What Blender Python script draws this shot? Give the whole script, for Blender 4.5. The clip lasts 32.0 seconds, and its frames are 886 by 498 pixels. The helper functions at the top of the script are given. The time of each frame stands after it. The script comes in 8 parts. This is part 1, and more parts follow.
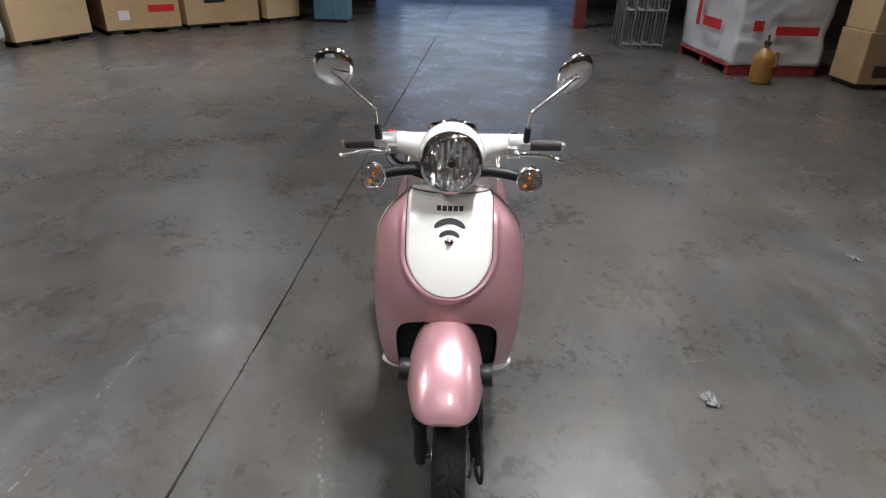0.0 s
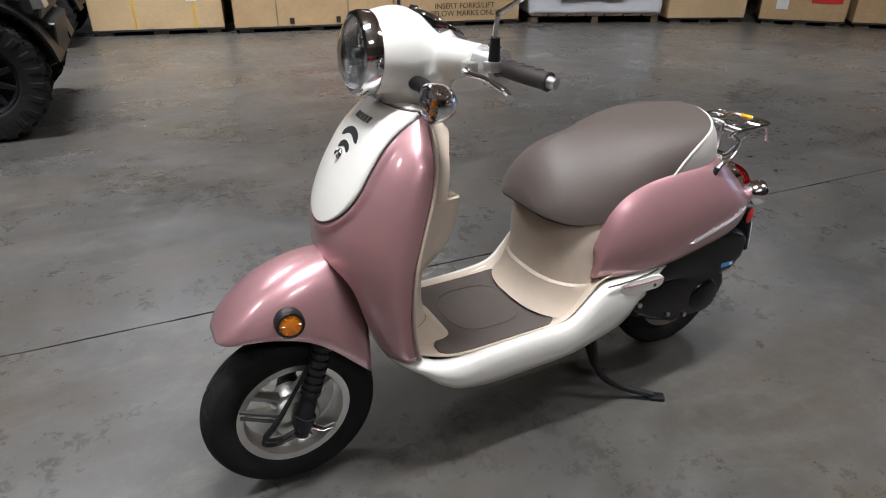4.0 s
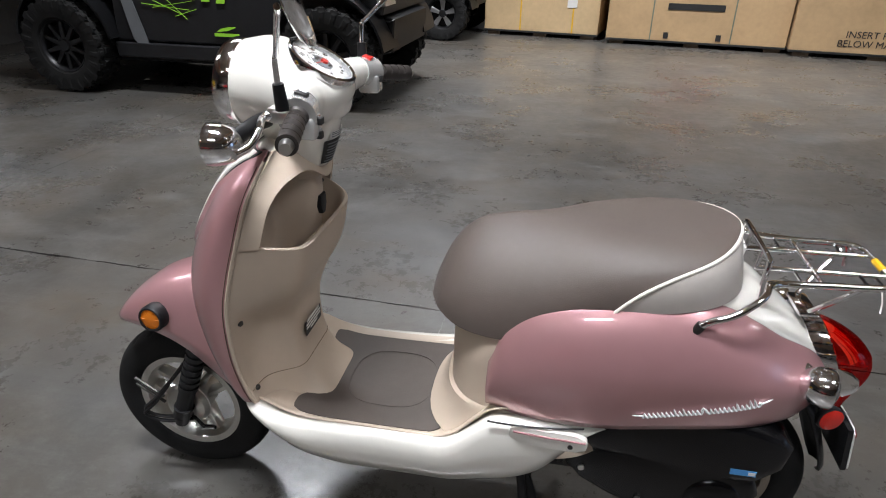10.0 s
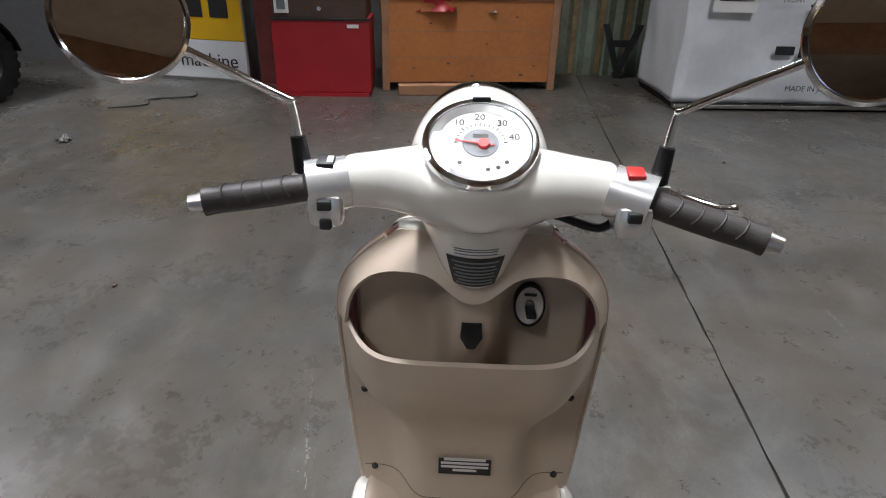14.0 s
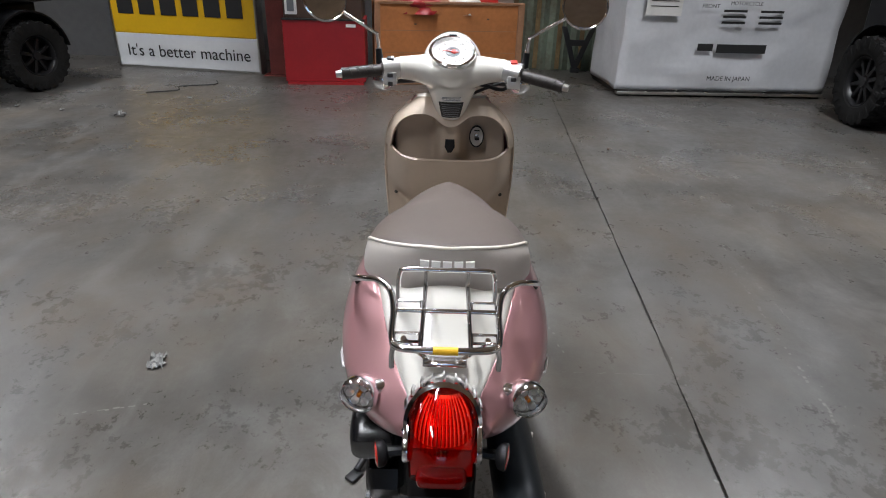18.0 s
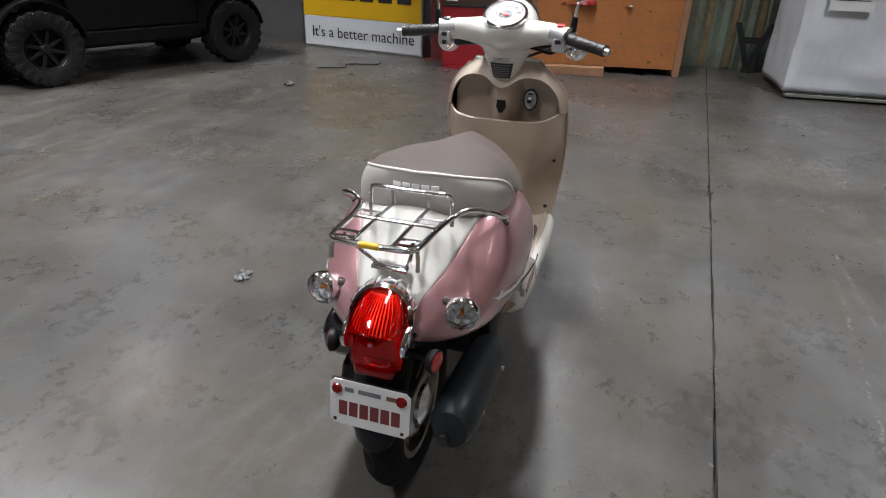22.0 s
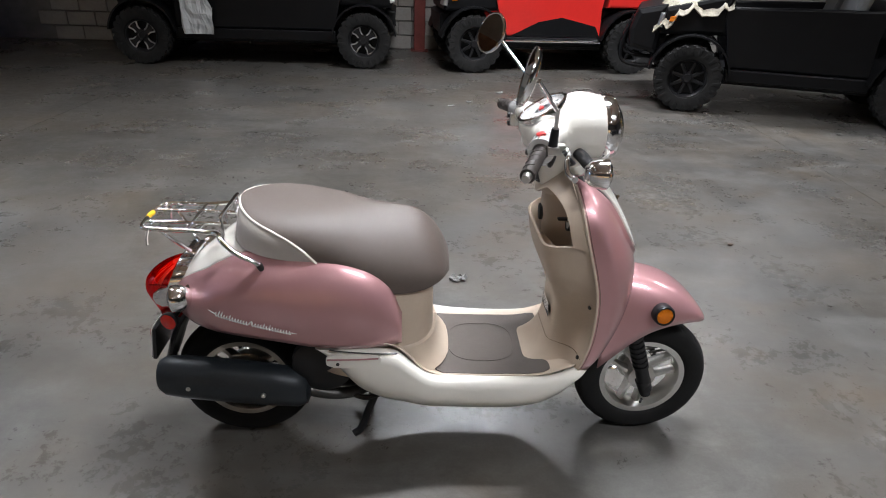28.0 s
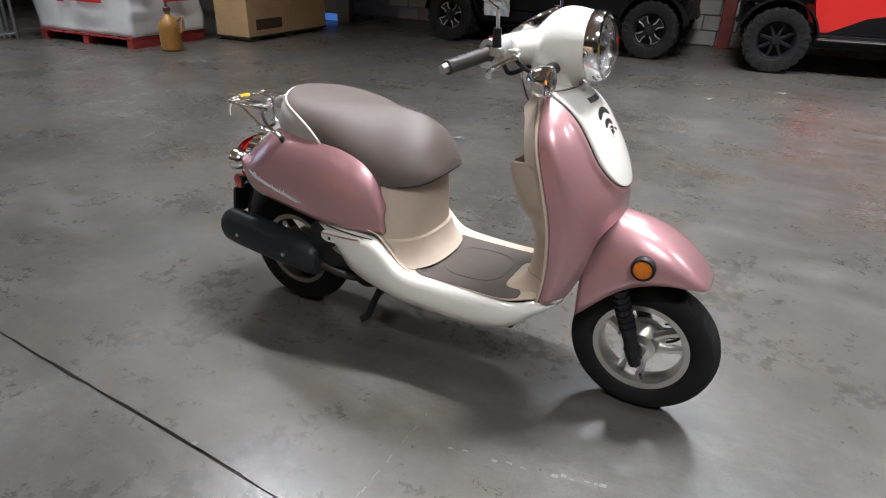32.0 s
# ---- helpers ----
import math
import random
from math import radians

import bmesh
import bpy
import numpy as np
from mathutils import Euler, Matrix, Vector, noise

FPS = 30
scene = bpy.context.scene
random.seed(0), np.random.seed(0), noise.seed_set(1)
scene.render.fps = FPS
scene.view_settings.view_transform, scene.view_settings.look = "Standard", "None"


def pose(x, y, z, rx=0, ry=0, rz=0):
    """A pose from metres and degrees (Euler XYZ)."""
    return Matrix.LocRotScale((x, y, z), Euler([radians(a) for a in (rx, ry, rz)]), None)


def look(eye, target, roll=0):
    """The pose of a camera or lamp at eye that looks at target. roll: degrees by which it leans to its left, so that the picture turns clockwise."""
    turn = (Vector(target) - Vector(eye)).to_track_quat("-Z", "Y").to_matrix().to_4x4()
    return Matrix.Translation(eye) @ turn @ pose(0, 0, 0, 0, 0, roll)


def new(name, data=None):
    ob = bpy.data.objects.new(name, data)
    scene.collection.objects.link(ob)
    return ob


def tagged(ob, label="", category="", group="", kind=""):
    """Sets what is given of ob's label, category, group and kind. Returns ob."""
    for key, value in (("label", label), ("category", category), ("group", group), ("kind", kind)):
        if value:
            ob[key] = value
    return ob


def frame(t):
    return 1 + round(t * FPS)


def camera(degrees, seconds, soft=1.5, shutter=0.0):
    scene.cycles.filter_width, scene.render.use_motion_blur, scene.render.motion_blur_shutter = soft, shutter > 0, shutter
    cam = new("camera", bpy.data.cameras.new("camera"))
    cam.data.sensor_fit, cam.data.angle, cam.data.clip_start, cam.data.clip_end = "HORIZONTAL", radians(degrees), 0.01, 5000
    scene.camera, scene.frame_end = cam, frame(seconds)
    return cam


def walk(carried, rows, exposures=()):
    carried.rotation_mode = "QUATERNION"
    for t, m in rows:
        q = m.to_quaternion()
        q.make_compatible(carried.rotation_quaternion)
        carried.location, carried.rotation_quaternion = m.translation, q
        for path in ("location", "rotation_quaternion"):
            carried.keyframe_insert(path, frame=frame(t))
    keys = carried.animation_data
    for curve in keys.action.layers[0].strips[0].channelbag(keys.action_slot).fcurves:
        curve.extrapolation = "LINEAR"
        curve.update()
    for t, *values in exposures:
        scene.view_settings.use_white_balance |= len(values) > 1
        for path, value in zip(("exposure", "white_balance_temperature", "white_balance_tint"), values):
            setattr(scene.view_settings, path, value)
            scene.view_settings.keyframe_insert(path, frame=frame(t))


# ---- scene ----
cam = camera(71.1, 32.0, soft=1.0)
PATH = [
    (0, (1.914, 0.008, 1.535), (0.135, -0.021, 0.621), 1.2),
    (0.5, (1.861, 0.121, 1.453), (0.088, -0.013, 0.538), 1.2),
    (1, (1.773, 0.266, 1.383), (0.023, -0.048, 0.468), 1.2),
    (1.5, (1.689, 0.441, 1.337), (-0.002, -0.112, 0.423), 1.2),
    (2, (1.588, 0.649, 1.292), (0.018, -0.191, 0.38), 0.8),
    (2.5, (1.435, 0.82, 1.261), (0.02, -0.257, 0.345), 0.6),
    (3, (1.257, 0.993, 1.269), (0.008, -0.273, 0.356), 0.4),
    (3.5, (1.055, 1.122, 1.241), (0.02, -0.325, 0.327), 0.2),
    (5.5, (0.133, 1.278, 1.197), (-0.069, -0.494, 0.292), 0.3),
    (6, (-0.024, 1.304, 1.218), (-0.025, -0.483, 0.319), 0.0),
    (6.5, (-0.103, 1.363, 1.282), (-0.074, -0.423, 0.382), 0.3),
    (7, (-0.117, 1.458, 1.348), (-0.076, -0.328, 0.448), 0.4),
    (7.5, (-0.119, 1.539, 1.422), (-0.069, -0.245, 0.518), 0.4),
    (8, (-0.132, 1.562, 1.442), (-0.068, -0.216, 0.533), 0.4),
    (8.5, (-0.146, 1.558, 1.435), (-0.071, -0.221, 0.524), 0.5),
    (9, (-0.177, 1.473, 1.389), (-0.071, -0.304, 0.477), 0.6),
    (9.5, (-0.186, 1.293, 1.334), (-0.006, -0.476, 0.417), 0.8),
    (10, (-0.233, 1.121, 1.256), (0.101, -0.63, 0.35), 0.6),
    (10.5, (-0.3, 0.94, 1.204), (0.271, -0.75, 0.299), 0.9),
    (11, (-0.328, 0.772, 1.177), (0.547, -0.789, 0.284), 0.9),
    (11.5, (-0.336, 0.612, 1.197), (0.832, -0.744, 0.303), 0.8),
    (12, (-0.373, 0.439, 1.237), (1.076, -0.612, 0.344), 0.8),
    (12.5, (-0.388, 0.279, 1.251), (1.247, -0.429, 0.343), 1.2),
    (13, (-0.401, 0.16, 1.245), (1.348, -0.227, 0.356), 1.2),
    (13.5, (-0.437, 0.068, 1.252), (1.352, -0.026, 0.364), 1.1),
    (14, (-0.492, 0.015, 1.249), (1.302, 0.082, 0.367), 1.2),
    (14.5, (-0.548, -0.005, 1.225), (1.247, 0.09, 0.349), 1.2),
    (15, (-0.626, 0.013, 1.214), (1.174, 0.078, 0.344), 1.4),
    (15.5, (-0.737, 0.002, 1.196), (1.065, 0.055, 0.328), 1.2),
    (17.5, (-1.418, 0.002, 1.244), (0.387, 0.013, 0.382), 1.7),
    (18, (-1.643, 0.007, 1.295), (0.163, 0.011, 0.436), 1.7),
    (18.5, (-1.838, 0.017, 1.379), (-0.034, 0.014, 0.515), 1.8),
    (19, (-1.976, 0.014, 1.466), (-0.176, 0.008, 0.594), 2.0),
    (19.5, (-2.049, 0.009, 1.506), (-0.25, -0.003, 0.633), 2.0),
    (20, (-2.049, -0.007, 1.499), (-0.252, -0.019, 0.622), 1.9),
    (20.5, (-2.008, -0.066, 1.442), (-0.211, -0.052, 0.565), 2.1),
    (21, (-1.936, -0.173, 1.375), (-0.145, -0.031, 0.496), 1.9),
    (21.5, (-1.84, -0.301, 1.295), (-0.074, 0.032, 0.417), 1.9),
    (22, (-1.762, -0.428, 1.223), (-0.044, 0.098, 0.346), 1.7),
    (22.5, (-1.672, -0.575, 1.193), (-0.042, 0.169, 0.305), 1.9),
    (23, (-1.533, -0.669, 1.144), (-0.016, 0.279, 0.25), 2.2),
    (23.5, (-1.319, -0.784, 1.123), (0.039, 0.377, 0.224), 1.1),
    (24, (-1.093, -0.871, 1.095), (0.112, 0.451, 0.201), 0.9),
    (24.5, (-0.859, -0.927, 1.07), (0.176, 0.543, 0.194), 0.5),
    (25, (-0.611, -0.975, 1.06), (0.214, 0.622, 0.183), 0.5),
    (25.5, (-0.401, -1.002, 1.04), (0.186, 0.7, 0.168), 0.7),
    (27.5, (-0.115, -1.428, 1.319), (-0.002, 0.369, 0.449), 1.9),
    (28, (-0.109, -1.575, 1.404), (-0.017, 0.221, 0.529), 2.1),
    (28.5, (-0.1, -1.663, 1.451), (-0.062, 0.132, 0.571), 2.3),
    (29, (-0.081, -1.7, 1.471), (-0.087, 0.093, 0.586), 2.0),
    (29.5, (-0.044, -1.71, 1.454), (-0.086, 0.082, 0.568), 2.2),
    (30, (0.029, -1.722, 1.415), (-0.139, 0.064, 0.531), 2.0),
    (30.5, (0.168, -1.696, 1.338), (-0.133, 0.071, 0.453), 1.7),
    (31, (0.35, -1.66, 1.283), (-0.109, 0.074, 0.399), 1.7),
    (31.5, (0.575, -1.63, 1.246), (-0.083, 0.039, 0.363), 1.5),
    (32, (0.798, -1.558, 1.215), (-0.046, 0.024, 0.328), 1.5),
]
walk(cam, [(t, look(eye, target, roll)) for t, eye, target, roll in PATH],
     exposures=((0, 0.04), (3, -0.06), (6, -0.05), (9, 0), (11, 0), (12, 0.04), (13, -0.12), (14, -0.06), (15, 0.06), (22, 0.15), (24, 0.08), (25, 0.22), (28, 0.45), (30, 0.45), (32, 0.52)))

# ---- light ----
world = bpy.data.worlds.new("world")
scene.world = world
world.use_nodes = True
wn = world.node_tree
sky = wn.nodes.new("ShaderNodeTexSky")
sky.sky_type, sky.sun_disc = "NISHITA", False
sky.sun_elevation, sky.sun_rotation = radians(40), radians(200)
wn.nodes["Background"].inputs[1].default_value = 0.12
wn.links.new(sky.outputs[0], wn.nodes["Background"].inputs[0])


def area_lamp(x, y, z, sx, sy, watts, color=(0.925, 0.95, 1.015), aim=None):
    data = bpy.data.lights.new("lamp_light", "AREA")
    data.shape, data.size, data.size_y = "RECTANGLE", sx, sy
    data.energy, data.color, data.spread = watts, color, radians(110)
    ob = new("lamp_light", data)
    ob.matrix_world = look((x, y, z), aim or (x, y, z - 1))
    return ob


LAMPS = [(0.5, 0.6, 98), (0.5, 4.2, 108), (3.5, 5.0, 112), (4.3, 0.3, 60), (2.0, -2.9, 100), (-2.2, -5.7, 140), (0.8, -5.9, 142), (-5.6, -3.2, 135), (-5.6, 2.6, 42), (-2.6, 1.5, 60), (-8.6, 0.2, 85)]
LAMP_Z = 4.35
for lx, ly, lw in LAMPS:
    area_lamp(lx, ly, LAMP_Z - 0.09, 1.2, 0.26, lw)
# daylight that falls in through the open bay door
area_lamp(-13.9, 0.4, 1.7, 3.6, 3.0, 9, (0.62, 0.78, 1.0), (-10, 0.4, 0.6))


# ---- materials ----
def mat(name, color, rough=0.5, metal=0.0, var=0.12, scale=6.0, bump=0.0, bscale=80.0, coat=0.0, flake=0.0, dirt=None, rvar=0.0, spec=0.5,
        alpha=None, transmission=0.0, emit=0.0):
    m = bpy.data.materials.new(name)
    m.use_nodes = True
    nt = m.node_tree
    N, L = nt.nodes, nt.links
    b = N["Principled BSDF"]
    b.inputs["Base Color"].default_value = (*color, 1)
    b.inputs["Roughness"].default_value = rough
    b.inputs["Metallic"].default_value = metal
    b.inputs["Specular IOR Level"].default_value = spec
    if coat:
        b.inputs["Coat Weight"].default_value = coat
        b.inputs["Coat Roughness"].default_value = 0.04
    if transmission:
        b.inputs["Transmission Weight"].default_value = transmission
    if emit:
        b.inputs["Emission Color"].default_value = (*color, 1)
        b.inputs["Emission Strength"].default_value = emit
    tc = N.new("ShaderNodeTexCoord")
    if var:
        n1 = N.new("ShaderNodeTexNoise")
        n1.inputs["Scale"].default_value, n1.inputs["Detail"].default_value = scale, 6
        L.new(tc.outputs["Object"], n1.inputs["Vector"])
        n2 = N.new("ShaderNodeTexNoise")
        n2.inputs["Scale"].default_value, n2.inputs["Detail"].default_value = scale * 9, 3
        L.new(tc.outputs["Object"], n2.inputs["Vector"])
        add = N.new("ShaderNodeMath")
        add.operation = "MULTIPLY_ADD"
        L.new(n2.outputs["Fac"], add.inputs[0])
        add.inputs[1].default_value = 0.5
        L.new(n1.outputs["Fac"], add.inputs[2])
        ramp = N.new("ShaderNodeMapRange")
        ramp.inputs["From Min"].default_value, ramp.inputs["From Max"].default_value = 0.45, 1.05
        L.new(add.outputs[0], ramp.inputs["Value"])
        mix = N.new("ShaderNodeMix")
        mix.data_type = "RGBA"
        lo = dirt or tuple(c * (1 - var) for c in color)
        hi = tuple(min(1, c * (1 + var)) for c in color)
        mix.inputs["A"].default_value, mix.inputs["B"].default_value = (*lo, 1), (*hi, 1)
        L.new(ramp.outputs[0], mix.inputs["Factor"])
        L.new(mix.outputs["Result"], b.inputs["Base Color"])
        if rvar:
            rr = N.new("ShaderNodeMapRange")
            rr.inputs["From Min"].default_value, rr.inputs["From Max"].default_value = 0.3, 0.7
            rr.inputs["To Min"].default_value, rr.inputs["To Max"].default_value = max(0.02, rough - rvar), min(1, rough + rvar)
            L.new(n1.outputs["Fac"], rr.inputs["Value"])
            L.new(rr.outputs[0], b.inputs["Roughness"])
    if bump:
        nb = N.new("ShaderNodeTexNoise")
        nb.inputs["Scale"].default_value, nb.inputs["Detail"].default_value = bscale, 4
        L.new(tc.outputs["Object"], nb.inputs["Vector"])
        bp = N.new("ShaderNodeBump")
        bp.inputs["Strength"].default_value, bp.inputs["Distance"].default_value = bump, 0.002
        L.new(nb.outputs["Fac"], bp.inputs["Height"])
        L.new(bp.outputs["Normal"], b.inputs["Normal"])
    return m


def concrete():
    m = bpy.data.materials.new("polished_concrete")
    m.use_nodes = True
    nt = m.node_tree
    N, L = nt.nodes, nt.links
    b = N["Principled BSDF"]
    tc = N.new("ShaderNodeTexCoord")

    def noisy(scale, detail=6, rough=0.6, stretch=None, dist=0.0):
        n = N.new("ShaderNodeTexNoise")
        n.inputs["Scale"].default_value, n.inputs["Detail"].default_value = scale, detail
        n.inputs["Roughness"].default_value, n.inputs["Distortion"].default_value = rough, dist
        if stretch:
            mp = N.new("ShaderNodeMapping")
            mp.inputs["Scale"].default_value, mp.inputs["Rotation"].default_value = stretch[0], stretch[1]
            L.new(tc.outputs["Object"], mp.inputs["Vector"])
            L.new(mp.outputs[0], n.inputs["Vector"])
        else:
            L.new(tc.outputs["Object"], n.inputs["Vector"])
        return n.outputs["Fac"]

    def remap(fac, a, c, lo=0.0, hi=1.0):
        r = N.new("ShaderNodeMapRange")
        for k, v in zip(("From Min", "From Max", "To Min", "To Max"), (a, c, lo, hi)):
            r.inputs[k].default_value = v
        L.new(fac, r.inputs["Value"])
        return r.outputs[0]

    def mixed(fac, a, c, blend="MIX"):
        x = N.new("ShaderNodeMix")
        x.data_type, x.blend_type = "RGBA", blend
        for sock, v in ((x.inputs["A"], a), (x.inputs["B"], c)):
            if isinstance(v, tuple):
                sock.default_value = (*v, 1)
            else:
                L.new(v, sock)
        if isinstance(fac, float):
            x.inputs["Factor"].default_value = fac
        else:
            L.new(fac, x.inputs["Factor"])
        return x.outputs["Result"]

    # broad tone, brown stain, grime, trowel streaks, mottling, grain, specks
    col = mixed(remap(noisy(0.45, 4, 0.5), 0.33, 0.67), (0.044, 0.041, 0.036), (0.112, 0.109, 0.103))
    col = mixed(remap(noisy(0.9, 2.5, 0.45, ((1, 1.5, 1), (0, 0, 0.4)), 0.5), 0.38, 0.72, 0, 0.8), col, (0.094, 0.073, 0.050))
    col = mixed(remap(noisy(2.3, 2.5, 0.45, ((1, 1.8, 1), (0, 0, 1.9)), 0.6), 0.46, 0.78, 0, 0.65), col, (0.096, 0.076, 0.054))
    col = mixed(remap(noisy(0.8, 3, 0.5, ((1.6, 0.8, 1), (0, 0, 0.9)), 0.5), 0.44, 0.74, 0, 0.75), col, (0.035, 0.033, 0.029))
    col = mixed(remap(noisy(0.9, 8, 0.66, ((1, 7, 1), (0, 0, 0.15))), 0.50, 0.74, 0, 0.5), col, (0.148, 0.144, 0.137))
    col = mixed(remap(noisy(1.0, 6, 0.6, ((6, 1, 1), (0, 0, 0.5))), 0.45, 0.82, 0, 0.4), col, (0.037, 0.035, 0.032))
    col = mixed(remap(noisy(4.0, 4, 0.5, None, 0.3), 0.35, 0.80, 0, 0.30), col, (0.040, 0.037, 0.033))
    veil = noisy(1.7, 12, 0.74, ((1, 1.7, 1), (0, 0, 0.7)), 1.1)
    col = mixed(remap(veil, 0.50, 0.70, 0, 0.50), col, (0.172, 0.168, 0.160))
    col = mixed(remap(noisy(2.6, 12, 0.66, ((1.5, 1, 1), (0, 0, 1.3)), 1.3), 0.42, 0.82, 0, 0.45), col, (0.030, 0.029, 0.027))
    col = mixed(remap(noisy(10, 8, 0.68, ((1, 1.3, 1), (0, 0, 1.0))), 0.46, 0.72, 0, 0.34), col, (0.145, 0.141, 0.132))
    col = mixed(remap(noisy(45, 4, 0.7), 0.40, 0.68, 0, 0.13), col, (0.034, 0.032, 0.030))
    col = mixed(remap(noisy(130, 2, 0.7), 0.40, 0.68, 0, 0.2), col, (0.034, 0.032, 0.030))
    col = mixed(remap(noisy(170, 2, 0.8), 0.62, 0.74, 0, 0.25), col, (0.16, 0.153, 0.145))
    L.new(col, b.inputs["Base Color"])
    wear = N.new("ShaderNodeMath")
    wear.operation = "MULTIPLY_ADD"
    L.new(noisy(16, 9, 0.8), wear.inputs[0])
    wear.inputs[1].default_value = 0.9
    L.new(noisy(1.6, 6, 0.65), wear.inputs[2])
    L.new(remap(wear.outputs[0], 0.62, 1.26, 0.16, 0.47), b.inputs["Roughness"])
    bp = N.new("ShaderNodeBump")
    bp.inputs["Strength"].default_value, bp.inputs["Distance"].default_value = 0.25, 0.004
    L.new(noisy(14, 8, 0.65), bp.inputs["Height"])
    L.new(bp.outputs["Normal"], b.inputs["Normal"])
    b.inputs["Specular IOR Level"].default_value = 0.6
    return m


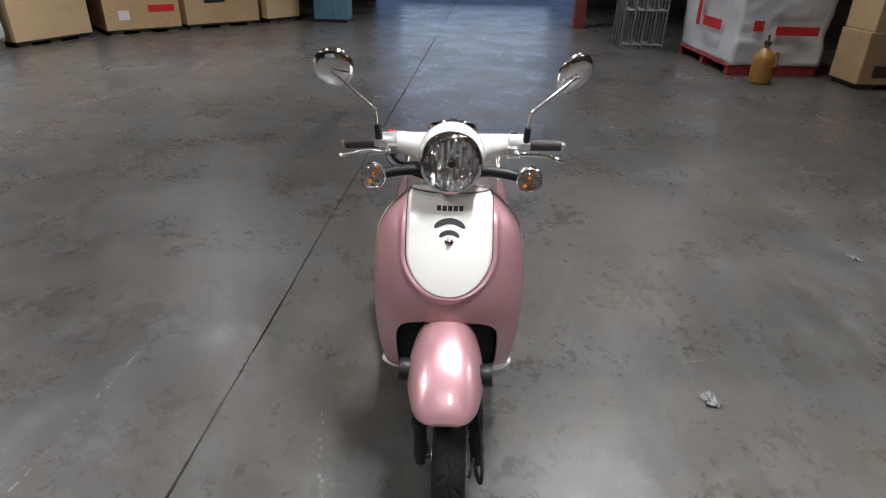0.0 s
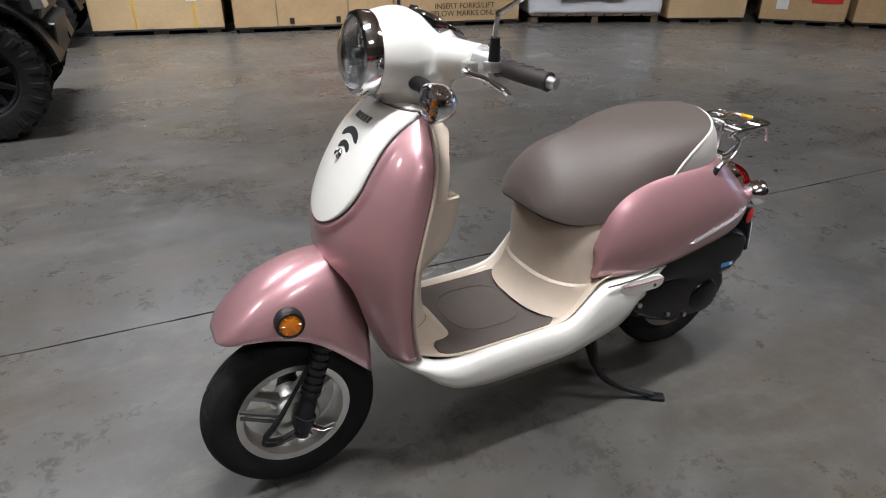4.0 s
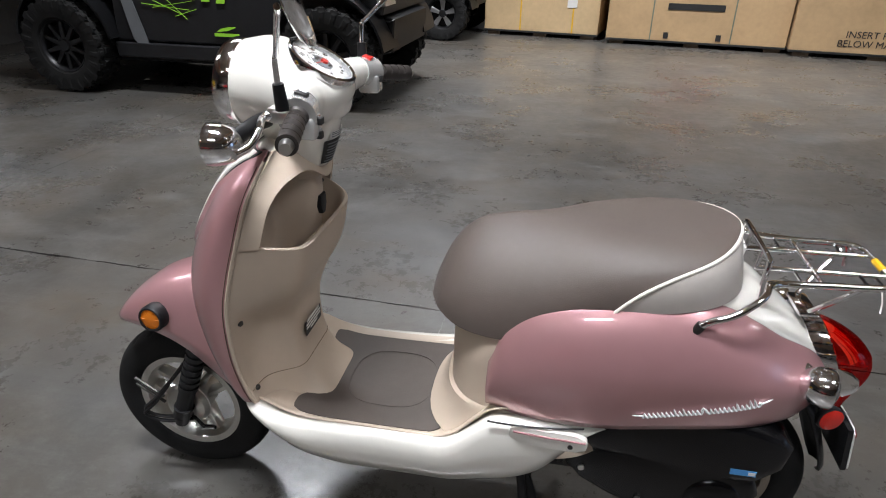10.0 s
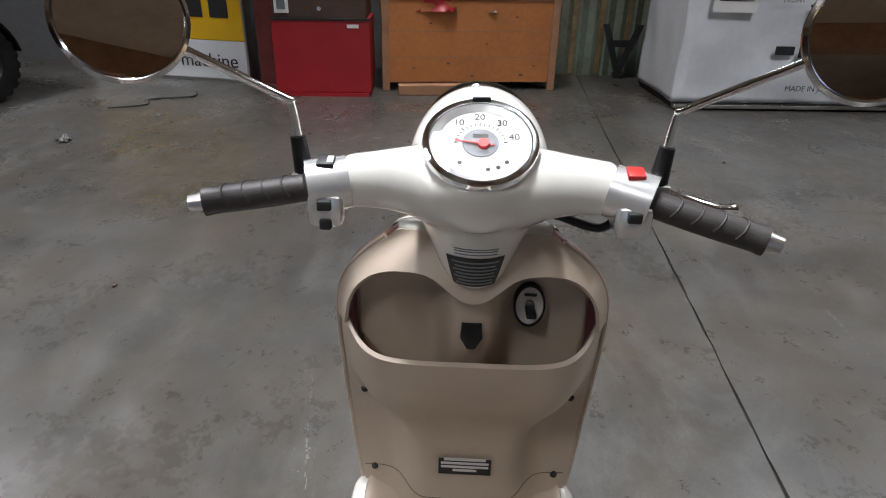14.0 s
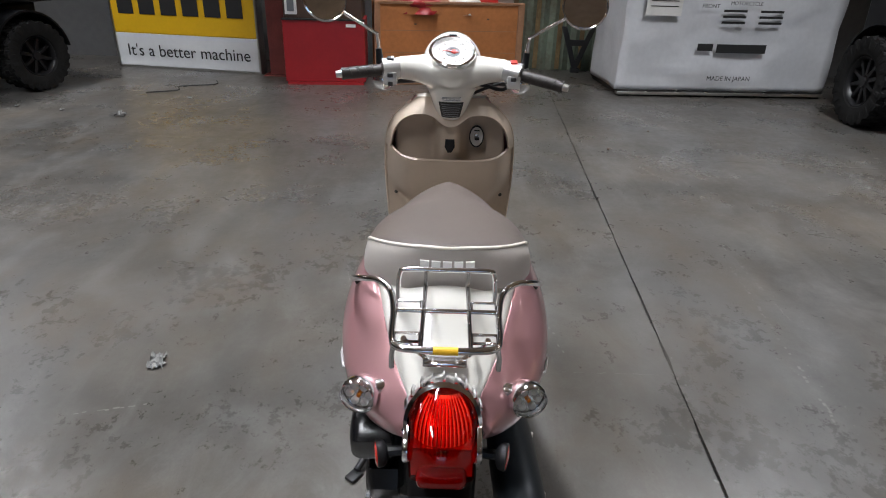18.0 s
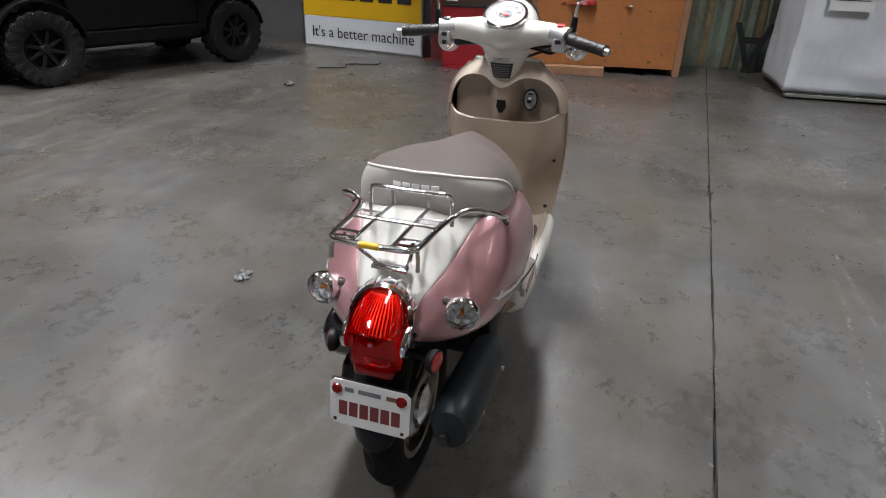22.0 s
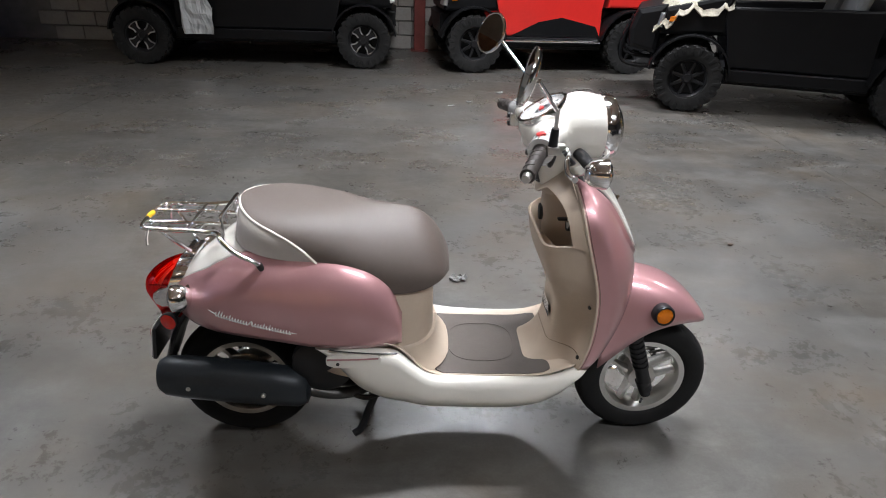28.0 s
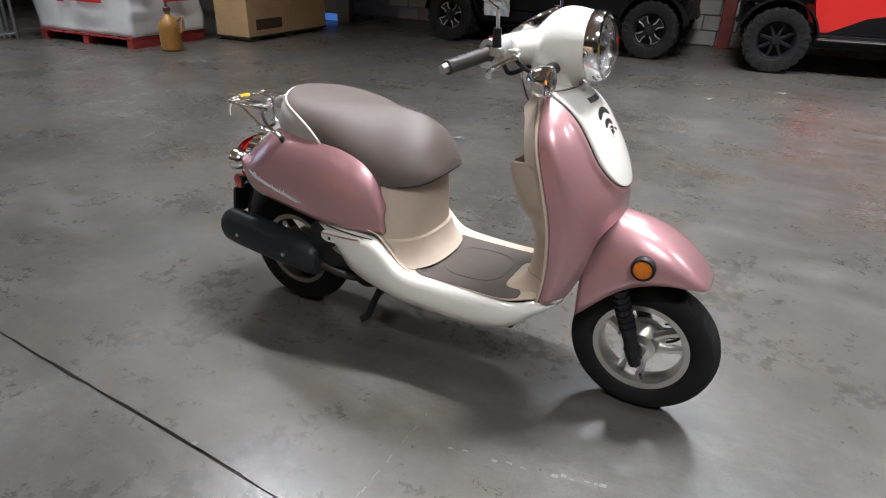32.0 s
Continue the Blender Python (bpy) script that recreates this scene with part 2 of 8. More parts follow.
M = dict(
    concrete=concrete(),
    pink=mat("rose_metallic_paint", (0.475, 0.252, 0.264), 0.35, 0.5, 0.05, 3, coat=1.0, bump=0.03, bscale=900),
    ivory=mat("ivory_paint", (0.75, 0.728, 0.665), 0.22, 0, 0.03, 4, coat=0.6),
    beige=mat("beige_plastic", (0.51, 0.42, 0.33), 0.45, 0, 0.05, 5, bump=0.08, bscale=700),
    brown=mat("brown_vinyl", (0.096, 0.074, 0.063), 0.56, 0, 0.08, 8, bump=0.25, bscale=900, spec=0.6),
    greyvinyl=mat("warm_grey_vinyl", (0.36, 0.33, 0.30), 0.45, 0, 0.06, 8, bump=0.2, bscale=900),
    mat=mat("brown_rubber_mat", (0.078, 0.063, 0.054), 0.58, 0, 0.12, 6, bump=0.35, bscale=500),
    grip=mat("dark_brown_rubber", (0.034, 0.028, 0.025), 0.5, 0, 0.1, 20, bump=0.2, bscale=400),
    piping=mat("cream_piping", (0.75, 0.71, 0.63), 0.4, 0, 0.04, 20),
    chrome=mat("chrome", (0.84, 0.84, 0.85), 0.11, 1.0, 0.04, 10),
    alu=mat("cast_aluminium", (0.62, 0.61, 0.58), 0.34, 1.0, 0.08, 25, bump=0.08, bscale=300),
    tyre=mat("tyre_rubber", (0.009, 0.009, 0.009), 0.75, 0, 0.3, 18, bump=0.3, bscale=250, spec=0.22),
    black=mat("black_plastic", (0.010, 0.010, 0.011), 0.42, 0, 0.15, 14, bump=0.12, bscale=500, spec=0.3),
    gloss=mat("gloss_black", (0.007, 0.007, 0.008), 0.22, 0, 0.1, 14, spec=0.3),
    muffler=mat("muffler_black", (0.02, 0.024, 0.028), 0.42, 0.2, 0.25, 10, bump=0.08, bscale=300, spec=0.3),
    metalblk=mat("dark_steel", (0.06, 0.058, 0.055), 0.45, 0.8, 0.35, 25, bump=0.15, bscale=200),
    amber=mat("amber_lens", (0.58, 0.16, 0.008), 0.15, 0, 0.15, 30),
    redlens=mat("red_lens", (0.19, 0.003, 0.003), 0.1, 0, 0.12, 20, coat=0.15, spec=0.4),
    mirror=mat("mirror_glass", (0.85, 0.85, 0.85), 0.01, 1.0, 0),
    white=mat("white_print", (0.8, 0.8, 0.78), 0.5, 0, 0.05, 12),
    paperw=mat("white_label", (0.7, 0.69, 0.66), 0.55, 0, 0.06, 15),
    ink=mat("black_print", (0.02, 0.02, 0.02), 0.55, 0, 0.1, 15),
    red=mat("red_print", (0.55, 0.025, 0.02), 0.45, 0, 0.1, 12),
    green=mat("lime_print", (0.35, 0.75, 0.05), 0.4, 0, 0.08, 12),
    card=mat("corrugated_cardboard", (0.47, 0.315, 0.165), 0.8, 0, 0.14, 2.2, bump=0.15, bscale=60),
    card2=mat("pale_cardboard", (0.56, 0.40, 0.22), 0.8, 0, 0.12, 2.0, bump=0.15, bscale=60),
    wrap=mat("white_poly_wrap", (0.62, 0.63, 0.65), 0.38, 0, 0.1, 2.5, bump=0.7, bscale=14),
    palletw=mat("pallet_wood", (0.12, 0.085, 0.055), 0.8, 0, 0.35, 9, bump=0.4, bscale=60),
    palletr=mat("red_pallet_wood", (0.32, 0.035, 0.035), 0.7, 0, 0.3, 9, bump=0.3, bscale=60),
    plywood=mat("orange_plywood", (0.46, 0.17, 0.05), 0.62, 0, 0.22, 2.5, bump=0.2, bscale=40),
    oldwood=mat("old_timber", (0.33, 0.17, 0.09), 0.75, 0, 0.25, 7, bump=0.3, bscale=50),
    redpaint=mat("red_enamel", (0.33, 0.014, 0.018), 0.35, 0, 0.14, 4),
    brownpaint=mat("brown_panel", (0.075, 0.042, 0.028), 0.4, 0, 0.2, 4),
    yellow=mat("yellow_sign", (0.75, 0.44, 0.015), 0.4, 0, 0.06, 3),
    signw=mat("white_sign", (0.68, 0.69, 0.70), 0.4, 0, 0.06, 3),
    greenwall=mat("faded_green_sheet", (0.165, 0.215, 0.165), 0.6, 0.1, 0.3, 2.2, dirt=(0.11, 0.09, 0.06), bump=0.1, bscale=40),
    block=mat("painted_block", (0.33, 0.31, 0.285), 0.85, 0, 0.2, 3, bump=0.5, bscale=60),
    mortar=mat("mortar", (0.2, 0.19, 0.18), 0.9, 0, 0.2, 8, bump=0.3, bscale=80),
    sheet=mat("grey_sheet_wall", (0.12, 0.12, 0.12), 0.6, 0.2, 0.2, 1.5),
    ceil=mat("dark_ceiling", (0.40, 0.30, 0.215), 0.8, 0, 0.25, 1.0),
    steelred=mat("red_oxide_steel", (0.17, 0.035, 0.028), 0.6, 0, 0.3, 6, bump=0.1, bscale=60),
    bluebin=mat("blue_sheet_metal", (0.10, 0.22, 0.29), 0.5, 0.2, 0.2, 3),
    utvblack=mat("utv_black_plastic", (0.006, 0.0062, 0.007), 0.42, 0, 0.2, 6, bump=0.1, bscale=300, spec=0.2),
    utvgrey=mat("utv_grey_plastic", (0.16, 0.17, 0.18), 0.4, 0, 0.1, 6),
    utvred=mat("utv_red_panel", (0.62, 0.025, 0.02), 0.3, 0, 0.06, 4, coat=0.5),
    camo=mat("camo_panel", (0.34, 0.31, 0.24), 0.5, 0, 0.6, 7, dirt=(0.07, 0.06, 0.035)),
    dkwheel=mat("satin_black_wheel", (0.011, 0.011, 0.012), 0.38, 0.0, 0.1, 10, spec=0.35),
    silver=mat("silver_wheel", (0.6, 0.6, 0.61), 0.3, 0.9, 0.06, 12),
    jug=mat("amber_plastic_jug", (0.30, 0.15, 0.035), 0.35, 0, 0.25, 8),
    dial=mat("pale_dial", (0.72, 0.71, 0.67), 0.45, 0, 0.03, 20),
    tubegrey=mat("galvanised_tube", (0.34, 0.35, 0.36), 0.4, 0.8, 0.2, 10),
    badge=mat("badge_chrome", (0.88, 0.88, 0.89), 0.25, 0.2, 0.05, 30),
    luminaire=mat("lamp_tube", (1, 0.97, 0.93), 0.4, 0, 0, emit=11.0),
    film=mat("clear_wrap_film", (0.6, 0.62, 0.63), 0.15, 0, 0.15, 6, bump=0.9, bscale=18),
    ringblue=mat("blue_sticker", (0.08, 0.33, 0.72), 0.3, 0, 0.1, 30),
)
M["polished"] = mat("polished_aluminium", (0.74, 0.74, 0.73), 0.17, 1.0, 0.06, 20)
M["satin"] = mat("satin_aluminium", (0.80, 0.80, 0.78), 0.32, 0.9, 0.06, 20)
M["lampmirror"] = mat("lamp_reflector", (0.88, 0.89, 0.90), 0.2, 1.0, 0.05, 20)
# rear wheel's aluminium, with shade and brown reflection mixed into its colour
M["darkalu"] = mat("shaded_cast_aluminium", (0.36, 0.33, 0.29), 0.3, 1.0, 0.2, 25, bump=0.08, bscale=300)
M["reflexred"] = mat("red_reflex_lens", (0.62, 0.02, 0.012), 0.12, 0, 0.15, 40, coat=0.3)
M["litter"] = mat("pale_litter", (0.15, 0.15, 0.145), 0.45, 0, 0.4, 60, bump=0.3, bscale=120)
M["taillens"] = bpy.data.materials.new("red_tail_lens")
M["taillens"].use_nodes = True
tn = M["taillens"].node_tree
tint, sheen, both = tn.nodes.new("ShaderNodeBsdfTransparent"), tn.nodes.new("ShaderNodeBsdfGlossy"), tn.nodes.new("ShaderNodeMixShader")
tint.inputs["Color"].default_value, sheen.inputs["Roughness"].default_value, both.inputs[0].default_value = (0.90, 0.030, 0.012, 1), 0.05, 0.06
tn.links.new(tint.outputs[0], both.inputs[1])
tn.links.new(sheen.outputs[0], both.inputs[2])
tn.links.new(both.outputs[0], tn.nodes["Material Output"].inputs["Surface"])
M["housing"] = mat("buffed_aluminium", (0.80, 0.80, 0.79), 0.26, 0.7, 0.06, 20)
M["dustytyre"] = mat("dusty_tyre_rubber", (0.014, 0.0138, 0.0135), 0.8, 0, 0.35, 12, bump=0.3, bscale=200, spec=0.2)
M["graphite"] = mat("graphite_plastic", (0.016, 0.0165, 0.018), 0.42, 0, 0.2, 6, bump=0.1, bscale=300, spec=0.35)
M["rust"] = mat("rusty_yellow_steel", (0.23, 0.165, 0.075), 0.7, 0, 0.35, 7, dirt=(0.10, 0.06, 0.03), bump=0.2, bscale=60)
M["lampwhite"] = mat("pale_lamp_reflector", (0.86, 0.86, 0.85), 0.35, 0.3, 0.05, 20)
for key, amount in (("brown", 0.05), ("greyvinyl", 0.14)):
    vinyl = M[key].node_tree.nodes["Principled BSDF"]
    vinyl.inputs["Sheen Weight"].default_value, vinyl.inputs["Sheen Roughness"].default_value = amount, 0.45
    vinyl.inputs["Sheen Tint"].default_value = (0.95, 0.93, 0.9, 1)
glass = bpy.data.materials.new("clear_lens")
glass.use_nodes = True
gb = glass.node_tree.nodes["Principled BSDF"]
gb.inputs["Transmission Weight"].default_value, gb.inputs["Roughness"].default_value, gb.inputs["IOR"].default_value = 1.0, 0.0, 1.35
M["glass"] = glass


# ---- mesh helpers ----
def part(name, bm, material, parent=None, label="", smooth=False):
    """Links a bmesh as one mesh object under a thing or a part."""
    me = bpy.data.meshes.new(name)
    bmesh.ops.recalc_face_normals(bm, faces=bm.faces)
    bm.to_mesh(me)
    bm.free()
    me.materials.append(M[material] if isinstance(material, str) else material)
    if smooth:
        me.polygons.foreach_set("use_smooth", [True] * len(me.polygons))
        me.update()
        if smooth != "all":
            me.set_sharp_from_angle(angle=radians(38))
    ob = new(name, me)
    if parent is not None:
        ob.parent = parent
        ob.matrix_parent_inverse = Matrix()
    if label:
        tagged(ob, label)
    return ob


def thing(name, label, category, group="", at=None):
    ob = new(name)
    ob.empty_display_size = 0.1
    tagged(ob, label, category, group)
    if at is not None:
        ob.matrix_basis = at
    return ob


def box(x0, x1, y0, y1, z0, z1, bevel=0.0, seg=2, bm=None):
    bm = bm or bmesh.new()
    made = bmesh.ops.create_cube(bm, size=1, matrix=Matrix.Translation(((x0 + x1) / 2, (y0 + y1) / 2, (z0 + z1) / 2)) @ Matrix.Diagonal((x1 - x0, y1 - y0, z1 - z0, 1)))
    if bevel:
        vs = set(made["verts"])
        es = [e for e in bm.edges if e.verts[0] in vs and e.verts[1] in vs]
        bmesh.ops.bevel(bm, geom=es, offset=bevel, segments=seg, affect="EDGES", profile=0.5)
    return bm


def moved(bm, m):
    bmesh.ops.transform(bm, matrix=m, verts=bm.verts)
    return bm


def rod(p, q, r, r2=None, seg=16, bm=None, caps=True):
    """A round bar from p to q."""
    bm = bm or bmesh.new()
    p, q = Vector(p), Vector(q)
    d = q - p
    m = Matrix.Translation((p + q) / 2) @ d.to_track_quat("Z", "Y").to_matrix().to_4x4()
    bmesh.ops.create_cone(bm, cap_ends=caps, segments=seg, radius1=r, radius2=r if r2 is None else r2, depth=d.length, matrix=m)
    return bm


def smooth_line(pts, n=8, closed=False):
    """A smooth line through points."""
    pts = [Vector(p) for p in pts]
    out = []
    k = len(pts)
    for i in range(k if closed else k - 1):
        if closed:
            a, b, c, d = (pts[(i + j) % k] for j in (-1, 0, 1, 2))
        else:
            b, c = pts[i], pts[i + 1]
            a = pts[i - 1] if i else b * 2 - c
            d = pts[i + 2] if i + 2 < k else c * 2 - b
        for s in range(n):
            t = s / n
            out.append(0.5 * ((2 * b) + (c - a) * t + (2 * a - 5 * b + 4 * c - d) * t * t + (3 * b - a - 3 * c + d) * t ** 3))
    if not closed:
        out.append(pts[-1])
    return out


def tube(pts, r, seg=10, closed=False, bm=None):
    """A bent round bar along points; r is one radius or one a point."""
    bm = bm or bmesh.new()
    pts = [Vector(p) for p in pts]
    k = len(pts)
    rings, up = [], None
    for i, p in enumerate(pts):
        if closed:
            d = pts[(i + 1) % k] - pts[i - 1]
        else:
            d = pts[min(i + 1, k - 1)] - pts[max(i - 1, 0)]
        d.normalize()
        if up is None:
            up = d.orthogonal().normalized()
        up = (up - d * up.dot(d)).normalized()
        side = d.cross(up)
        rad = r[i] if isinstance(r, (list, tuple)) else r
        rings.append([bm.verts.new(p + (up * math.cos(a) + side * math.sin(a)) * rad) for a in (2 * math.pi * j / seg for j in range(seg))])
    for i in range(k if closed else k - 1):
        a, b = rings[i], rings[(i + 1) % k]
        for j in range(seg):
            bm.faces.new((a[j], a[(j + 1) % seg], b[(j + 1) % seg], b[j]))
    if not closed:
        bm.faces.new(rings[0])
        bm.faces.new(rings[-1])
    return bm


def skin(rows, closed=False, cap=False, bm=None):
    """A surface through rows of points; closed joins each row's end to its start, cap fills the first and the last row."""
    bm = bm or bmesh.new()
    grid = [[bm.verts.new(p) for p in row] for row in rows]
    for a, b in zip(grid, grid[1:]):
        n = len(a)
        for j in range(n if closed else n - 1):
            quad = (a[j], a[(j + 1) % n], b[(j + 1) % n], b[j])
            bm.faces.new(quad)
    if cap:
        bm.faces.new(grid[0])
        bm.faces.new(grid[-1])
    return bm


def shell(rows, thick, closed=False):
    """A sheet of some thickness through rows of points."""
    bm = skin(rows, closed)
    bmesh.ops.remove_doubles(bm, verts=bm.verts, dist=1e-5)
    bmesh.ops.recalc_face_normals(bm, faces=bm.faces)
    bmesh.ops.solidify(bm, geom=bm.faces[:], thickness=thick)
    return bm


def lathe(profile, seg=32, m=None, bm=None):
    """Turns (radius, height) pairs round the z axis."""
    bm = bm or bmesh.new()
    rows = [[Vector((r * math.cos(a), r * math.sin(a), h)) for a in (2 * math.pi * j / seg for j in range(seg))] for r, h in profile]
    if m is not None:
        rows = [[m @ p for p in row] for row in rows]
    skin(rows, closed=True, bm=bm)
    bmesh.ops.remove_doubles(bm, verts=bm.verts, dist=1e-5)
    return bm


def prism(outline, depth, m=None, bevel=0.0, seg=2, bm=None):
    """A plate with an outline in its x and y, from z = 0 up to depth."""
    bm = bm or bmesh.new()
    low = [bm.verts.new((x, y, 0)) for x, y in outline]
    high = [bm.verts.new((x, y, depth)) for x, y in outline]
    n = len(low)
    bm.faces.new(low[::-1])
    top = bm.faces.new(high)
    for i in range(n):
        bm.faces.new((low[i], low[(i + 1) % n], high[(i + 1) % n], high[i]))
    if bevel:
        bmesh.ops.bevel(bm, geom=list(top.edges), offset=bevel, segments=seg, affect="EDGES", profile=0.5)
    if m is not None:
        bmesh.ops.transform(bm, matrix=m, verts=low + high if not bevel else bm.verts)
    return bm


def text_mesh(body, size, thick=0.001, align="CENTER"):
    """Letters as a bmesh, in the x and y plane."""
    cu = bpy.data.curves.new("letters", "FONT")
    cu.body, cu.size, cu.extrude, cu.align_x, cu.align_y = body, size, thick, align, "CENTER"
    ob = bpy.data.objects.new("letters", cu)
    me = ob.to_mesh()
    bm = bmesh.new()
    bm.from_mesh(me)
    ob.to_mesh_clear()
    bpy.data.objects.remove(ob)
    bpy.data.curves.remove(cu)
    return bm


def lerp_curve(table, s):
    """Smooth value at s of a table of (s, value)."""
    if s <= table[0][0]:
        return table[0][1]
    for (a, va), (b, vb) in zip(table, table[1:]):
        if s <= b:
            t = (s - a) / (b - a)
            t = t * t * (3 - 2 * t)
            return va + (vb - va) * t
    return table[-1][1]


def spline(table, s):
    """Catmull-Rom value at s of a table of (s, value)."""
    k = len(table)
    if s <= table[0][0]:
        return table[0][1]
    if s >= table[-1][0]:
        return table[-1][1]
    for i in range(k - 1):
        if s <= table[i + 1][0]:
            x1, y1 = table[i]
            x2, y2 = table[i + 1]
            m1 = (table[i + 1][1] - table[i - 1][1]) / (table[i + 1][0] - table[i - 1][0]) if i else (y2 - y1) / (x2 - x1)
            m2 = (table[i + 2][1] - y1) / (table[i + 2][0] - x1) if i + 2 < k else (y2 - y1) / (x2 - x1)
            h = x2 - x1
            t = (s - x1) / h
            return (2 * t ** 3 - 3 * t * t + 1) * y1 + (t ** 3 - 2 * t * t + t) * h * m1 + (-2 * t ** 3 + 3 * t * t) * y2 + (t ** 3 - t * t) * h * m2
    return table[-1][1]


def steps(a, b, n):
    return [a + (b - a) * i / (n - 1) for i in range(n)]


# ---- the hall ----
def joint_floor():
    """Concrete floor in bays, with recessed joints."""
    bm = bmesh.new()
    xs = [-40, -9.6, -3.42, 2.75, 8.9, 16]
    ys = [-14, -6.1, 0.0, 6.1, 14]
    g = 0.0048
    for xa, xb in zip(xs, xs[1:]):
        for ya, yb in zip(ys, ys[1:]):
            box(xa + g * 0.4, xb - g * 0.4, ya + g, yb - g, -0.2, 0, bm=bm)
    long_edges = [e for e in bm.edges if all(v.co.z > -0.01 and abs(v.co.y) < 0.02 for v in e.verts)]
    bmesh.ops.subdivide_edges(bm, edges=long_edges, cuts=260)
    for v in bm.verts:
        if v.co.z > -0.01 and abs(v.co.y) < 0.02:
            v.co.y += 0.0050 * noise.noise((v.co.x * 9, v.co.y * 300, 3)) + 0.0032 * noise.noise((v.co.x * 27, v.co.y * 300, 5)) + 0.006 * noise.noise((v.co.x * 1.1, 0, 8))
    return moved(bm, Matrix.Translation((0, -0.797, 0)) @ pose(0, 0, 0, 0, 0, -3.0))


floor = tagged(part("floor", joint_floor(), "concrete"), "worn grey-brown polished concrete floor with saw-cut joints", "floor", kind="structure")
tagged(part("floor_base", box(-40, 14, -12, 12, -0.35, -0.014), mat("joint_filler", (0.03, 0.027, 0.024), 0.9, 0, 0.5, 12)), "dark sealant at the bottom of the floor joints", "floor", kind="structure")


def wall(name, x0, x1, y0, y1, z1, material, label, z0=0.0):
    return tagged(part(name, box(x0, x1, y0, y1, z0, z1), material), label, "wall", kind="structure")


TOP = 4.6
wall("wall_south", -20, 6.75, -9.6, -9.4, TOP, "sheet", "grey sheet-metal warehouse wall behind cartons")
wall("wall_east_base", -20, 6.75, 8.26, 8.45, TOP, "mortar", "pale concrete-block warehouse wall with mortar joints")
wall("partition_a", -14, -6.32, 7.05, 7.17, TOP, "brownpaint", "dark brown partition wall")
wall("partition_b", -5.86, -5.62, 7.05, 7.17, TOP, "brownpaint", "dark brown partition wall end")
wall("partition_c", -6.32, -5.86, 7.05, 7.17, TOP, "brownpaint", "dark brown partition above a low gap", 0.13)
wall("wall_west_a", -14.2, -14, -9.4, -2.0, TOP, "sheet", "grey sheet-metal end wall beside the bay door")
wall("wall_west_b", -14.2, -14, 2.8, 8.26, TOP, "sheet", "grey sheet-metal end wall beside the bay door")
wall("wall_west_c", -14.2, -14, -2.0, 2.8, TOP, "sheet", "grey sheet-metal wall above the bay door", 3.2)
wall("wall_north", 6.55, 6.75, -9.4, 8.26, TOP, "sheet", "dull pale wall behind signs and machines")
tagged(part("ceiling", box(-20, 6.75, -9.6, 8.45, TOP, TOP + 0.2), "ceil"), "dark brown timbered warehouse ceiling", "ceiling", kind="structure")
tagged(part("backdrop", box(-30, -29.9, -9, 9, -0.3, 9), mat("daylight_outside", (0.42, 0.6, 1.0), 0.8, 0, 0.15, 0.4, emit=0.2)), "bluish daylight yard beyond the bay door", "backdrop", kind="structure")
tagged(part("backdrop_vent", box(-6.33, -5.85, 7.22, 7.26, 0.0, 0.16), mat("blue_light_behind", (0.10, 0.28, 0.9), 0.8, 0, 0.3, 8, emit=0.3)), "bluish light behind a low gap in the partition", "backdrop", kind="structure")
tagged(part("ground", box(-60, 40, -60, 60, -0.5, -0.36), "concrete"), "grey concrete yard around the warehouse", "ground", kind="structure")


def beams():
    for i, x in enumerate((-11, -8, -5, -2, 1, 4)):
        t = tagged(part("ceiling_beam", box(x - 0.12, x + 0.12, -9.4, 8.26, TOP - 0.32, TOP), "oldwood"), "brown timber roof beam across the hall", "beam", "roof beams")


beams()


def luminaire(x, y):
    t = thing("ceiling_light", "white fluorescent strip light hung from the ceiling", "ceiling light", "ceiling lights")
    part("housing", box(x - 0.65, x + 0.65, y - 0.15, y + 0.15, LAMP_Z, LAMP_Z + 0.06, 0.01), "white", t)
    for dy in (-0.07, 0.07):
        part("tube", rod((x - 0.6, y + dy, LAMP_Z - 0.03), (x + 0.6, y + dy, LAMP_Z - 0.03), 0.018, seg=10), "luminaire", t)
    for dx in (-0.5, 0.5):
        part("hanger", rod((x + dx, y, LAMP_Z + 0.06), (x + dx, y, TOP), 0.006, seg=6), "metalblk", t)


for lx, ly, lw in LAMPS:
    luminaire(lx, ly)


def steel_post(x, y, w=0.16):
    t = thing("steel_post", "red-oxide painted steel column standing on the floor", "post", "steel posts")
    part("column", box(x - w / 2, x + w / 2, y - w / 2, y + w / 2, 0.012, TOP, 0.006), "steelred", t)
    part("base_plate", box(x - w * 0.8, x + w * 0.8, y - w * 0.8, y + w * 0.8, 0, 0.012, 0.003), "steelred", t)


steel_post(-0.08, 8.1)
steel_post(5.62, 1.93, 0.2)
steel_post(-10.1, 2.2, 0.2)


def face_frame(p, q):
    """Axes of an upright front face that runs along the floor from p to q, seen from the side of the scooter."""
    p, q = Vector((*p, 0)), Vector((*q, 0))
    along = (q - p).normalized()
    out = Vector((along.y, -along.x, 0))
    if out.dot(-p) < 0:
        out = -out
    return p, along, out, (q - p).length


def upright(p, q, u, z, proud=0.0):
    """A pose on that face: u along it from p, z up, with x along, y up and z out of it, to be read from in front."""
    p, along, out, w = face_frame(p, q)
    right = Vector((0, 0, 1)).cross(out)
    m = Matrix((right, Vector((0, 0, 1)), out)).transposed().to_4x4()
    m.translation = p + along * u + Vector((0, 0, z)) + out * proud
    return m


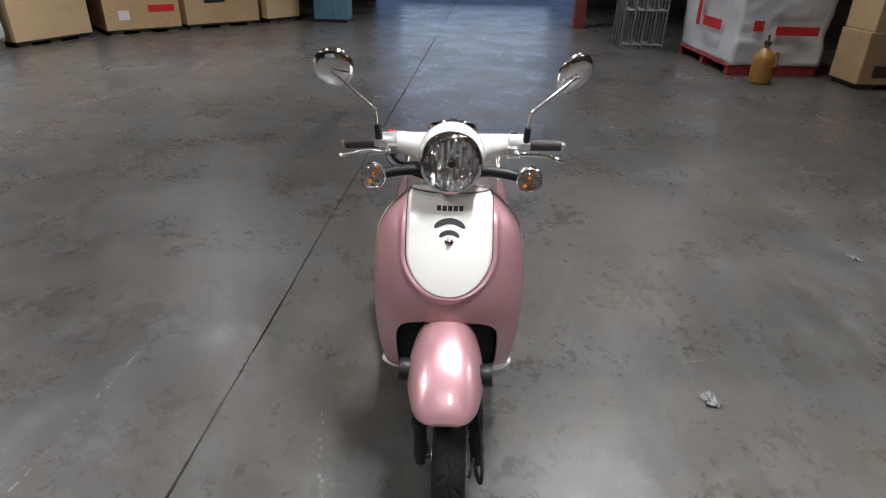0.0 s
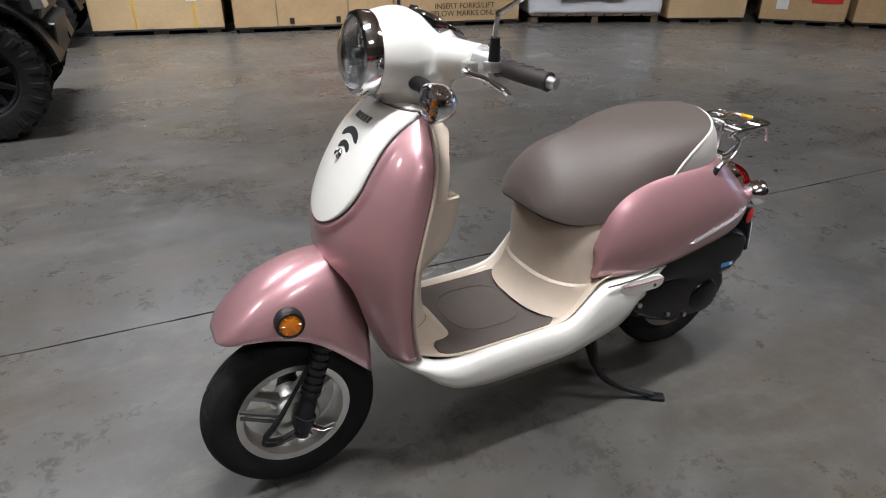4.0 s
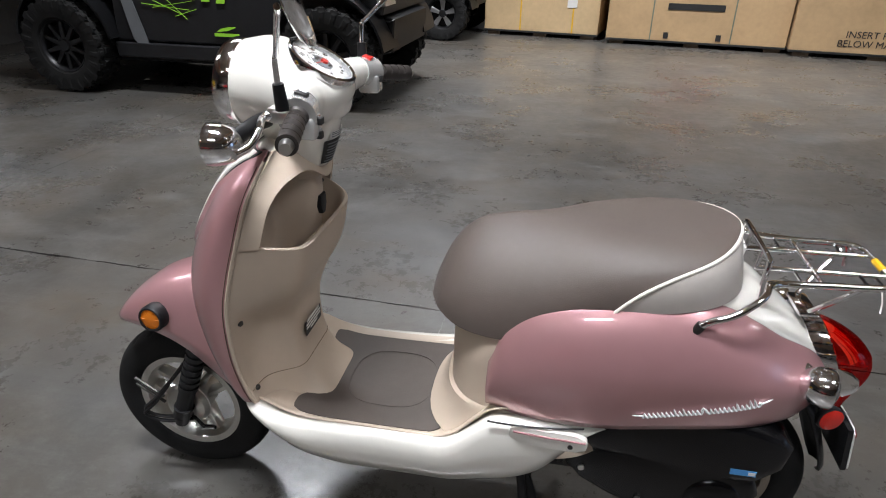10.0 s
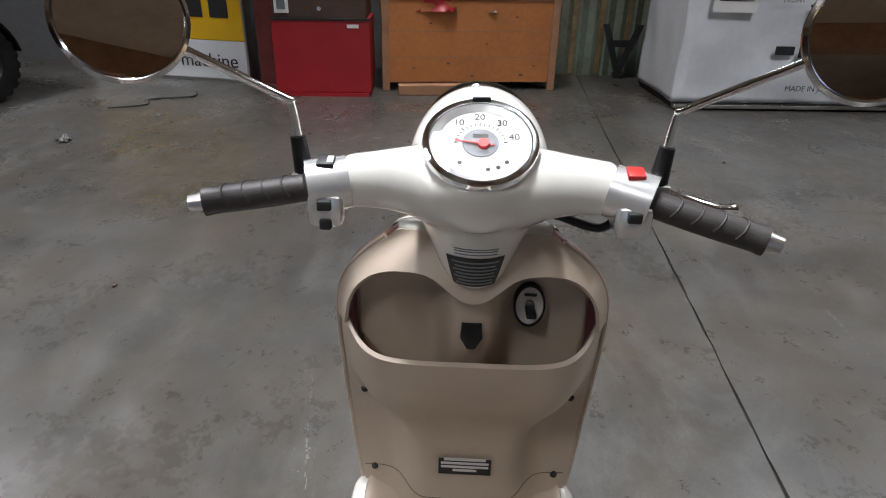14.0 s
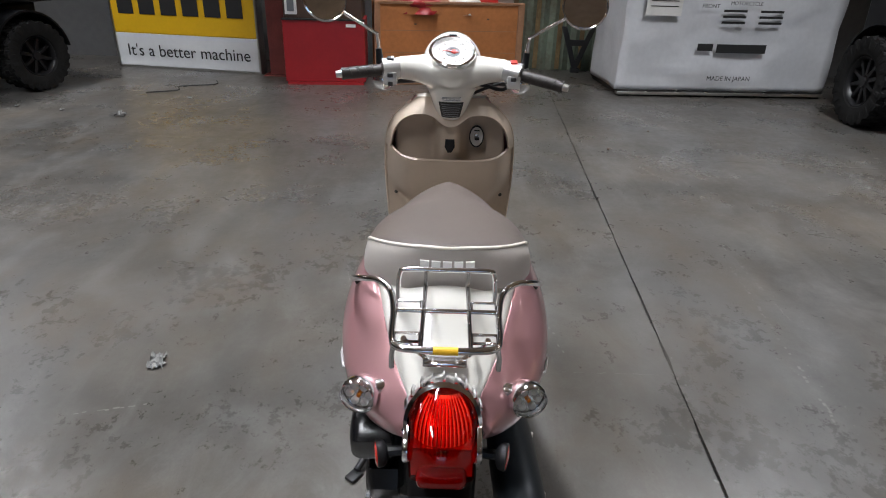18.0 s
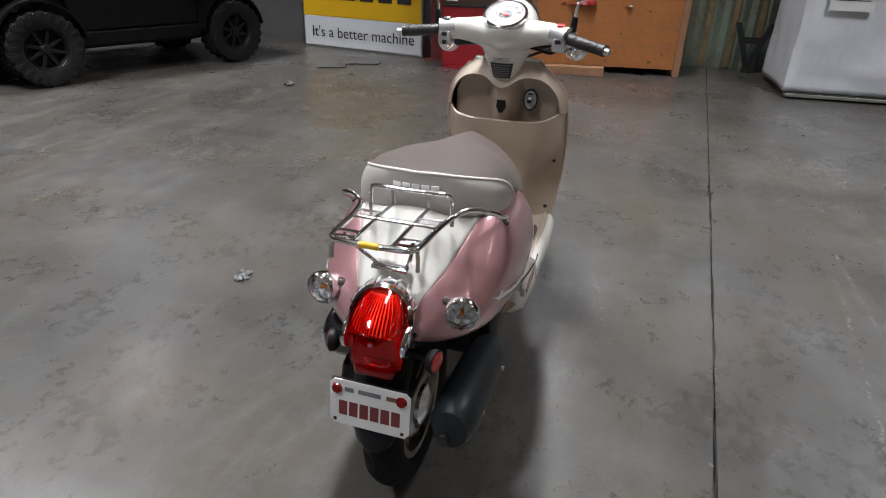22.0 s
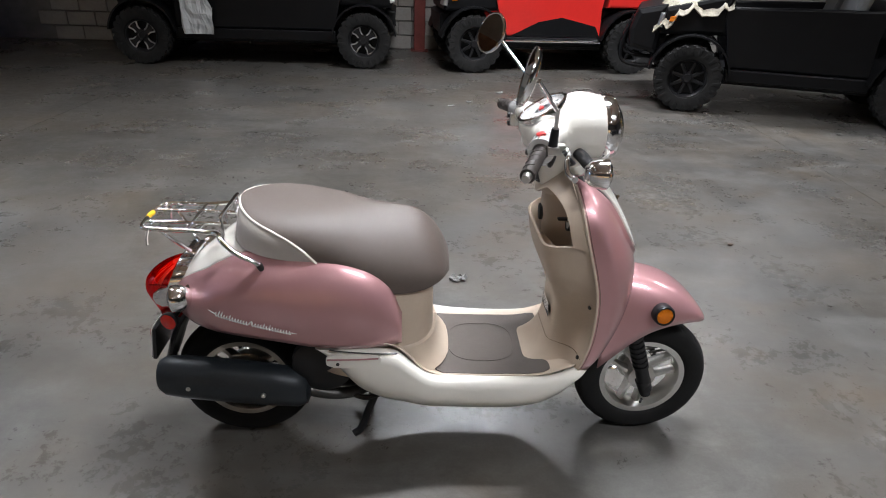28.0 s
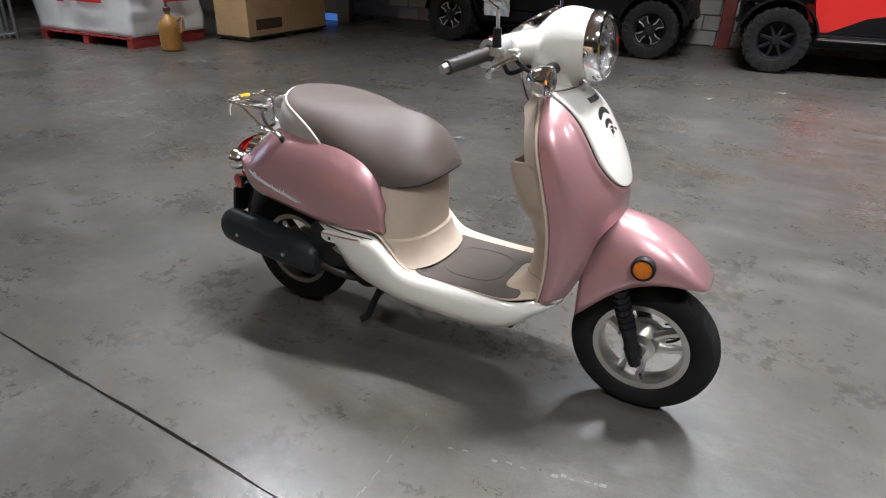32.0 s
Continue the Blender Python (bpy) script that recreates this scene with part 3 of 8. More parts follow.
def on_face(p, q, depth, z0, z1, bevel, u0=0.0, u1=None, front=0.0):
    """A block whose front stands on the line p to q, with its depth behind it."""
    p, along, out, w = face_frame(p, q)
    bm = box(u0, w if u1 is None else u1, -depth, front, z0, z1, bevel)
    m = Matrix((along, out, Vector((0, 0, 1)))).transposed().to_4x4()
    m.translation = p
    return moved(bm, m)


def bar_mark(t, p, q, u, z, w, h, material, proud=0.004, name="print"):
    """A plain printed bar."""
    bm = box(-w / 2, w / 2, -h / 2, h / 2, -0.001, 0.002)
    part(name, moved(bm, upright(p, q, u, z, proud)), material, t)


def reach(bm):
    return max(v.co.x for v in bm.verts)


def words(t, p, q, u, z, body, size, material, proud=0.004):
    """A line of print, each word a part."""
    whole = text_mesh(body, size, 0.0008, "LEFT")
    half = reach(whole) / 2
    whole.free()
    done = ""
    for word in body.split():
        done = (done + " " + word).strip()
        so_far, mesh = text_mesh(done, size, 0.0008, "LEFT"), text_mesh(word, size, 0.0008, "LEFT")
        shift = reach(so_far) - reach(mesh) - half
        so_far.free()
        part("lettering", moved(mesh, upright(p, q, u, z, proud) @ Matrix.Translation((shift, 0, 0))), material, t)


def carton(p, q, depth, h, material="card", label="plain brown corrugated cardboard shipping carton on the floor", feet=True, strap=None, z0=0.06):
    t = thing("carton", label, "carton", "shipping cartons")
    body = part("body", on_face(p, q, depth, z0, h, 0.012), material, t)
    w = face_frame(p, q)[3]
    if feet:
        n = 3
        for i in range(n):
            u = 0.14 + (w - 0.28) * i / (n - 1)
            part("skid", on_face(p, q, depth, 0, z0, 0, u - 0.09, u + 0.09, -0.02), "palletw", t)
        part("base_edge", on_face(p, q, depth, z0 - 0.012, z0 + 0.012, 0, 0.0, w, 0.003), "ink", t)
    if strap:
        for u in strap:
            part("strap", on_face(p, q, 0.02, z0, h, 0, u - 0.009, u + 0.009, 0.003), "yellow", t)
    return t


def wrapped_crate(p, q, depth, h, pallet, label, z0=0.13):
    t = thing("wrapped_crate", label, "crate", "wrapped crates")
    bm = on_face(p, q, depth, z0, h, 0.0)
    bmesh.ops.subdivide_edges(bm, edges=bm.edges[:], cuts=22, use_grid_fill=True)
    for v in bm.verts:
        n = noise.noise(v.co * 3.1) * 0.028 + noise.noise(v.co * 9.0) * 0.017
        c = v.co.copy()
        v.co += Vector((n, noise.noise(c * 3.1 + Vector((9, 4, 2))) * 0.025, 0.4 * n if v.co.z > z0 + 0.02 else 0))
    part("wrapping", bm, "wrap", t, "crinkled white plastic wrapping", smooth="all")
    w = face_frame(p, q)[3]
    for i in range(7):
        u0 = i * w / 7
        part("deck_board", on_face(p, q, depth, z0 - 0.03, z0 - 0.005, 0.003, u0 + 0.01, u0 + w / 7 - 0.02, 0.02), pallet, t)
    for u in (0.08, w / 2, w - 0.08):
        part("skid", on_face(p, q, depth, 0, z0 - 0.032, 0.004, u - 0.05, u + 0.05, 0.01), pallet, t)
    return t


# cartons along the south side
P0, Q0 = (0.96, -8.08), (-0.60, -7.78)
c = carton(P0, Q0, 1.0, 1.25, "card2", "tan cardboard carton with yellow straps and pallet cut-outs", strap=(0.52, 1.24))
bar_mark(c, P0, Q0, 0.35, 0.62, 0.5, 0.012, "ink"), bar_mark(c, P0, Q0, 0.35, 0.58, 0.5, 0.012, "ink"), bar_mark(c, P0, Q0, 0.33, 0.54, 0.45, 0.012, "ink")
bar_mark(c, P0, Q0, 1.22, 0.45, 0.13, 0.11, "paperw", name="paper_label"), bar_mark(c, P0, Q0, 1.1, 0.72, 0.2, 0.2, "paperw", name="paper_label")
bar_mark(c, P0, Q0, 1.38, 0.72, 0.1, 0.14, "paperw", name="paper_label"), bar_mark(c, P0, Q0, 1.3, 0.58, 0.05, 0.07, "ink")
P1, Q1 = (-0.70, -7.62), (-2.80, -7.28)
c = carton(P1, Q1, 1.0, 1.25, "card", "brown cardboard motorcycle carton with red logo bar and green straps")
for u in (0.55, 1.5):
    part("strap", on_face(P1, Q1, 0.02, 0.06, 1.25, 0, u - 0.008, u + 0.008, 0.003), "greenwall", c)
bar_mark(c, P1, Q1, 1.05, 0.68, 0.85, 0.15, "red"), bar_mark(c, P1, Q1, 1.05, 0.48, 0.66, 0.075, "ink")
for u in (0.74, 1.36):
    bar_mark(c, P1, Q1, u, 0.135, 0.06, 0.075, "ink")
P2, Q2 = (-2.80, -7.16), (-4.62, -6.86)
c = carton(P2, Q2, 1.0, 1.25, "card", "brown cardboard motorcycle carton with black lift instructions")
words(c, P2, Q2, 1.0, 0.27, "INSERT FORKS/LIFT", 0.105, "ink"), words(c, P2, Q2, 1.0, 0.17, "BELOW MARKS ONLY", 0.105, "ink")
words(c, P2, Q2, 1.55, 0.62, "motorcycle", 0.12, "ink"), bar_mark(c, P2, Q2, 1.5, 0.78, 0.28, 0.13, "red")
P3, Q3 = (-4.78, -6.82), (-6.60, -6.05)
c = wrapped_crate(P3, Q3, 1.1, 1.2, "palletw", "white plastic-wrapped motorcycle crate on a black pallet")
bar_mark(c, P3, Q3, 0.9, 0.45, 1.0, 0.2, "ink", 0.05), bar_mark(c, P3, Q3, 0.8, 0.75, 0.35, 0.06, "ink", 0.05)
P4, Q4 = (-6.69, -5.98), (-7.80, -5.52)
c = carton(P4, Q4, 1.0, 1.3, "card2", "pale cardboard carton with red emblem and dark logo bar")
bar_mark(c, P4, Q4, 0.72, 0.66, 0.62, 0.15, "brownpaint"), bar_mark(c, P4, Q4, 0.24, 0.68, 0.13, 0.17, "red")
P5, Q5 = (-7.9, -5.35), (-8.65, -4.5)
c = carton(P5, Q5, 0.9, 0.52, "card", "low brown cardboard carton with red logo bar and a paper label")
bar_mark(c, P5, Q5, 0.85, 0.36, 0.4, 0.1, "red"), bar_mark(c, P5, Q5, 0.28, 0.28, 0.16, 0.14, "paperw", name="paper_label")
P6, Q6 = (-8.75, -4.45), (-9.6, -3.5)
c = carton(P6, Q6, 0.9, 1.2, "card", "brown cardboard motorcycle carton with red logo bar")
bar_mark(c, P6, Q6, 0.62, 0.62, 0.7, 0.14, "red"), bar_mark(c, P6, Q6, 0.5, 0.44, 0.36, 0.09, "ink")
carton((-9.75, -3.4), (-10.3, -2.95), 0.7, 1.1, "card2", "plain tan cardboard carton on the floor")


def blue_locker(x, y):
    t = thing("blue_cabinet", "faded blue sheet-metal cabinet on the floor", "cabinet")
    part("body", box(x - 0.5, x, y, y + 0.62, 0.05, 1.6, 0.01), "bluebin", t)
    part("plinth", box(x - 0.48, x - 0.02, y + 0.02, y + 0.6, 0, 0.05), "ink", t)
    for i in range(4):
        part("rib", box(x, x + 0.012, y + 0.08 + 0.14 * i, y + 0.12 + 0.14 * i, 0.06, 1.58, 0.003), "bluebin", t)


blue_locker(-10.0, -2.62)

# crates and cartons on the north-west side
P7, Q7 = (-7.68, 3.28), (-5.98, 3.36)
c = wrapped_crate(P7, Q7, 1.1, 1.15, "palletr", "white plastic-wrapped crate with red print on a red pallet")
bar_mark(c, P7, Q7, 1.05, 0.55, 0.55, 0.12, "red", 0.05), bar_mark(c, P7, Q7, 0.6, 0.62, 0.12, 0.3, "red", 0.05)
R7, S7 = (-5.96, 3.40), (-5.94, 4.44)
bar_mark(c, R7, S7, 0.62, 0.55, 0.5, 0.1, "red", 0.06), bar_mark(c, R7, S7, 0.16, 0.6, 0.12, 0.12, "red", 0.06)
P8, Q8 = (-5.36, 4.56), (-5.42, 6.2)
c = carton(P8, Q8, 0.55, 0.62, "card", "brown cardboard carton with dark logo bar, stacked under another", z0=0.05)
bar_mark(c, P8, Q8, 0.4, 0.2, 0.5, 0.13, "brownpaint")
c = thing("carton", "brown cardboard carton stacked on another carton", "carton", "shipping cartons")
part("body", on_face((-5.38, 4.6), (-5.44, 6.0), 0.55, 0.622, 1.15, 0.012), "card2", c)


def jug(x, y):
    t = thing("plastic_jug", "amber plastic fluid jug with a dark cap on the floor", "jug")
    m = Matrix.Translation((x, y, 0))
    part("body", lathe([(0, 0), (0.105, 0.0), (0.12, 0.015), (0.12, 0.26), (0.11, 0.31), (0.05, 0.38), (0.032, 0.40), (0.032, 0.43), (0, 0.43)], 20, m), "jug", t, smooth=True)
    part("cap", lathe([(0, 0.43), (0.04, 0.43), (0.04, 0.47), (0.012, 0.485), (0.012, 0.54), (0, 0.54)], 16, m), "brownpaint", t, smooth=True)
    part("handle", tube(smooth_line([(x + 0.08, y + 0.06, 0.33), (x + 0.13, y + 0.09, 0.36), (x + 0.13, y + 0.09, 0.24), (x + 0.1, y + 0.06, 0.2)], 5), 0.014, 8), "jug", t, smooth=True)


jug(-5.62, 3.58)


def tube_rack(x0, y0, n, label):
    t = thing("tube_rack", label, "rack", "tube racks")
    for i in range(n):
        dx, dy = -0.17 * i, 0.0
        for y in steps(y0, y0 + 0.62, 5):
            part("upright", rod((x0 + dx, y, 0), (x0 + dx + 0.05, y, 1.5), 0.02, seg=8), "tubegrey", t)
        for z in (0.06, 0.55, 1.1, 1.46):
            part("cross_bar", rod((x0 + dx + 0.033 * z, y0, z), (x0 + dx + 0.033 * z, y0 + 0.62, z), 0.016, seg=8), "tubegrey", t)


tube_rack(-7.85, 2.45, 4, "nested grey steel tube racks standing on the floor")

# the north end: sign, machine, wooden bin, wrapped crate
PS, QS = (5.85, 3.90), (5.56, 2.14)
t = thing("dealer_sign", "yellow and white dealer sign with black lettering on the floor", "sign")
part("white_band", on_face(PS, QS, 0.12, 0.02, 0.38, 0.006), "signw", t, "white lower band")
part("yellow_panel", on_face(PS, QS, 0.12, 0.383, 1.5, 0.006), "yellow", t, "yellow upper panel")
part("frame_edge", on_face(PS, QS, 0.13, 0.0, 0.02, 0.0), "alu", t)
for u in (0.012, 1.772):
    part("frame_side", on_face(PS, QS, 0.13, 0.02, 1.5, 0.0, u - 0.012, u + 0.012, 0.01), "alu", t)
words(t, PS, QS, 0.9, 0.19, "It's a better machine", 0.185, "ink")
for i in range(6):
    bar_mark(t, PS, QS, 0.2 + i * 0.265, 0.74, 0.19, 0.3, "ink", name="logo_bar")

PR, QR = (5.05, 1.74), (5.12, 0.90)
t = thing("vending_machine", "old red and brown vending machine with a white-framed slot", "machine")
part("lower_body", on_face(PR, QR, 0.6, 0.03, 0.66, 0.01), "redpaint", t, "red enamel lower body")
part("upper_body", on_face(PR, QR, 0.58, 0.66, 1.75, 0.01, 0.02, 0.82, -0.01), "brownpaint", t, "dark brown upper panel")
part("base", on_face(PR, QR, 0.56, 0, 0.03, 0, 0.02, 0.82, 0.015), "redpaint", t)
part("slot_frame", on_face(PR, QR, 0.02, 0.70, 1.2, 0.004, 0.04, 0.16, 0.006), "white", t)
part("slot", on_face(PR, QR, 0.02, 0.73, 1.17, 0.0, 0.065, 0.135, 0.01), "utvgrey", t)
part("lock", moved(lathe([(0, 0), (0.018, 0), (0.018, 0.015), (0, 0.015)], 12), upright(PR, QR, 0.42, 0.74, 0.0)), "chrome", t)
part("trim_strip", on_face(PR, QR, 0.02, 0.645, 0.665, 0.003, 0.0, 0.845, 0.008), "metalblk", t)
bar_mark(t, PR, QR, 0.70, 0.60, 0.1, 0.03, "paperw", name="paper_label")

PO, QO = (5.42, 0.84), (5.66, -0.80)
t = thing("plywood_bin", "open orange plywood bin full of cloths, on timber skids", "bin")
part("front_panel", on_face(PO, QO, 0.02, 0.07, 0.80, 0.004), "plywood", t)
for u in (0.01, 1.63):
    part("side_panel", on_face(PO, QO, 0.7, 0.07, 0.80, 0.004, u - 0.0, u + 0.02, -0.022), "plywood", t)
part("back_panel", on_face(PO, QO, 0.72, 0.07, 0.80, 0.0, 0.0, None, -0.70), "plywood", t)
part("floor_board", on_face(PO, QO, 0.69, 0.09, 0.70, 0.0, 0.035, 1.62, -0.03), "oldwood", t)
for u in (0.0, 1.58):
    part("corner_post", on_face(PO, QO, 0.05, 0.0, 0.82, 0.004, u + 0.002, u + 0.07, 0.022), "oldwood", t)
for z in (0.30, 0.53):
    part("board_seam", on_face(PO, QO, 0.004, z, z + 0.006, 0, 0.08, 1.57, 0.002), "oldwood", t)
for u, z, h in ((0.30, 0.20, 0.012), (0.62, 0.245, 0.016), (1.32, 0.14, 0.02), (1.44, 0.225, 0.012), (0.45, 0.60, 0.014), (0.98, 0.42, 0.012), (1.25, 0.66, 0.015), (0.85, 0.13, 0.014)):
    bar_mark(t, PO, QO, u, z, h * 1.9, h, "palletw", 0.003, "knot")
part("top_rail", on_face(PO, QO, 0.07, 0.80, 0.83, 0.004, 0.0, None, 0.01), "oldwood", t)
t = tagged(part("loose_plank", on_face((5.18, 0.66), (5.30, -0.02), 0.12, 0.0, 0.09, 0.006), "oldwood"), "short weathered timber lying in front of the bin", "plank")


def heap(x, y, z, sx, sy, sz, material, label):
    bm = bmesh.new()
    bmesh.ops.create_icosphere(bm, subdivisions=4, radius=1)
    for v in bm.verts:
        n = 1 + 0.35 * noise.noise(v.co * 1.7 + Vector((x, y, 0))) + 0.16 * noise.noise(v.co * 5)
        v.co = Vector((x + v.co.x * sx * n, y + v.co.y * sy * n, z + max(0, v.co.z) * sz * n))
    tagged(part("crumpled_cloth", bm, material, smooth="all"), label, "cloth")


heap(5.70, 0.40, 0.70, 0.25, 0.36, 0.22, "redpaint", "crumpled dark red cloth in the wooden bin")
heap(5.80, -0.15, 0.70, 0.22, 0.25, 0.26, "paperw", "crumpled pale cloth in the wooden bin")
heap(5.72, 0.12, 0.70, 0.12, 0.14, 0.2, "oldwood", "brown rag in the wooden bin")
t = thing("white_bucket", "white plastic bucket with printed band in the wooden bin", "bucket")
m = Matrix.Translation((5.86, -0.56, 0.702))
part("pail", lathe([(0, 0), (0.12, 0), (0.14, 0.34), (0.15, 0.34), (0.15, 0.37), (0.135, 0.37), (0.12, 0.02), (0, 0.02)], 24, m), "white", t, smooth=True)
part("printed_band", lathe([(0.129, 0.12), (0.131, 0.12), (0.136, 0.24), (0.134, 0.24)], 24, m), "greyvinyl", t)
t = thing("red_sign_box", "small red box with a white printed bar", "box")
part("body", on_face((5.62, -0.2), (5.66, -0.5), 0.15, 0.702, 1.02, 0.006), "red", t)
bar_mark(t, (5.62, -0.2), (5.66, -0.5), 0.15, 0.93, 0.2, 0.07, "white")

# green corrugated sheet behind the bin, with old sign letters against it
bm = bmesh.new()
rows = []
for i in range(97):
    y = 0.9 - i * 0.035
    rows.append([(6.48 + 0.018 * math.cos(i * math.pi / 2), y, 0), (6.48 + 0.018 * math.cos(i * math.pi / 2), y, 2.6)])
tagged(part("corrugated_sheet", skin(rows), "greenwall"), "faded green corrugated metal sheet leaning on the wall", "sheet", kind="structure")
for k in range(11):
    y = 0.62 - 0.28 * k
    tagged(part("rusty_batten", box(6.455, 6.468, y - 0.028, y + 0.028, 0.02, 2.6, 0.003), "rust"), "rust-yellow batten over a sheet seam", "batten", "sheet battens")
for k, (ly, body) in enumerate(((-1.55, "A"), (-2.13, "O"))):
    bm = text_mesh(body, 0.76, 0.02)
    moved(bm, Matrix.Diagonal((0.82, -1.0 if k == 0 else 1.0, 1, 1)))
    moved(bm, Matrix(((0, 0, -1, 6.36), (-1, 0, 0, ly), (0, 1, 0, 0.31), (0, 0, 0, 1))))
    bmesh.ops.recalc_face_normals(bm, faces=bm.faces)
    tagged(part("sign_letter", bm, "ink"), "large black cut-out sign letter leaning on green sheet metal", "sign letter", "sign letters")
    tagged(part("letter_foot", box(6.32, 6.40, ly - 0.05, ly + 0.05, 0, 0.05), "ink"), "dark timber block under a sign letter", "block", "letter blocks")

PC, QC = (4.96, -1.74), (5.12, -3.98)
c = wrapped_crate(PC, QC, 1.0, 1.25, "metalblk", "white plastic-wrapped motorcycle crate with black print on a metal base", 0.065)
part("base_rail", on_face(PC, QC, 0.04, 0.02, 0.05, 0.004, 0.0, None, 0.03), "alu", c)
PF = 0.05
bar_mark(c, PC, QC, 1.22, 0.50, 0.52, 0.085, "ink", PF, "logo_bar"), bar_mark(c, PC, QC, 0.84, 0.51, 0.16, 0.07, "ink", PF, "logo_bar")
words(c, PC, QC, 1.15, 0.2, "MADE IN JAPAN", 0.065, "ink", PF), words(c, PC, QC, 1.18, 0.93, "MOTORCYCLE", 0.05, "ink", PF), words(c, PC, QC, 0.82, 0.90, "FRONT", 0.055, "ink", PF)
for i in range(3):
    for u in (1.08, 1.46):
        bar_mark(c, PC, QC, u, 0.86 - 0.055 * i, 0.24, 0.022, "ink", PF)
bar_mark(c, PC, QC, 0.35, 1.0, 0.36, 0.4, "paperw", PF, "paper_label")
for i in range(6):
    bar_mark(c, PC, QC, 0.35, 1.14 - 0.05 * i, 0.28, 0.008, "ink", PF + 0.003)


# ---- the scooter ----
scooter = thing("scooter", "rose-pink and ivory motor scooter with brown seat, parked on stand", "scooter")


def sp(name, bm, material, parent=None, label="", smooth=True):
    return part(name, bm, material, parent or scooter, label, smooth)


AX = 0.615          # axles at x = +-AX
WR = 0.206          # wheel radius


def tyre_mesh(seg=264):
    """A tyre round the y axis with a zigzag centre groove and slanted side grooves."""
    prof = [(0.131, -0.030), (0.134, -0.036), (0.145, -0.042), (0.160, -0.0445), (0.176, -0.0435), (0.187, -0.040)]
    crown = [(0.206 - 9.0 * y * y - 900 * y ** 4, y) for y in steps(-0.0365, 0.0365, 31)]
    full = prof + crown + [(r, -y) for r, y in reversed(prof)]
    rows = []
    for j in range(seg):
        a = 2 * math.pi * j / seg
        row = []
        for i, (r, y) in enumerate(full):
            if len(prof) <= i < len(prof) + 31:
                k = a * 22 / (2 * math.pi)
                zig = 0.0055 * (4 * abs(k % 1 - 0.5) - 1)
                cut = abs(y - zig) < 0.0021
                if abs(y) > 0.011:
                    q = (k * 1.0 + (0.5 if y > 0 else 0) + abs(y) * 16) % 1
                    cut = cut or (q < 0.13 and abs(y) < 0.031)
                r = r - (0.0042 if cut else 0)
            row.append((r * math.cos(a), y, r * math.sin(a)))
        rows.append(row)
    rows.append(rows[0])
    bm = skin(rows)
    bmesh.ops.remove_doubles(bm, verts=bm.verts, dist=1e-6)
    return bm


TURN_Y = Matrix(((1, 0, 0, 0), (0, 0, 1, 0), (0, -1, 0, 0), (0, 0, 0, 1)))   # z axis to y


def wheel(name, x, y0, label, metal="alu"):
    at = Matrix.Translation((x, y0, WR))
    rim = [(0.118, -0.034), (0.139, -0.036), (0.141, -0.033), (0.136, -0.029), (0.131, -0.026), (0.124, -0.012), (0.122, 0.0), (0.124, 0.012), (0.131, 0.026), (0.136, 0.029),
           (0.141, 0.033), (0.139, 0.036), (0.118, 0.034), (0.112, 0.020), (0.110, 0), (0.112, -0.020), (0.118, -0.034)]
    w = sp(name, lathe(rim, 56, at @ TURN_Y), metal, None, label)
    sp("tyre", moved(tyre_mesh(), at), "tyre", w, "black rubber tyre with zigzag tread", smooth="all")
    sp("hub", lathe([(0, -0.05), (0.018, -0.05), (0.02, -0.04), (0.042, -0.035), (0.046, -0.02), (0.046, 0.02), (0.042, 0.035), (0.02, 0.04), (0.018, 0.05), (0, 0.05)], 28, at @ TURN_Y), metal, w)
    for i in range(3):
        for side in (-1, 1):
            a = 2 * math.pi * i / 3 + 0.35
            root = a + side * 0.42
            tip = a + side * 0.25
            line = [(0.040 * math.cos(root), 0.040 * math.sin(root)), (0.075 * math.cos(a + side * 0.33), 0.075 * math.sin(a + side * 0.33)), (0.116 * math.cos(tip), 0.116 * math.sin(tip))]
            rows = []
            for k, (px, pz) in enumerate(line):
                d = Vector((math.cos(a), 0, math.sin(a)))
                s = Vector((-math.sin(a), 0, math.cos(a)))
                hw, hy = (0.012, 0.009, 0.012)[k], (0.022, 0.017, 0.014)[k]
                c = Vector((px, 0, pz))
                rows.append([at @ (c + s * (hw * cc) + Vector((0, hy * ss, 0))) for cc, ss in ((1, 0.4), (0.5, 1), (-0.5, 1), (-1, 0.4), (-1, -0.4), (-0.5, -1), (0.5, -1), (1, -0.4))])
            sp("spoke", skin(rows, closed=True, cap=True), metal, w)
    sp("valve", rod(at @ Vector((0.112 * math.cos(1.4), -0.02, -0.112 * math.sin(1.4))), at @ Vector((0.088 * math.cos(1.4), -0.034, -0.088 * math.sin(1.4))), 0.004, seg=8), "black", w)
    return w


FX, FY = 0.612, 0.015     # foot of the front wheel
front_wheel = wheel("front_wheel", FX, FY, "cast aluminium front wheel")
rear_wheel = wheel("rear_wheel", -AX, 0.0, "cast aluminium rear wheel", "darkalu")

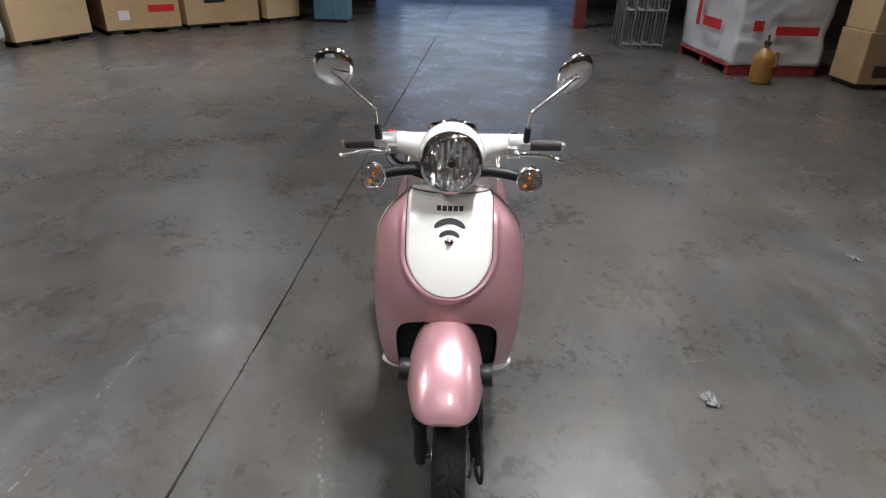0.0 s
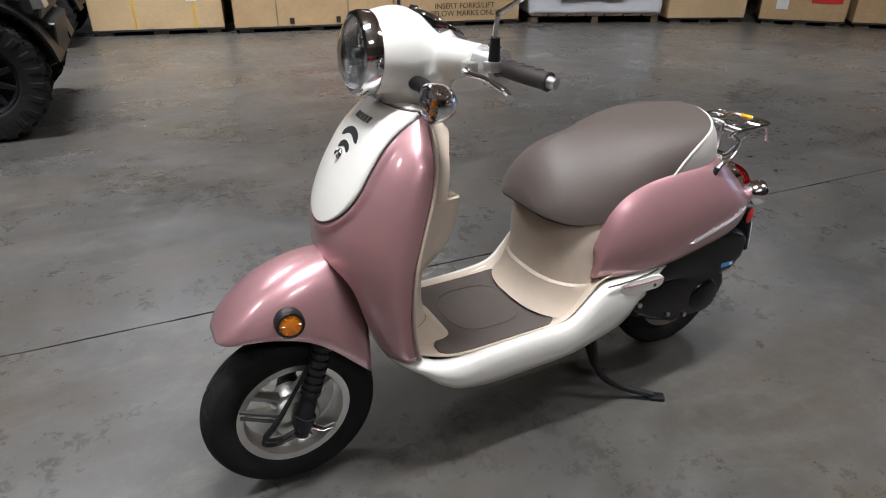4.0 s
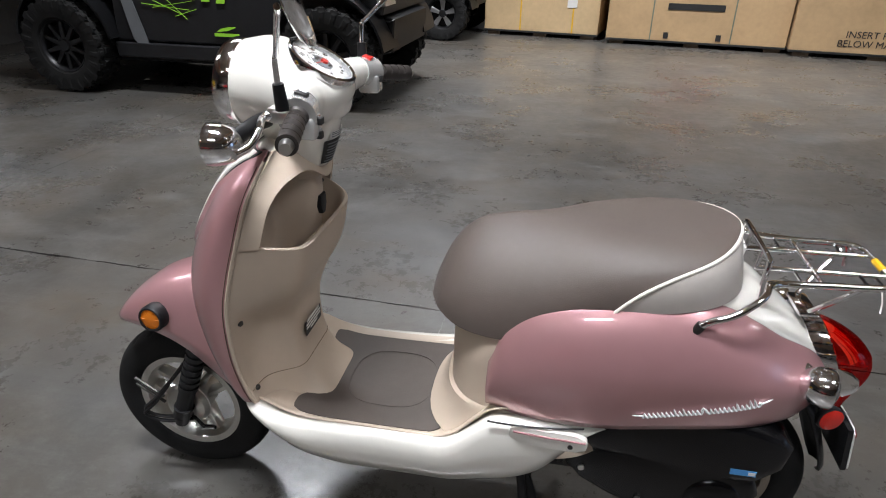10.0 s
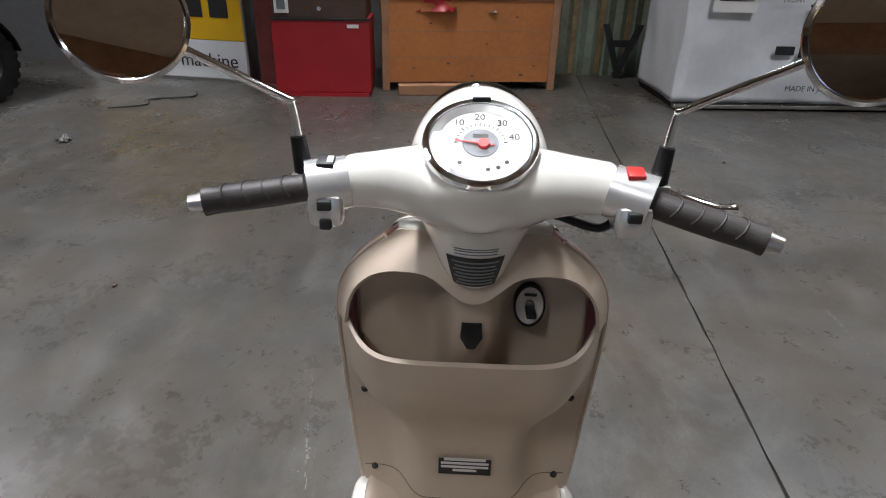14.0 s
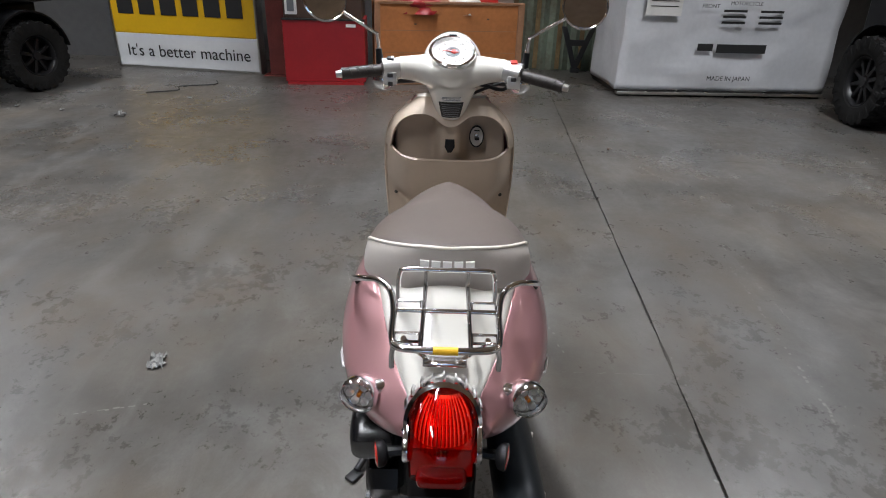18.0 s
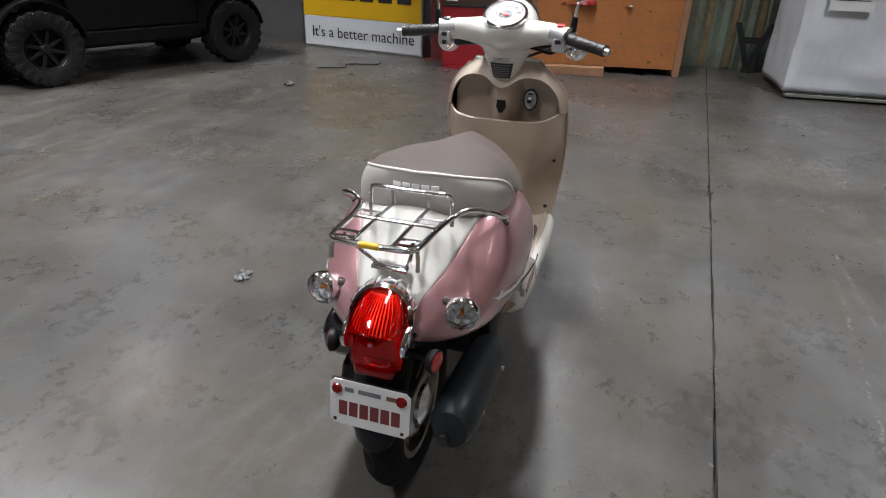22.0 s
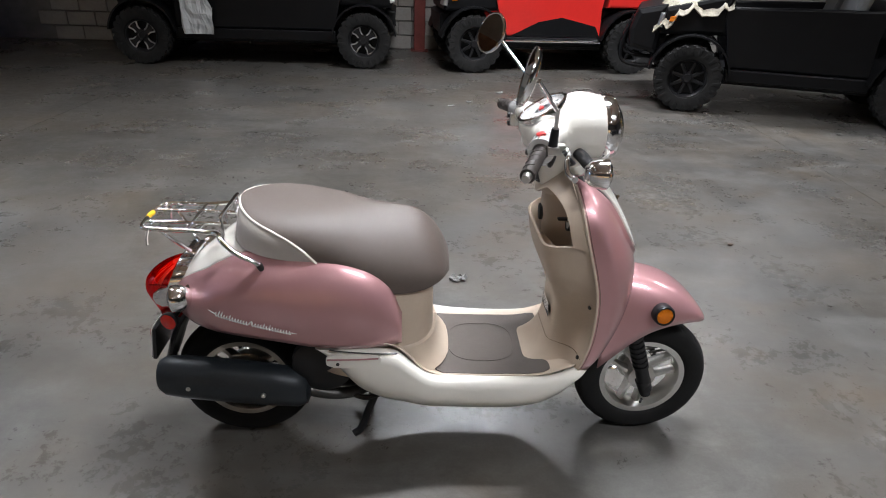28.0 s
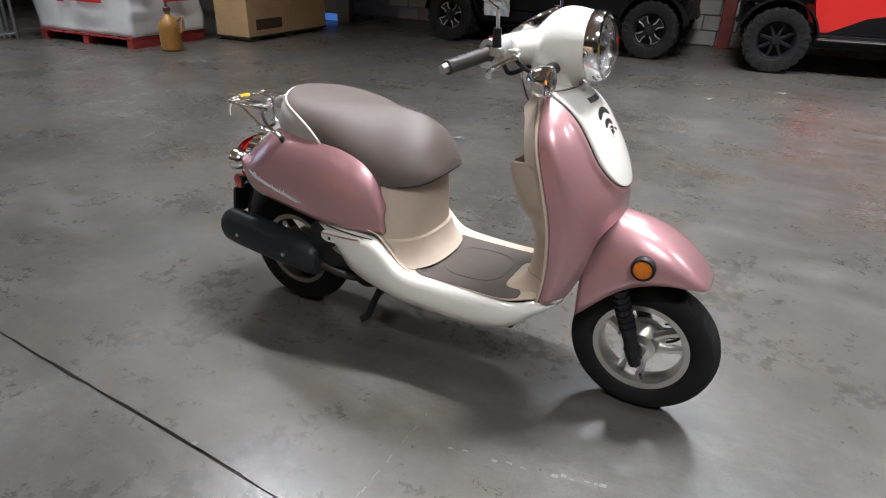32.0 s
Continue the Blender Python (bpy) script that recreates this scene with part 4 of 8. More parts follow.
# outline tables of the leg shield, by height
NOSE = [(0.33, 0.405), (0.36, 0.432), (0.40, 0.456), (0.45, 0.478), (0.50, 0.495), (0.55, 0.505), (0.60, 0.508), (0.65, 0.503), (0.70, 0.486), (0.75, 0.462), (0.80, 0.432), (0.845, 0.402), (0.875, 0.374), (0.90, 0.335)]
EDGE = [(0.33, 0.340), (0.361, 0.352), (0.40, 0.362), (0.465, 0.371), (0.53, 0.372), (0.607, 0.366), (0.68, 0.348), (0.768, 0.322), (0.84, 0.305), (0.90, 0.290)]
HALF = [(0.33, 0.186), (0.40, 0.202), (0.50, 0.214), (0.62, 0.221), (0.70, 0.219), (0.76, 0.213), (0.80, 0.203), (0.83, 0.186), (0.855, 0.162), (0.88, 0.133), (0.90, 0.112)]
GAP = [(0.33, 0.136), (0.40, 0.142), (0.50, 0.144), (0.535, 0.140), (0.56, 0.126), (0.574, 0.104), (0.582, 0.075), (0.587, 0.04), (0.59, 0.0)]
POW = 0.98
ROLL = 0.955        # the cowl's rear edge turns in by this share


def u_distance(y, z):
    """Distance outside the U-shaped outline of the nose panel."""
    if z >= 0.77:
        return abs(y) - 0.116
    return (math.hypot(y / 0.116, (z - 0.77) / 0.102) - 1) * 0.108


def lip(y, z):
    """Height of the raised lip round the nose panel."""
    return 0.008 * math.exp(-((u_distance(y, z) - 0.012) / 0.0065) ** 2) * lerp_curve([(0.835, 1.0), (0.868, 0.0)], z)


def shield_x(y, z, lift=0.0):
    w, e, n = spline(HALF, z), spline(EDGE, z), spline(NOSE, z)
    s = min(1.0, abs(y) / w)
    ph = math.asin(min(1.0, s ** (1 / POW)))
    return e + (n - e) * math.cos(ph) ** POW + lift


def half_edge(z):
    return spline(HALF, z) * ROLL


def cowl_half(side):
    zs = steps(0.360, 0.53, 11) + steps(0.54, 0.59, 14) + steps(0.595, 0.90, 60)
    rows = []
    for z in zs:
        w, e, n = spline(HALF, z), spline(EDGE, z), spline(NOSE, z)
        g = spline(GAP, z) if z < 0.59 else 0.0
        a0 = math.asin(min(1, (g / w)) ** (1 / POW)) if g > 0 else 0.0
        row = []
        for i in range(61):
            a = a0 + (math.pi / 2 - a0) * i / 60
            y = w * math.sin(a) ** POW
            k = lerp_curve([(1.18, 0.0), (math.pi / 2, 1.0)], a)
            x = e + (n - e) * max(0, math.cos(a)) ** POW + (lip(y, z) if z > 0.62 else 0)
            row.append((x, side * y * (1 - (1 - ROLL) * k), z))
        rows.append(row)
    return rows


bm = skin(cowl_half(1))
skin(cowl_half(-1), bm=bm)
bmesh.ops.remove_doubles(bm, verts=bm.verts, dist=1e-4)
bmesh.ops.recalc_face_normals(bm, faces=bm.faces)
bmesh.ops.solidify(bm, geom=bm.faces[:], thickness=0.006)
front_cowl = sp("front_cowl", bm, "pink", None, "glossy rose-pink front leg shield", smooth="all")
for side in (1, -1):
    pts = [(spline(EDGE, z) - 0.003, side * half_edge(z), z) for z in steps(0.362, 0.882, 30)]
    sp("edge_trim", tube(pts, 0.0042, 8), "beige", front_cowl, "beige edge trim")
    pts = [(spline(EDGE, z) + 0.005, side * (half_edge(z) + 0.0012), z) for z in steps(0.364, 0.875, 28)]
    sp("trim_seam", tube(pts, 0.0007, 6), "palletw", front_cowl)
# dark liner behind the front cowl, above the wheel
rows = []
for x, z, w in ((0.372, 0.33, 0.12), (0.378, 0.45, 0.15), (0.384, 0.60, 0.15), (0.41, 0.66, 0.12), (0.46, 0.655, 0.09), (0.485, 0.62, 0.08)):
    rows.append([(x, y, z) for y in steps(-w, w, 7)])
sp("wheel_liner", shell(rows, 0.004), "black")
rows = [[(0.376, y, z) for y in steps(-spline(HALF, z) + 0.03, spline(HALF, z) - 0.03, 5)] for z in steps(0.34, 0.6, 6)]
sp("inner_liner", shell(rows, 0.004), "black")

# the ivory panel on the nose: a raised plate in the shape of a U
def panel_rows(lift, shrink, n=25):
    rows = []
    a, d = 0.116 - shrink, 0.102 - shrink
    for q in steps(0.03, 1.0, 16):
        z = 0.77 - d * math.cos(q * math.pi / 2)
        w = a * math.sin(q * math.pi / 2)
        rows.append([(shield_x(y, z, lift), y, z) for y in steps(-w, w, n)])
    for z in steps(0.78, 0.8985, 13):
        w = min(a, half_edge(z) + 0.0015 - shrink)
        rows.append([(shield_x(y, z, lift), y, z) for y in steps(-w, w, n)])
    return rows


sp("panel_seam", shell(panel_rows(0.002, -0.003), 0.002), "ink", front_cowl)
nose_panel = sp("nose_panel", shell(panel_rows(0.009, 0.0), 0.010), "ivory", front_cowl, "ivory nose panel", smooth="all")


def on_nose(y, z, lift):
    return Vector((shield_x(y, z, lift), y, z))


def arc_slot(zc, r, half, thick):
    """A curved black slot on the nose panel."""
    rows = []
    for a in steps(-half, half, 15):
        row = []
        for k in (-0.5, -0.2, 0.2, 0.5):
            end = math.sqrt(max(0.05, 1 - (abs(a) / half) ** 6))
            rr = r + thick * k * end
            row.append(on_nose(rr * math.sin(a), zc + rr * math.cos(a), 0.0105))
        rows.append(row)
    return shell(rows, 0.003)


sp("vent_slot", arc_slot(0.785, 0.062, 0.72, 0.013), "ink", nose_panel)
sp("vent_slot", arc_slot(0.785, 0.037, 0.80, 0.011), "ink", nose_panel)
kn = Matrix.Translation(on_nose(0, 0.800, 0.008)) @ Vector((1, 0, 0.55)).to_track_quat("Z", "Y").to_matrix().to_4x4()
sp("knob", lathe([(0, 0), (0.012, 0), (0.012, 0.003), (0.009, 0.006), (0.005, 0.007), (0.005, 0.012), (0, 0.013)], 20, kn), "chrome", nose_panel)
for i in range(5):
    y = -0.030 + 0.015 * i
    rows = [[on_nose(y - 0.0055, z, 0.0105), on_nose(y + 0.0055, z, 0.0105)] for z in (0.868, 0.873, 0.878)]
    sp("logo_bar", shell(rows, 0.0015), "ink", nose_panel)

# beige inner shield with its open pocket
CENT = [(0.315, 0.196), (0.33, 0.228), (0.35, 0.252), (0.38, 0.274), (0.42, 0.285), (0.47, 0.290), (0.52, 0.288), (0.57, 0.272), (0.61, 0.250), (0.65, 0.236), (0.69, 0.228), (0.72, 0.224), (0.78, 0.218), (0.83, 0.226), (0.865, 0.250), (0.895, 0.278)]


BULGE = [(0.315, 0.66), (0.34, 0.60), (0.38, 0.56), (0.44, 0.53), (0.49, 0.53), (0.53, 0.58), (0.56, 0.68), (0.59, 0.79), (0.63, 0.88), (0.68, 0.93), (0.738, 0.96), (0.765, 0.945), (0.80, 0.89), (0.84, 0.84), (0.90, 0.82)]


def inner_x(s, z):
    e, c = spline(EDGE, z) - 0.006, spline(CENT, z)
    wide = spline(BULGE, z)
    t = 1 / (1 + (abs(s) / wide) ** 9)
    t = t * (1 - min(1.0, abs(s)) ** 10)
    step = 0.010 * lerp_curve([(0.97, 0.0), (0.90, 1.0)], abs(s)) if abs(s) < 0.97 else 0.0
    return e - max(step, (e - c) * t)


def inner_p(s, z):
    return (inner_x(s, z), s * (half_edge(z) - 0.004), z)


COLS = steps(-1, -0.8, 16)[:-1] + steps(-0.8, 0.8, 43) + steps(0.8, 1, 16)[1:]
SL = 0.92


def lip_z(s):
    return 0.710 + 0.026 * (s / SL) ** 4 if abs(s) < SL else 0.736


def top_z(s):
    a = abs(s) / SL
    if a >= 1:
        return 0.736
    arch = 0.736 + 0.116 * max(0, 1 - a ** 9) ** 0.5
    return arch - 0.034 * math.exp(-(s / 0.27) ** 2)


low = [[inner_p(s, 0.318 + (lip_z(s) - 0.318) * v) for s in COLS] for v in steps(0, 1, 34)]
inner = sp("inner_shield", shell(low, 0.005), "beige", None, "beige plastic inner leg shield with pocket", smooth=True)
up = [[inner_p(s, top_z(s) + (0.897 - top_z(s)) * v) for s in COLS] for v in steps(0, 1, 12)]
seam = [Vector(inner_p(s, 0.392 - 0.004 * s * s)) + Vector((-0.0008, 0, 0)) for s in steps(-0.97, 0.97, 61)]
sp("shield_seam", tube(seam, 0.0006, 6), "palletw", inner)
sp("upper_frame", shell(up, 0.005), "beige", inner, smooth=True)
cap = []
for s in steps(-1, 1, 41):
    a, b = Vector(inner_p(s, 0.897)), Vector((shield_x(s * half_edge(0.90), 0.90), s * half_edge(0.90), 0.90))
    cap.append([a.lerp(b, f) + Vector((0, 0, 0.006 * math.sin(math.pi * f))) for f in steps(0, 1, 7)])
sp("shield_cap", shell(cap, 0.003), "ivory", inner, "ivory top cover of the leg shield", smooth="all")
PC2 = [s for s in COLS if abs(s) <= SL + 0.03]
pocket = [
    [inner_p(s, lip_z(s)) for s in PC2],
    [(inner_x(s, lip_z(s)) + 0.006, s * (half_edge(0.73) - 0.006), lip_z(s) + 0.004) for s in PC2],
    [(inner_x(s, lip_z(s)) + 0.012, s * (half_edge(0.73) - 0.008), lip_z(s) - 0.002) for s in PC2],
    [(inner_x(s, 0.66) + 0.016, s * (half_edge(0.70) - 0.02), 0.63) for s in PC2],
    [(max(inner_x(s, 0.66) + 0.018, 0.316), s * (half_edge(0.70) - 0.022), 0.628) for s in PC2],
    [(max(inner_x(s, 0.70) + 0.018, 0.318 - 0.070 * math.exp(-(s / 0.23) ** 4)), s * (half_edge(0.70) - 0.02), 0.70) for s in PC2],
    [(max(inner_x(s, 0.78) + 0.012, 0.316 - 0.078 * math.exp(-(s / 0.25) ** 4)), s * (half_edge(0.78) - 0.016), 0.78) for s in PC2],
    [(max(inner_x(s, 0.84) + 0.008, 0.304 - 0.072 * math.exp(-(s / 0.27) ** 4)), s * (half_edge(0.84) - 0.012), 0.84) for s in PC2],
    [(max(inner_x(s, 0.87) + 0.006, 0.292), s * (half_edge(0.87) - 0.01), 0.872) for s in PC2],
]
sp("pocket_liner", skin(pocket), "beige", inner, smooth=True)
# bag hook, ignition lock with key, labels and screws
sp("bag_hook", prism([(-0.014, 0.02), (0.014, 0.02), (0.016, -0.004), (0.006, -0.022), (-0.006, -0.022), (-0.016, -0.004)], 0.014,
                     Matrix(((0, 0, -1, 0.246), (-1, 0, 0, 0.0), (0, 1, 0, 0.757), (0, 0, 0, 1))), 0.004), "black", inner)
LM = Matrix(((0, 0.10, -1, 0.316), (-1, 0, 0, -0.085), (0, 1, 0.10, 0.771), (0, 0, 0, 1))) @ Matrix.Diagonal((0.85, 1.25, 1, 1))
lock = sp("ignition_lock", lathe([(0, 0), (0.027, 0), (0.028, 0.018), (0.0268, 0.021), (0.0245, 0.021), (0.0238, 0.018), (0, 0.018)], 32, LM), "black", inner, "oval black-rimmed ignition lock")
sp("lock_plate", lathe([(0, 0.0188), (0.0236, 0.0188), (0.0236, 0.016), (0, 0.016)], 28, LM), "paperw", lock)
sp("lock_barrel", lathe([(0, 0.026), (0.008, 0.026), (0.0095, 0.024), (0.0095, 0.018), (0, 0.018)], 20, LM), "polished", lock)
sp("key", box(0.266, 0.292, -0.093, -0.078, 0.768, 0.775, 0.003), "black", lock)
for dz in (-0.021, 0.021):
    sp("lock_mark", box(0.2955, 0.2972, -0.094, -0.076, 0.771 + dz - 0.002, 0.771 + dz + 0.002), "ink", lock)
for side in (1, -1):
    for z, s in ((0.556, 0.87), (0.385, 0.88)):
        x, y, zz = inner_p(side * s, z)
        sp("screw", lathe([(0, 0.003), (0.004, 0.003), (0.0065, 0.0), (0.0065, -0.003), (0, -0.003)], 10, Matrix.Translation((x - 0.002, y, zz)) @ Vector((-1, side * 0.3, 0)).to_track_quat("Z", "Y").to_matrix().to_4x4()), "metalblk", inner)
    sp("bolt_hole", lathe([(0, 0.001), (0.006, 0.001), (0.008, 0.003), (0.009, -0.003), (0, -0.003)], 12, Matrix.Translation(inner_p(side * 0.56, 0.868)) @ Vector((-0.8, 0, 0.6)).to_track_quat("Z", "Y").to_matrix().to_4x4()), "ink", inner)
lab = sp("warning_label", box(-0.044, 0.044, -0.017, 0.017, 0, 0.0012), "ink", inner, "black and silver printed label")
lab.matrix_basis = Matrix(((0, 0, -1, 0.2835), (-1, 0, 0, 0.0), (0, 1, 0, 0.462), (0, 0, 0, 1)))
for z, w in ((0.010, 0.07), (0.002, 0.08), (-0.006, 0.08)):
    sp("label_print", box(0.282, 0.2834, -w / 2, w / 2, 0.468 + z - 0.0025, 0.468 + z + 0.0025), "paperw", inner)
sp("label_print", box(0.2818, 0.2832, -0.02, 0.02, 0.452, 0.457), "paperw", inner)

# floorboard: ivory hull, beige tray, brown mat
SILL_T = [(-0.37, 0.436), (-0.30, 0.434), (-0.20, 0.430), (-0.15, 0.420), (-0.115, 0.385), (-0.07, 0.346), (-0.02, 0.334), (0.10, 0.328), (0.20, 0.326), (0.27, 0.330), (0.31, 0.342), (0.345, 0.358), (0.40, 0.362)]
SILL_B = [(-0.37, 0.425), (-0.34, 0.395), (-0.30, 0.345), (-0.25, 0.282), (-0.18, 0.246), (-0.08, 0.222), (0.05, 0.208), (0.167, 0.208), (0.25, 0.230), (0.31, 0.272), (0.345, 0.308), (0.40, 0.335)]
SILL_Y = [(-0.37, 0.196), (-0.30, 0.212), (-0.20, 0.222), (-0.10, 0.216), (0.0, 0.206), (0.10, 0.202), (0.20, 0.203), (0.28, 0.206), (0.345, 0.201), (0.375, 0.178), (0.40, 0.135)]
rows = []
for x in steps(-0.37, 0.345, 44) + steps(0.355, 0.40, 8):
    t, b, w = spline(SILL_T, x), spline(SILL_B, x), spline(SILL_Y, x)
    h = t - b
    half = [(w - 0.040, t - 0.004), (w - 0.026, t + 0.001), (w - 0.013, t - 0.001), (w - 0.004, t - 0.010), (w, t - min(0.03, 0.3 * h)), (w, t - 0.42 * h), (w - 0.002, t - 0.55 * h), (w - 0.014, t - 0.82 * h), (w - 0.045, b + 0.003), (w * 0.5, b)]
    rows.append([(x, y, z) for y, z in half] + [(x, -y, z) for y, z in reversed(half)])
hull = sp("ivory_sill", skin(rows, cap=True), "ivory", None, "ivory floorboard side sill", smooth="all")
TRAY_Z = [(-0.20, 0.44), (-0.15, 0.425), (-0.115, 0.388), (-0.08, 0.348), (-0.04, 0.327), (0.0, 0.322), (0.20, 0.320), (0.25, 0.325), (0.29, 0.336), (0.32, 0.348), (0.36, 0.358)]
rows = []
for x in steps(-0.20, 0.350, 44):
    w = spline(SILL_Y, x) - 0.030
    z = spline(TRAY_Z, x)
    rows.append([(x, y, z + 0.012 * max(0, (abs(y) / w - 0.86) / 0.14) ** 2) for y in steps(-w, w, 25)])
tray = sp("floor_tray", shell(rows, 0.004), "beige", None, "beige floor tray", smooth="all")


def mat_edge(y):
    a = abs(y) / 0.157
    return -0.004 - 0.042 * lerp_curve([(0.3, 0), (0.85, 1)], a), 0.222 + 0.060 * lerp_curve([(0.25, 0), (0.8, 1)], a)


rows = []
for y in steps(-0.157, 0.157, 41):
    a, b = mat_edge(y)
    cut = max(0.0, (abs(y) - 0.145) / 0.012)
    a, b = a + 0.02 * cut ** 2, b - 0.02 * cut ** 2
    rows.append([(x, y, spline(TRAY_Z, x) + 0.0035) for x in steps(a, b, 22)])
floor_mat = sp("floor_mat", shell(rows, 0.003), "mat", tray, "dark brown ribbed rubber floor mat")
for k, r in enumerate((0.104,)):
    pts = [(0.095 + r * 0.95 * math.copysign(abs(math.cos(a)) ** 0.7, math.cos(a)), r * 0.95 * math.copysign(abs(math.sin(a)) ** 0.7, math.sin(a)), 0.3255) for a in steps(0, 2 * math.pi, 49)[:-1]]
    sp("mat_rib", tube(pts, 0.0009, 6, closed=True), "mat", floor_mat)

# seat column
rows = []
for z, grow in ((0.335, 0.050), (0.35, 0.036), (0.375, 0.022), (0.40, 0.012), (0.412, 0.010), (0.418, 0.002), (0.44, 0.0), (0.50, 0.0), (0.56, -0.003), (0.585, -0.012), (0.60, -0.026), (0.625, -0.05)):
    row = []
    for a in steps(0, 2 * math.pi, 49)[:-1]:
        c, s = math.cos(a), math.sin(a)
        row.append((-0.205 + (0.152 + grow) * math.copysign(abs(c) ** 0.75, c), (0.168 + grow * 0.6) * math.copysign(abs(s) ** 0.75, s), z))
    rows.append(row)
column = sp("seat_column", skin(rows, closed=True), "beige", None, "beige plastic seat column", smooth=True)
sp("seat_latch", box(-0.075, -0.045, -0.035, 0.035, 0.585, 0.612, 0.004), "ink", column)

# rose side panels and the ivory tail cover
R_TOP = [(-0.775, 0.532), (-0.74, 0.568), (-0.704, 0.594), (-0.658, 0.620), (-0.61, 0.652), (-0.555, 0.684), (-0.515, 0.697), (-0.47, 0.700), (-0.38, 0.691), (-0.30, 0.680), (-0.24, 0.661), (-0.20, 0.640), (-0.17, 0.612), (-0.155, 0.580), (-0.143, 0.535)]
R_LOW = [(-0.775, 0.502), (-0.755, 0.491), (-0.73, 0.484), (-0.70, 0.480), (-0.645, 0.476), (-0.564, 0.471), (-0.486, 0.463), (-0.434, 0.455), (-0.38, 0.446), (-0.28, 0.437), (-0.20, 0.436), (-0.14, 0.438)]
R_Y = [(-0.775, 0.078), (-0.76, 0.094), (-0.73, 0.128), (-0.69, 0.164), (-0.63, 0.196), (-0.56, 0.214), (-0.47, 0.223), (-0.38, 0.225), (-0.28, 0.220), (-0.20, 0.208), (-0.14, 0.188)]
R_IN = [(-0.775, 0.050), (-0.74, 0.066), (-0.704, 0.085), (-0.658, 0.104), (-0.61, 0.119), (-0.555, 0.134), (-0.515, 0.144), (-0.46, 0.155), (-0.38, 0.162), (-0.30, 0.160), (-0.20, 0.150), (-0.14, 0.140)]


def sec(v, x):
    """Half width at v down the panel: a full round shoulder, then a slight tuck to the lower edge."""
    w, a = spline(R_Y, x), min(spline(R_IN, x), spline(R_Y, x) * 0.86)
    full = 0.56
    if v < full:
        return a + (w - a) * math.sin(math.pi / 2 * v / full) ** spline([(-0.76, 0.80), (-0.66, 0.76), (-0.50, 0.68), (-0.30, 0.62), (-0.14, 0.62)], x)
    return w * (1 - 0.075 * ((v - full) / (1 - full)) ** 2)


def flank(side):
    rows = []
    for x in steps(-0.775, -0.14, 64):
        t, b, w = spline(R_TOP, x), spline(R_LOW, x), spline(R_Y, x)
        rows.append([(x, side * sec(v ** 1.7, x), t + (b - t) * v ** 1.7) for v in steps(0, 1, 30)])
    rows.append([(x + 0.0, y - side * 0.02, z) for x, y, z in rows[-1]])
    return rows


def flank_at(x, v, side, lift=0.0):
    t, b, w = spline(R_TOP, x), spline(R_LOW, x), spline(R_Y, x)
    return Vector((x, side * (sec(v, x) + lift), t + (b - t) * v))


def emblem(side, parent):
    """A chrome badge like a line of handwriting: joined slanting loops with a few tall strokes."""
    def at(f, dz):
        x, z = -0.630 + 0.215 * f + 0.45 * dz, 0.545 - 0.050 * f + dz
        t, b = spline(R_TOP, x), spline(R_LOW, x)
        return flank_at(x, (t - z) / (t - b), side, 0.003)
    line = []
    for i in range(27 * 8):
        f = 0.06 + 0.90 * i / (27 * 8)
        k = i // 8
        tall = {1: 0.0125, 2: 0.0125, 5: 0.011, 12: -0.009, 17: 0.011, 19: 0.011}.get(k, 0.0052)
        w = math.sin(2 * math.pi * i / 8)
        dz = tall * w if (w > 0) == (tall > 0) else 0.0045 * w
        line.append(at(f + 0.006 * math.cos(2 * math.pi * i / 8), dz))
    badge = sp("badge", tube(line, 0.0021, 6), "badge", parent, "chrome script badge")
    sp("badge_tail", tube([at(-0.03, 0.004), at(0.02, 0.002), at(0.07, 0.0)], [0.0006, 0.0016, 0.0018], 6), "badge", badge)
    sp("badge_tail", tube([at(0.95, 0.0), at(0.99, 0.001), at(1.03, 0.002)], [0.0018, 0.0016, 0.0006], 6), "badge", badge)


for side in (1, -1):
    p = sp("side_panel", shell(flank(side), 0.005), "pink", None, "glossy rose-pink rear side panel", smooth="all")
    emblem(side, p)
C_RISE = [(-0.752, 0.012), (-0.735, 0.019), (-0.70, 0.029), (-0.66, 0.040), (-0.61, 0.048), (-0.56, 0.046), (-0.535, 0.040)]
rows = []
for x in steps(-0.752, -0.535, 22):
    w, z = sec(0.0, x) + 0.001, spline(R_TOP, x)
    rows.append([(x, y, z - 0.001 + spline(C_RISE, x) * (1 - (abs(y) / w) ** 2.0)) for y in steps(-w, w, 25)])
sp("tail_cover", shell(rows, 0.006), "ivory", None, "ivory tail cover", smooth="all")
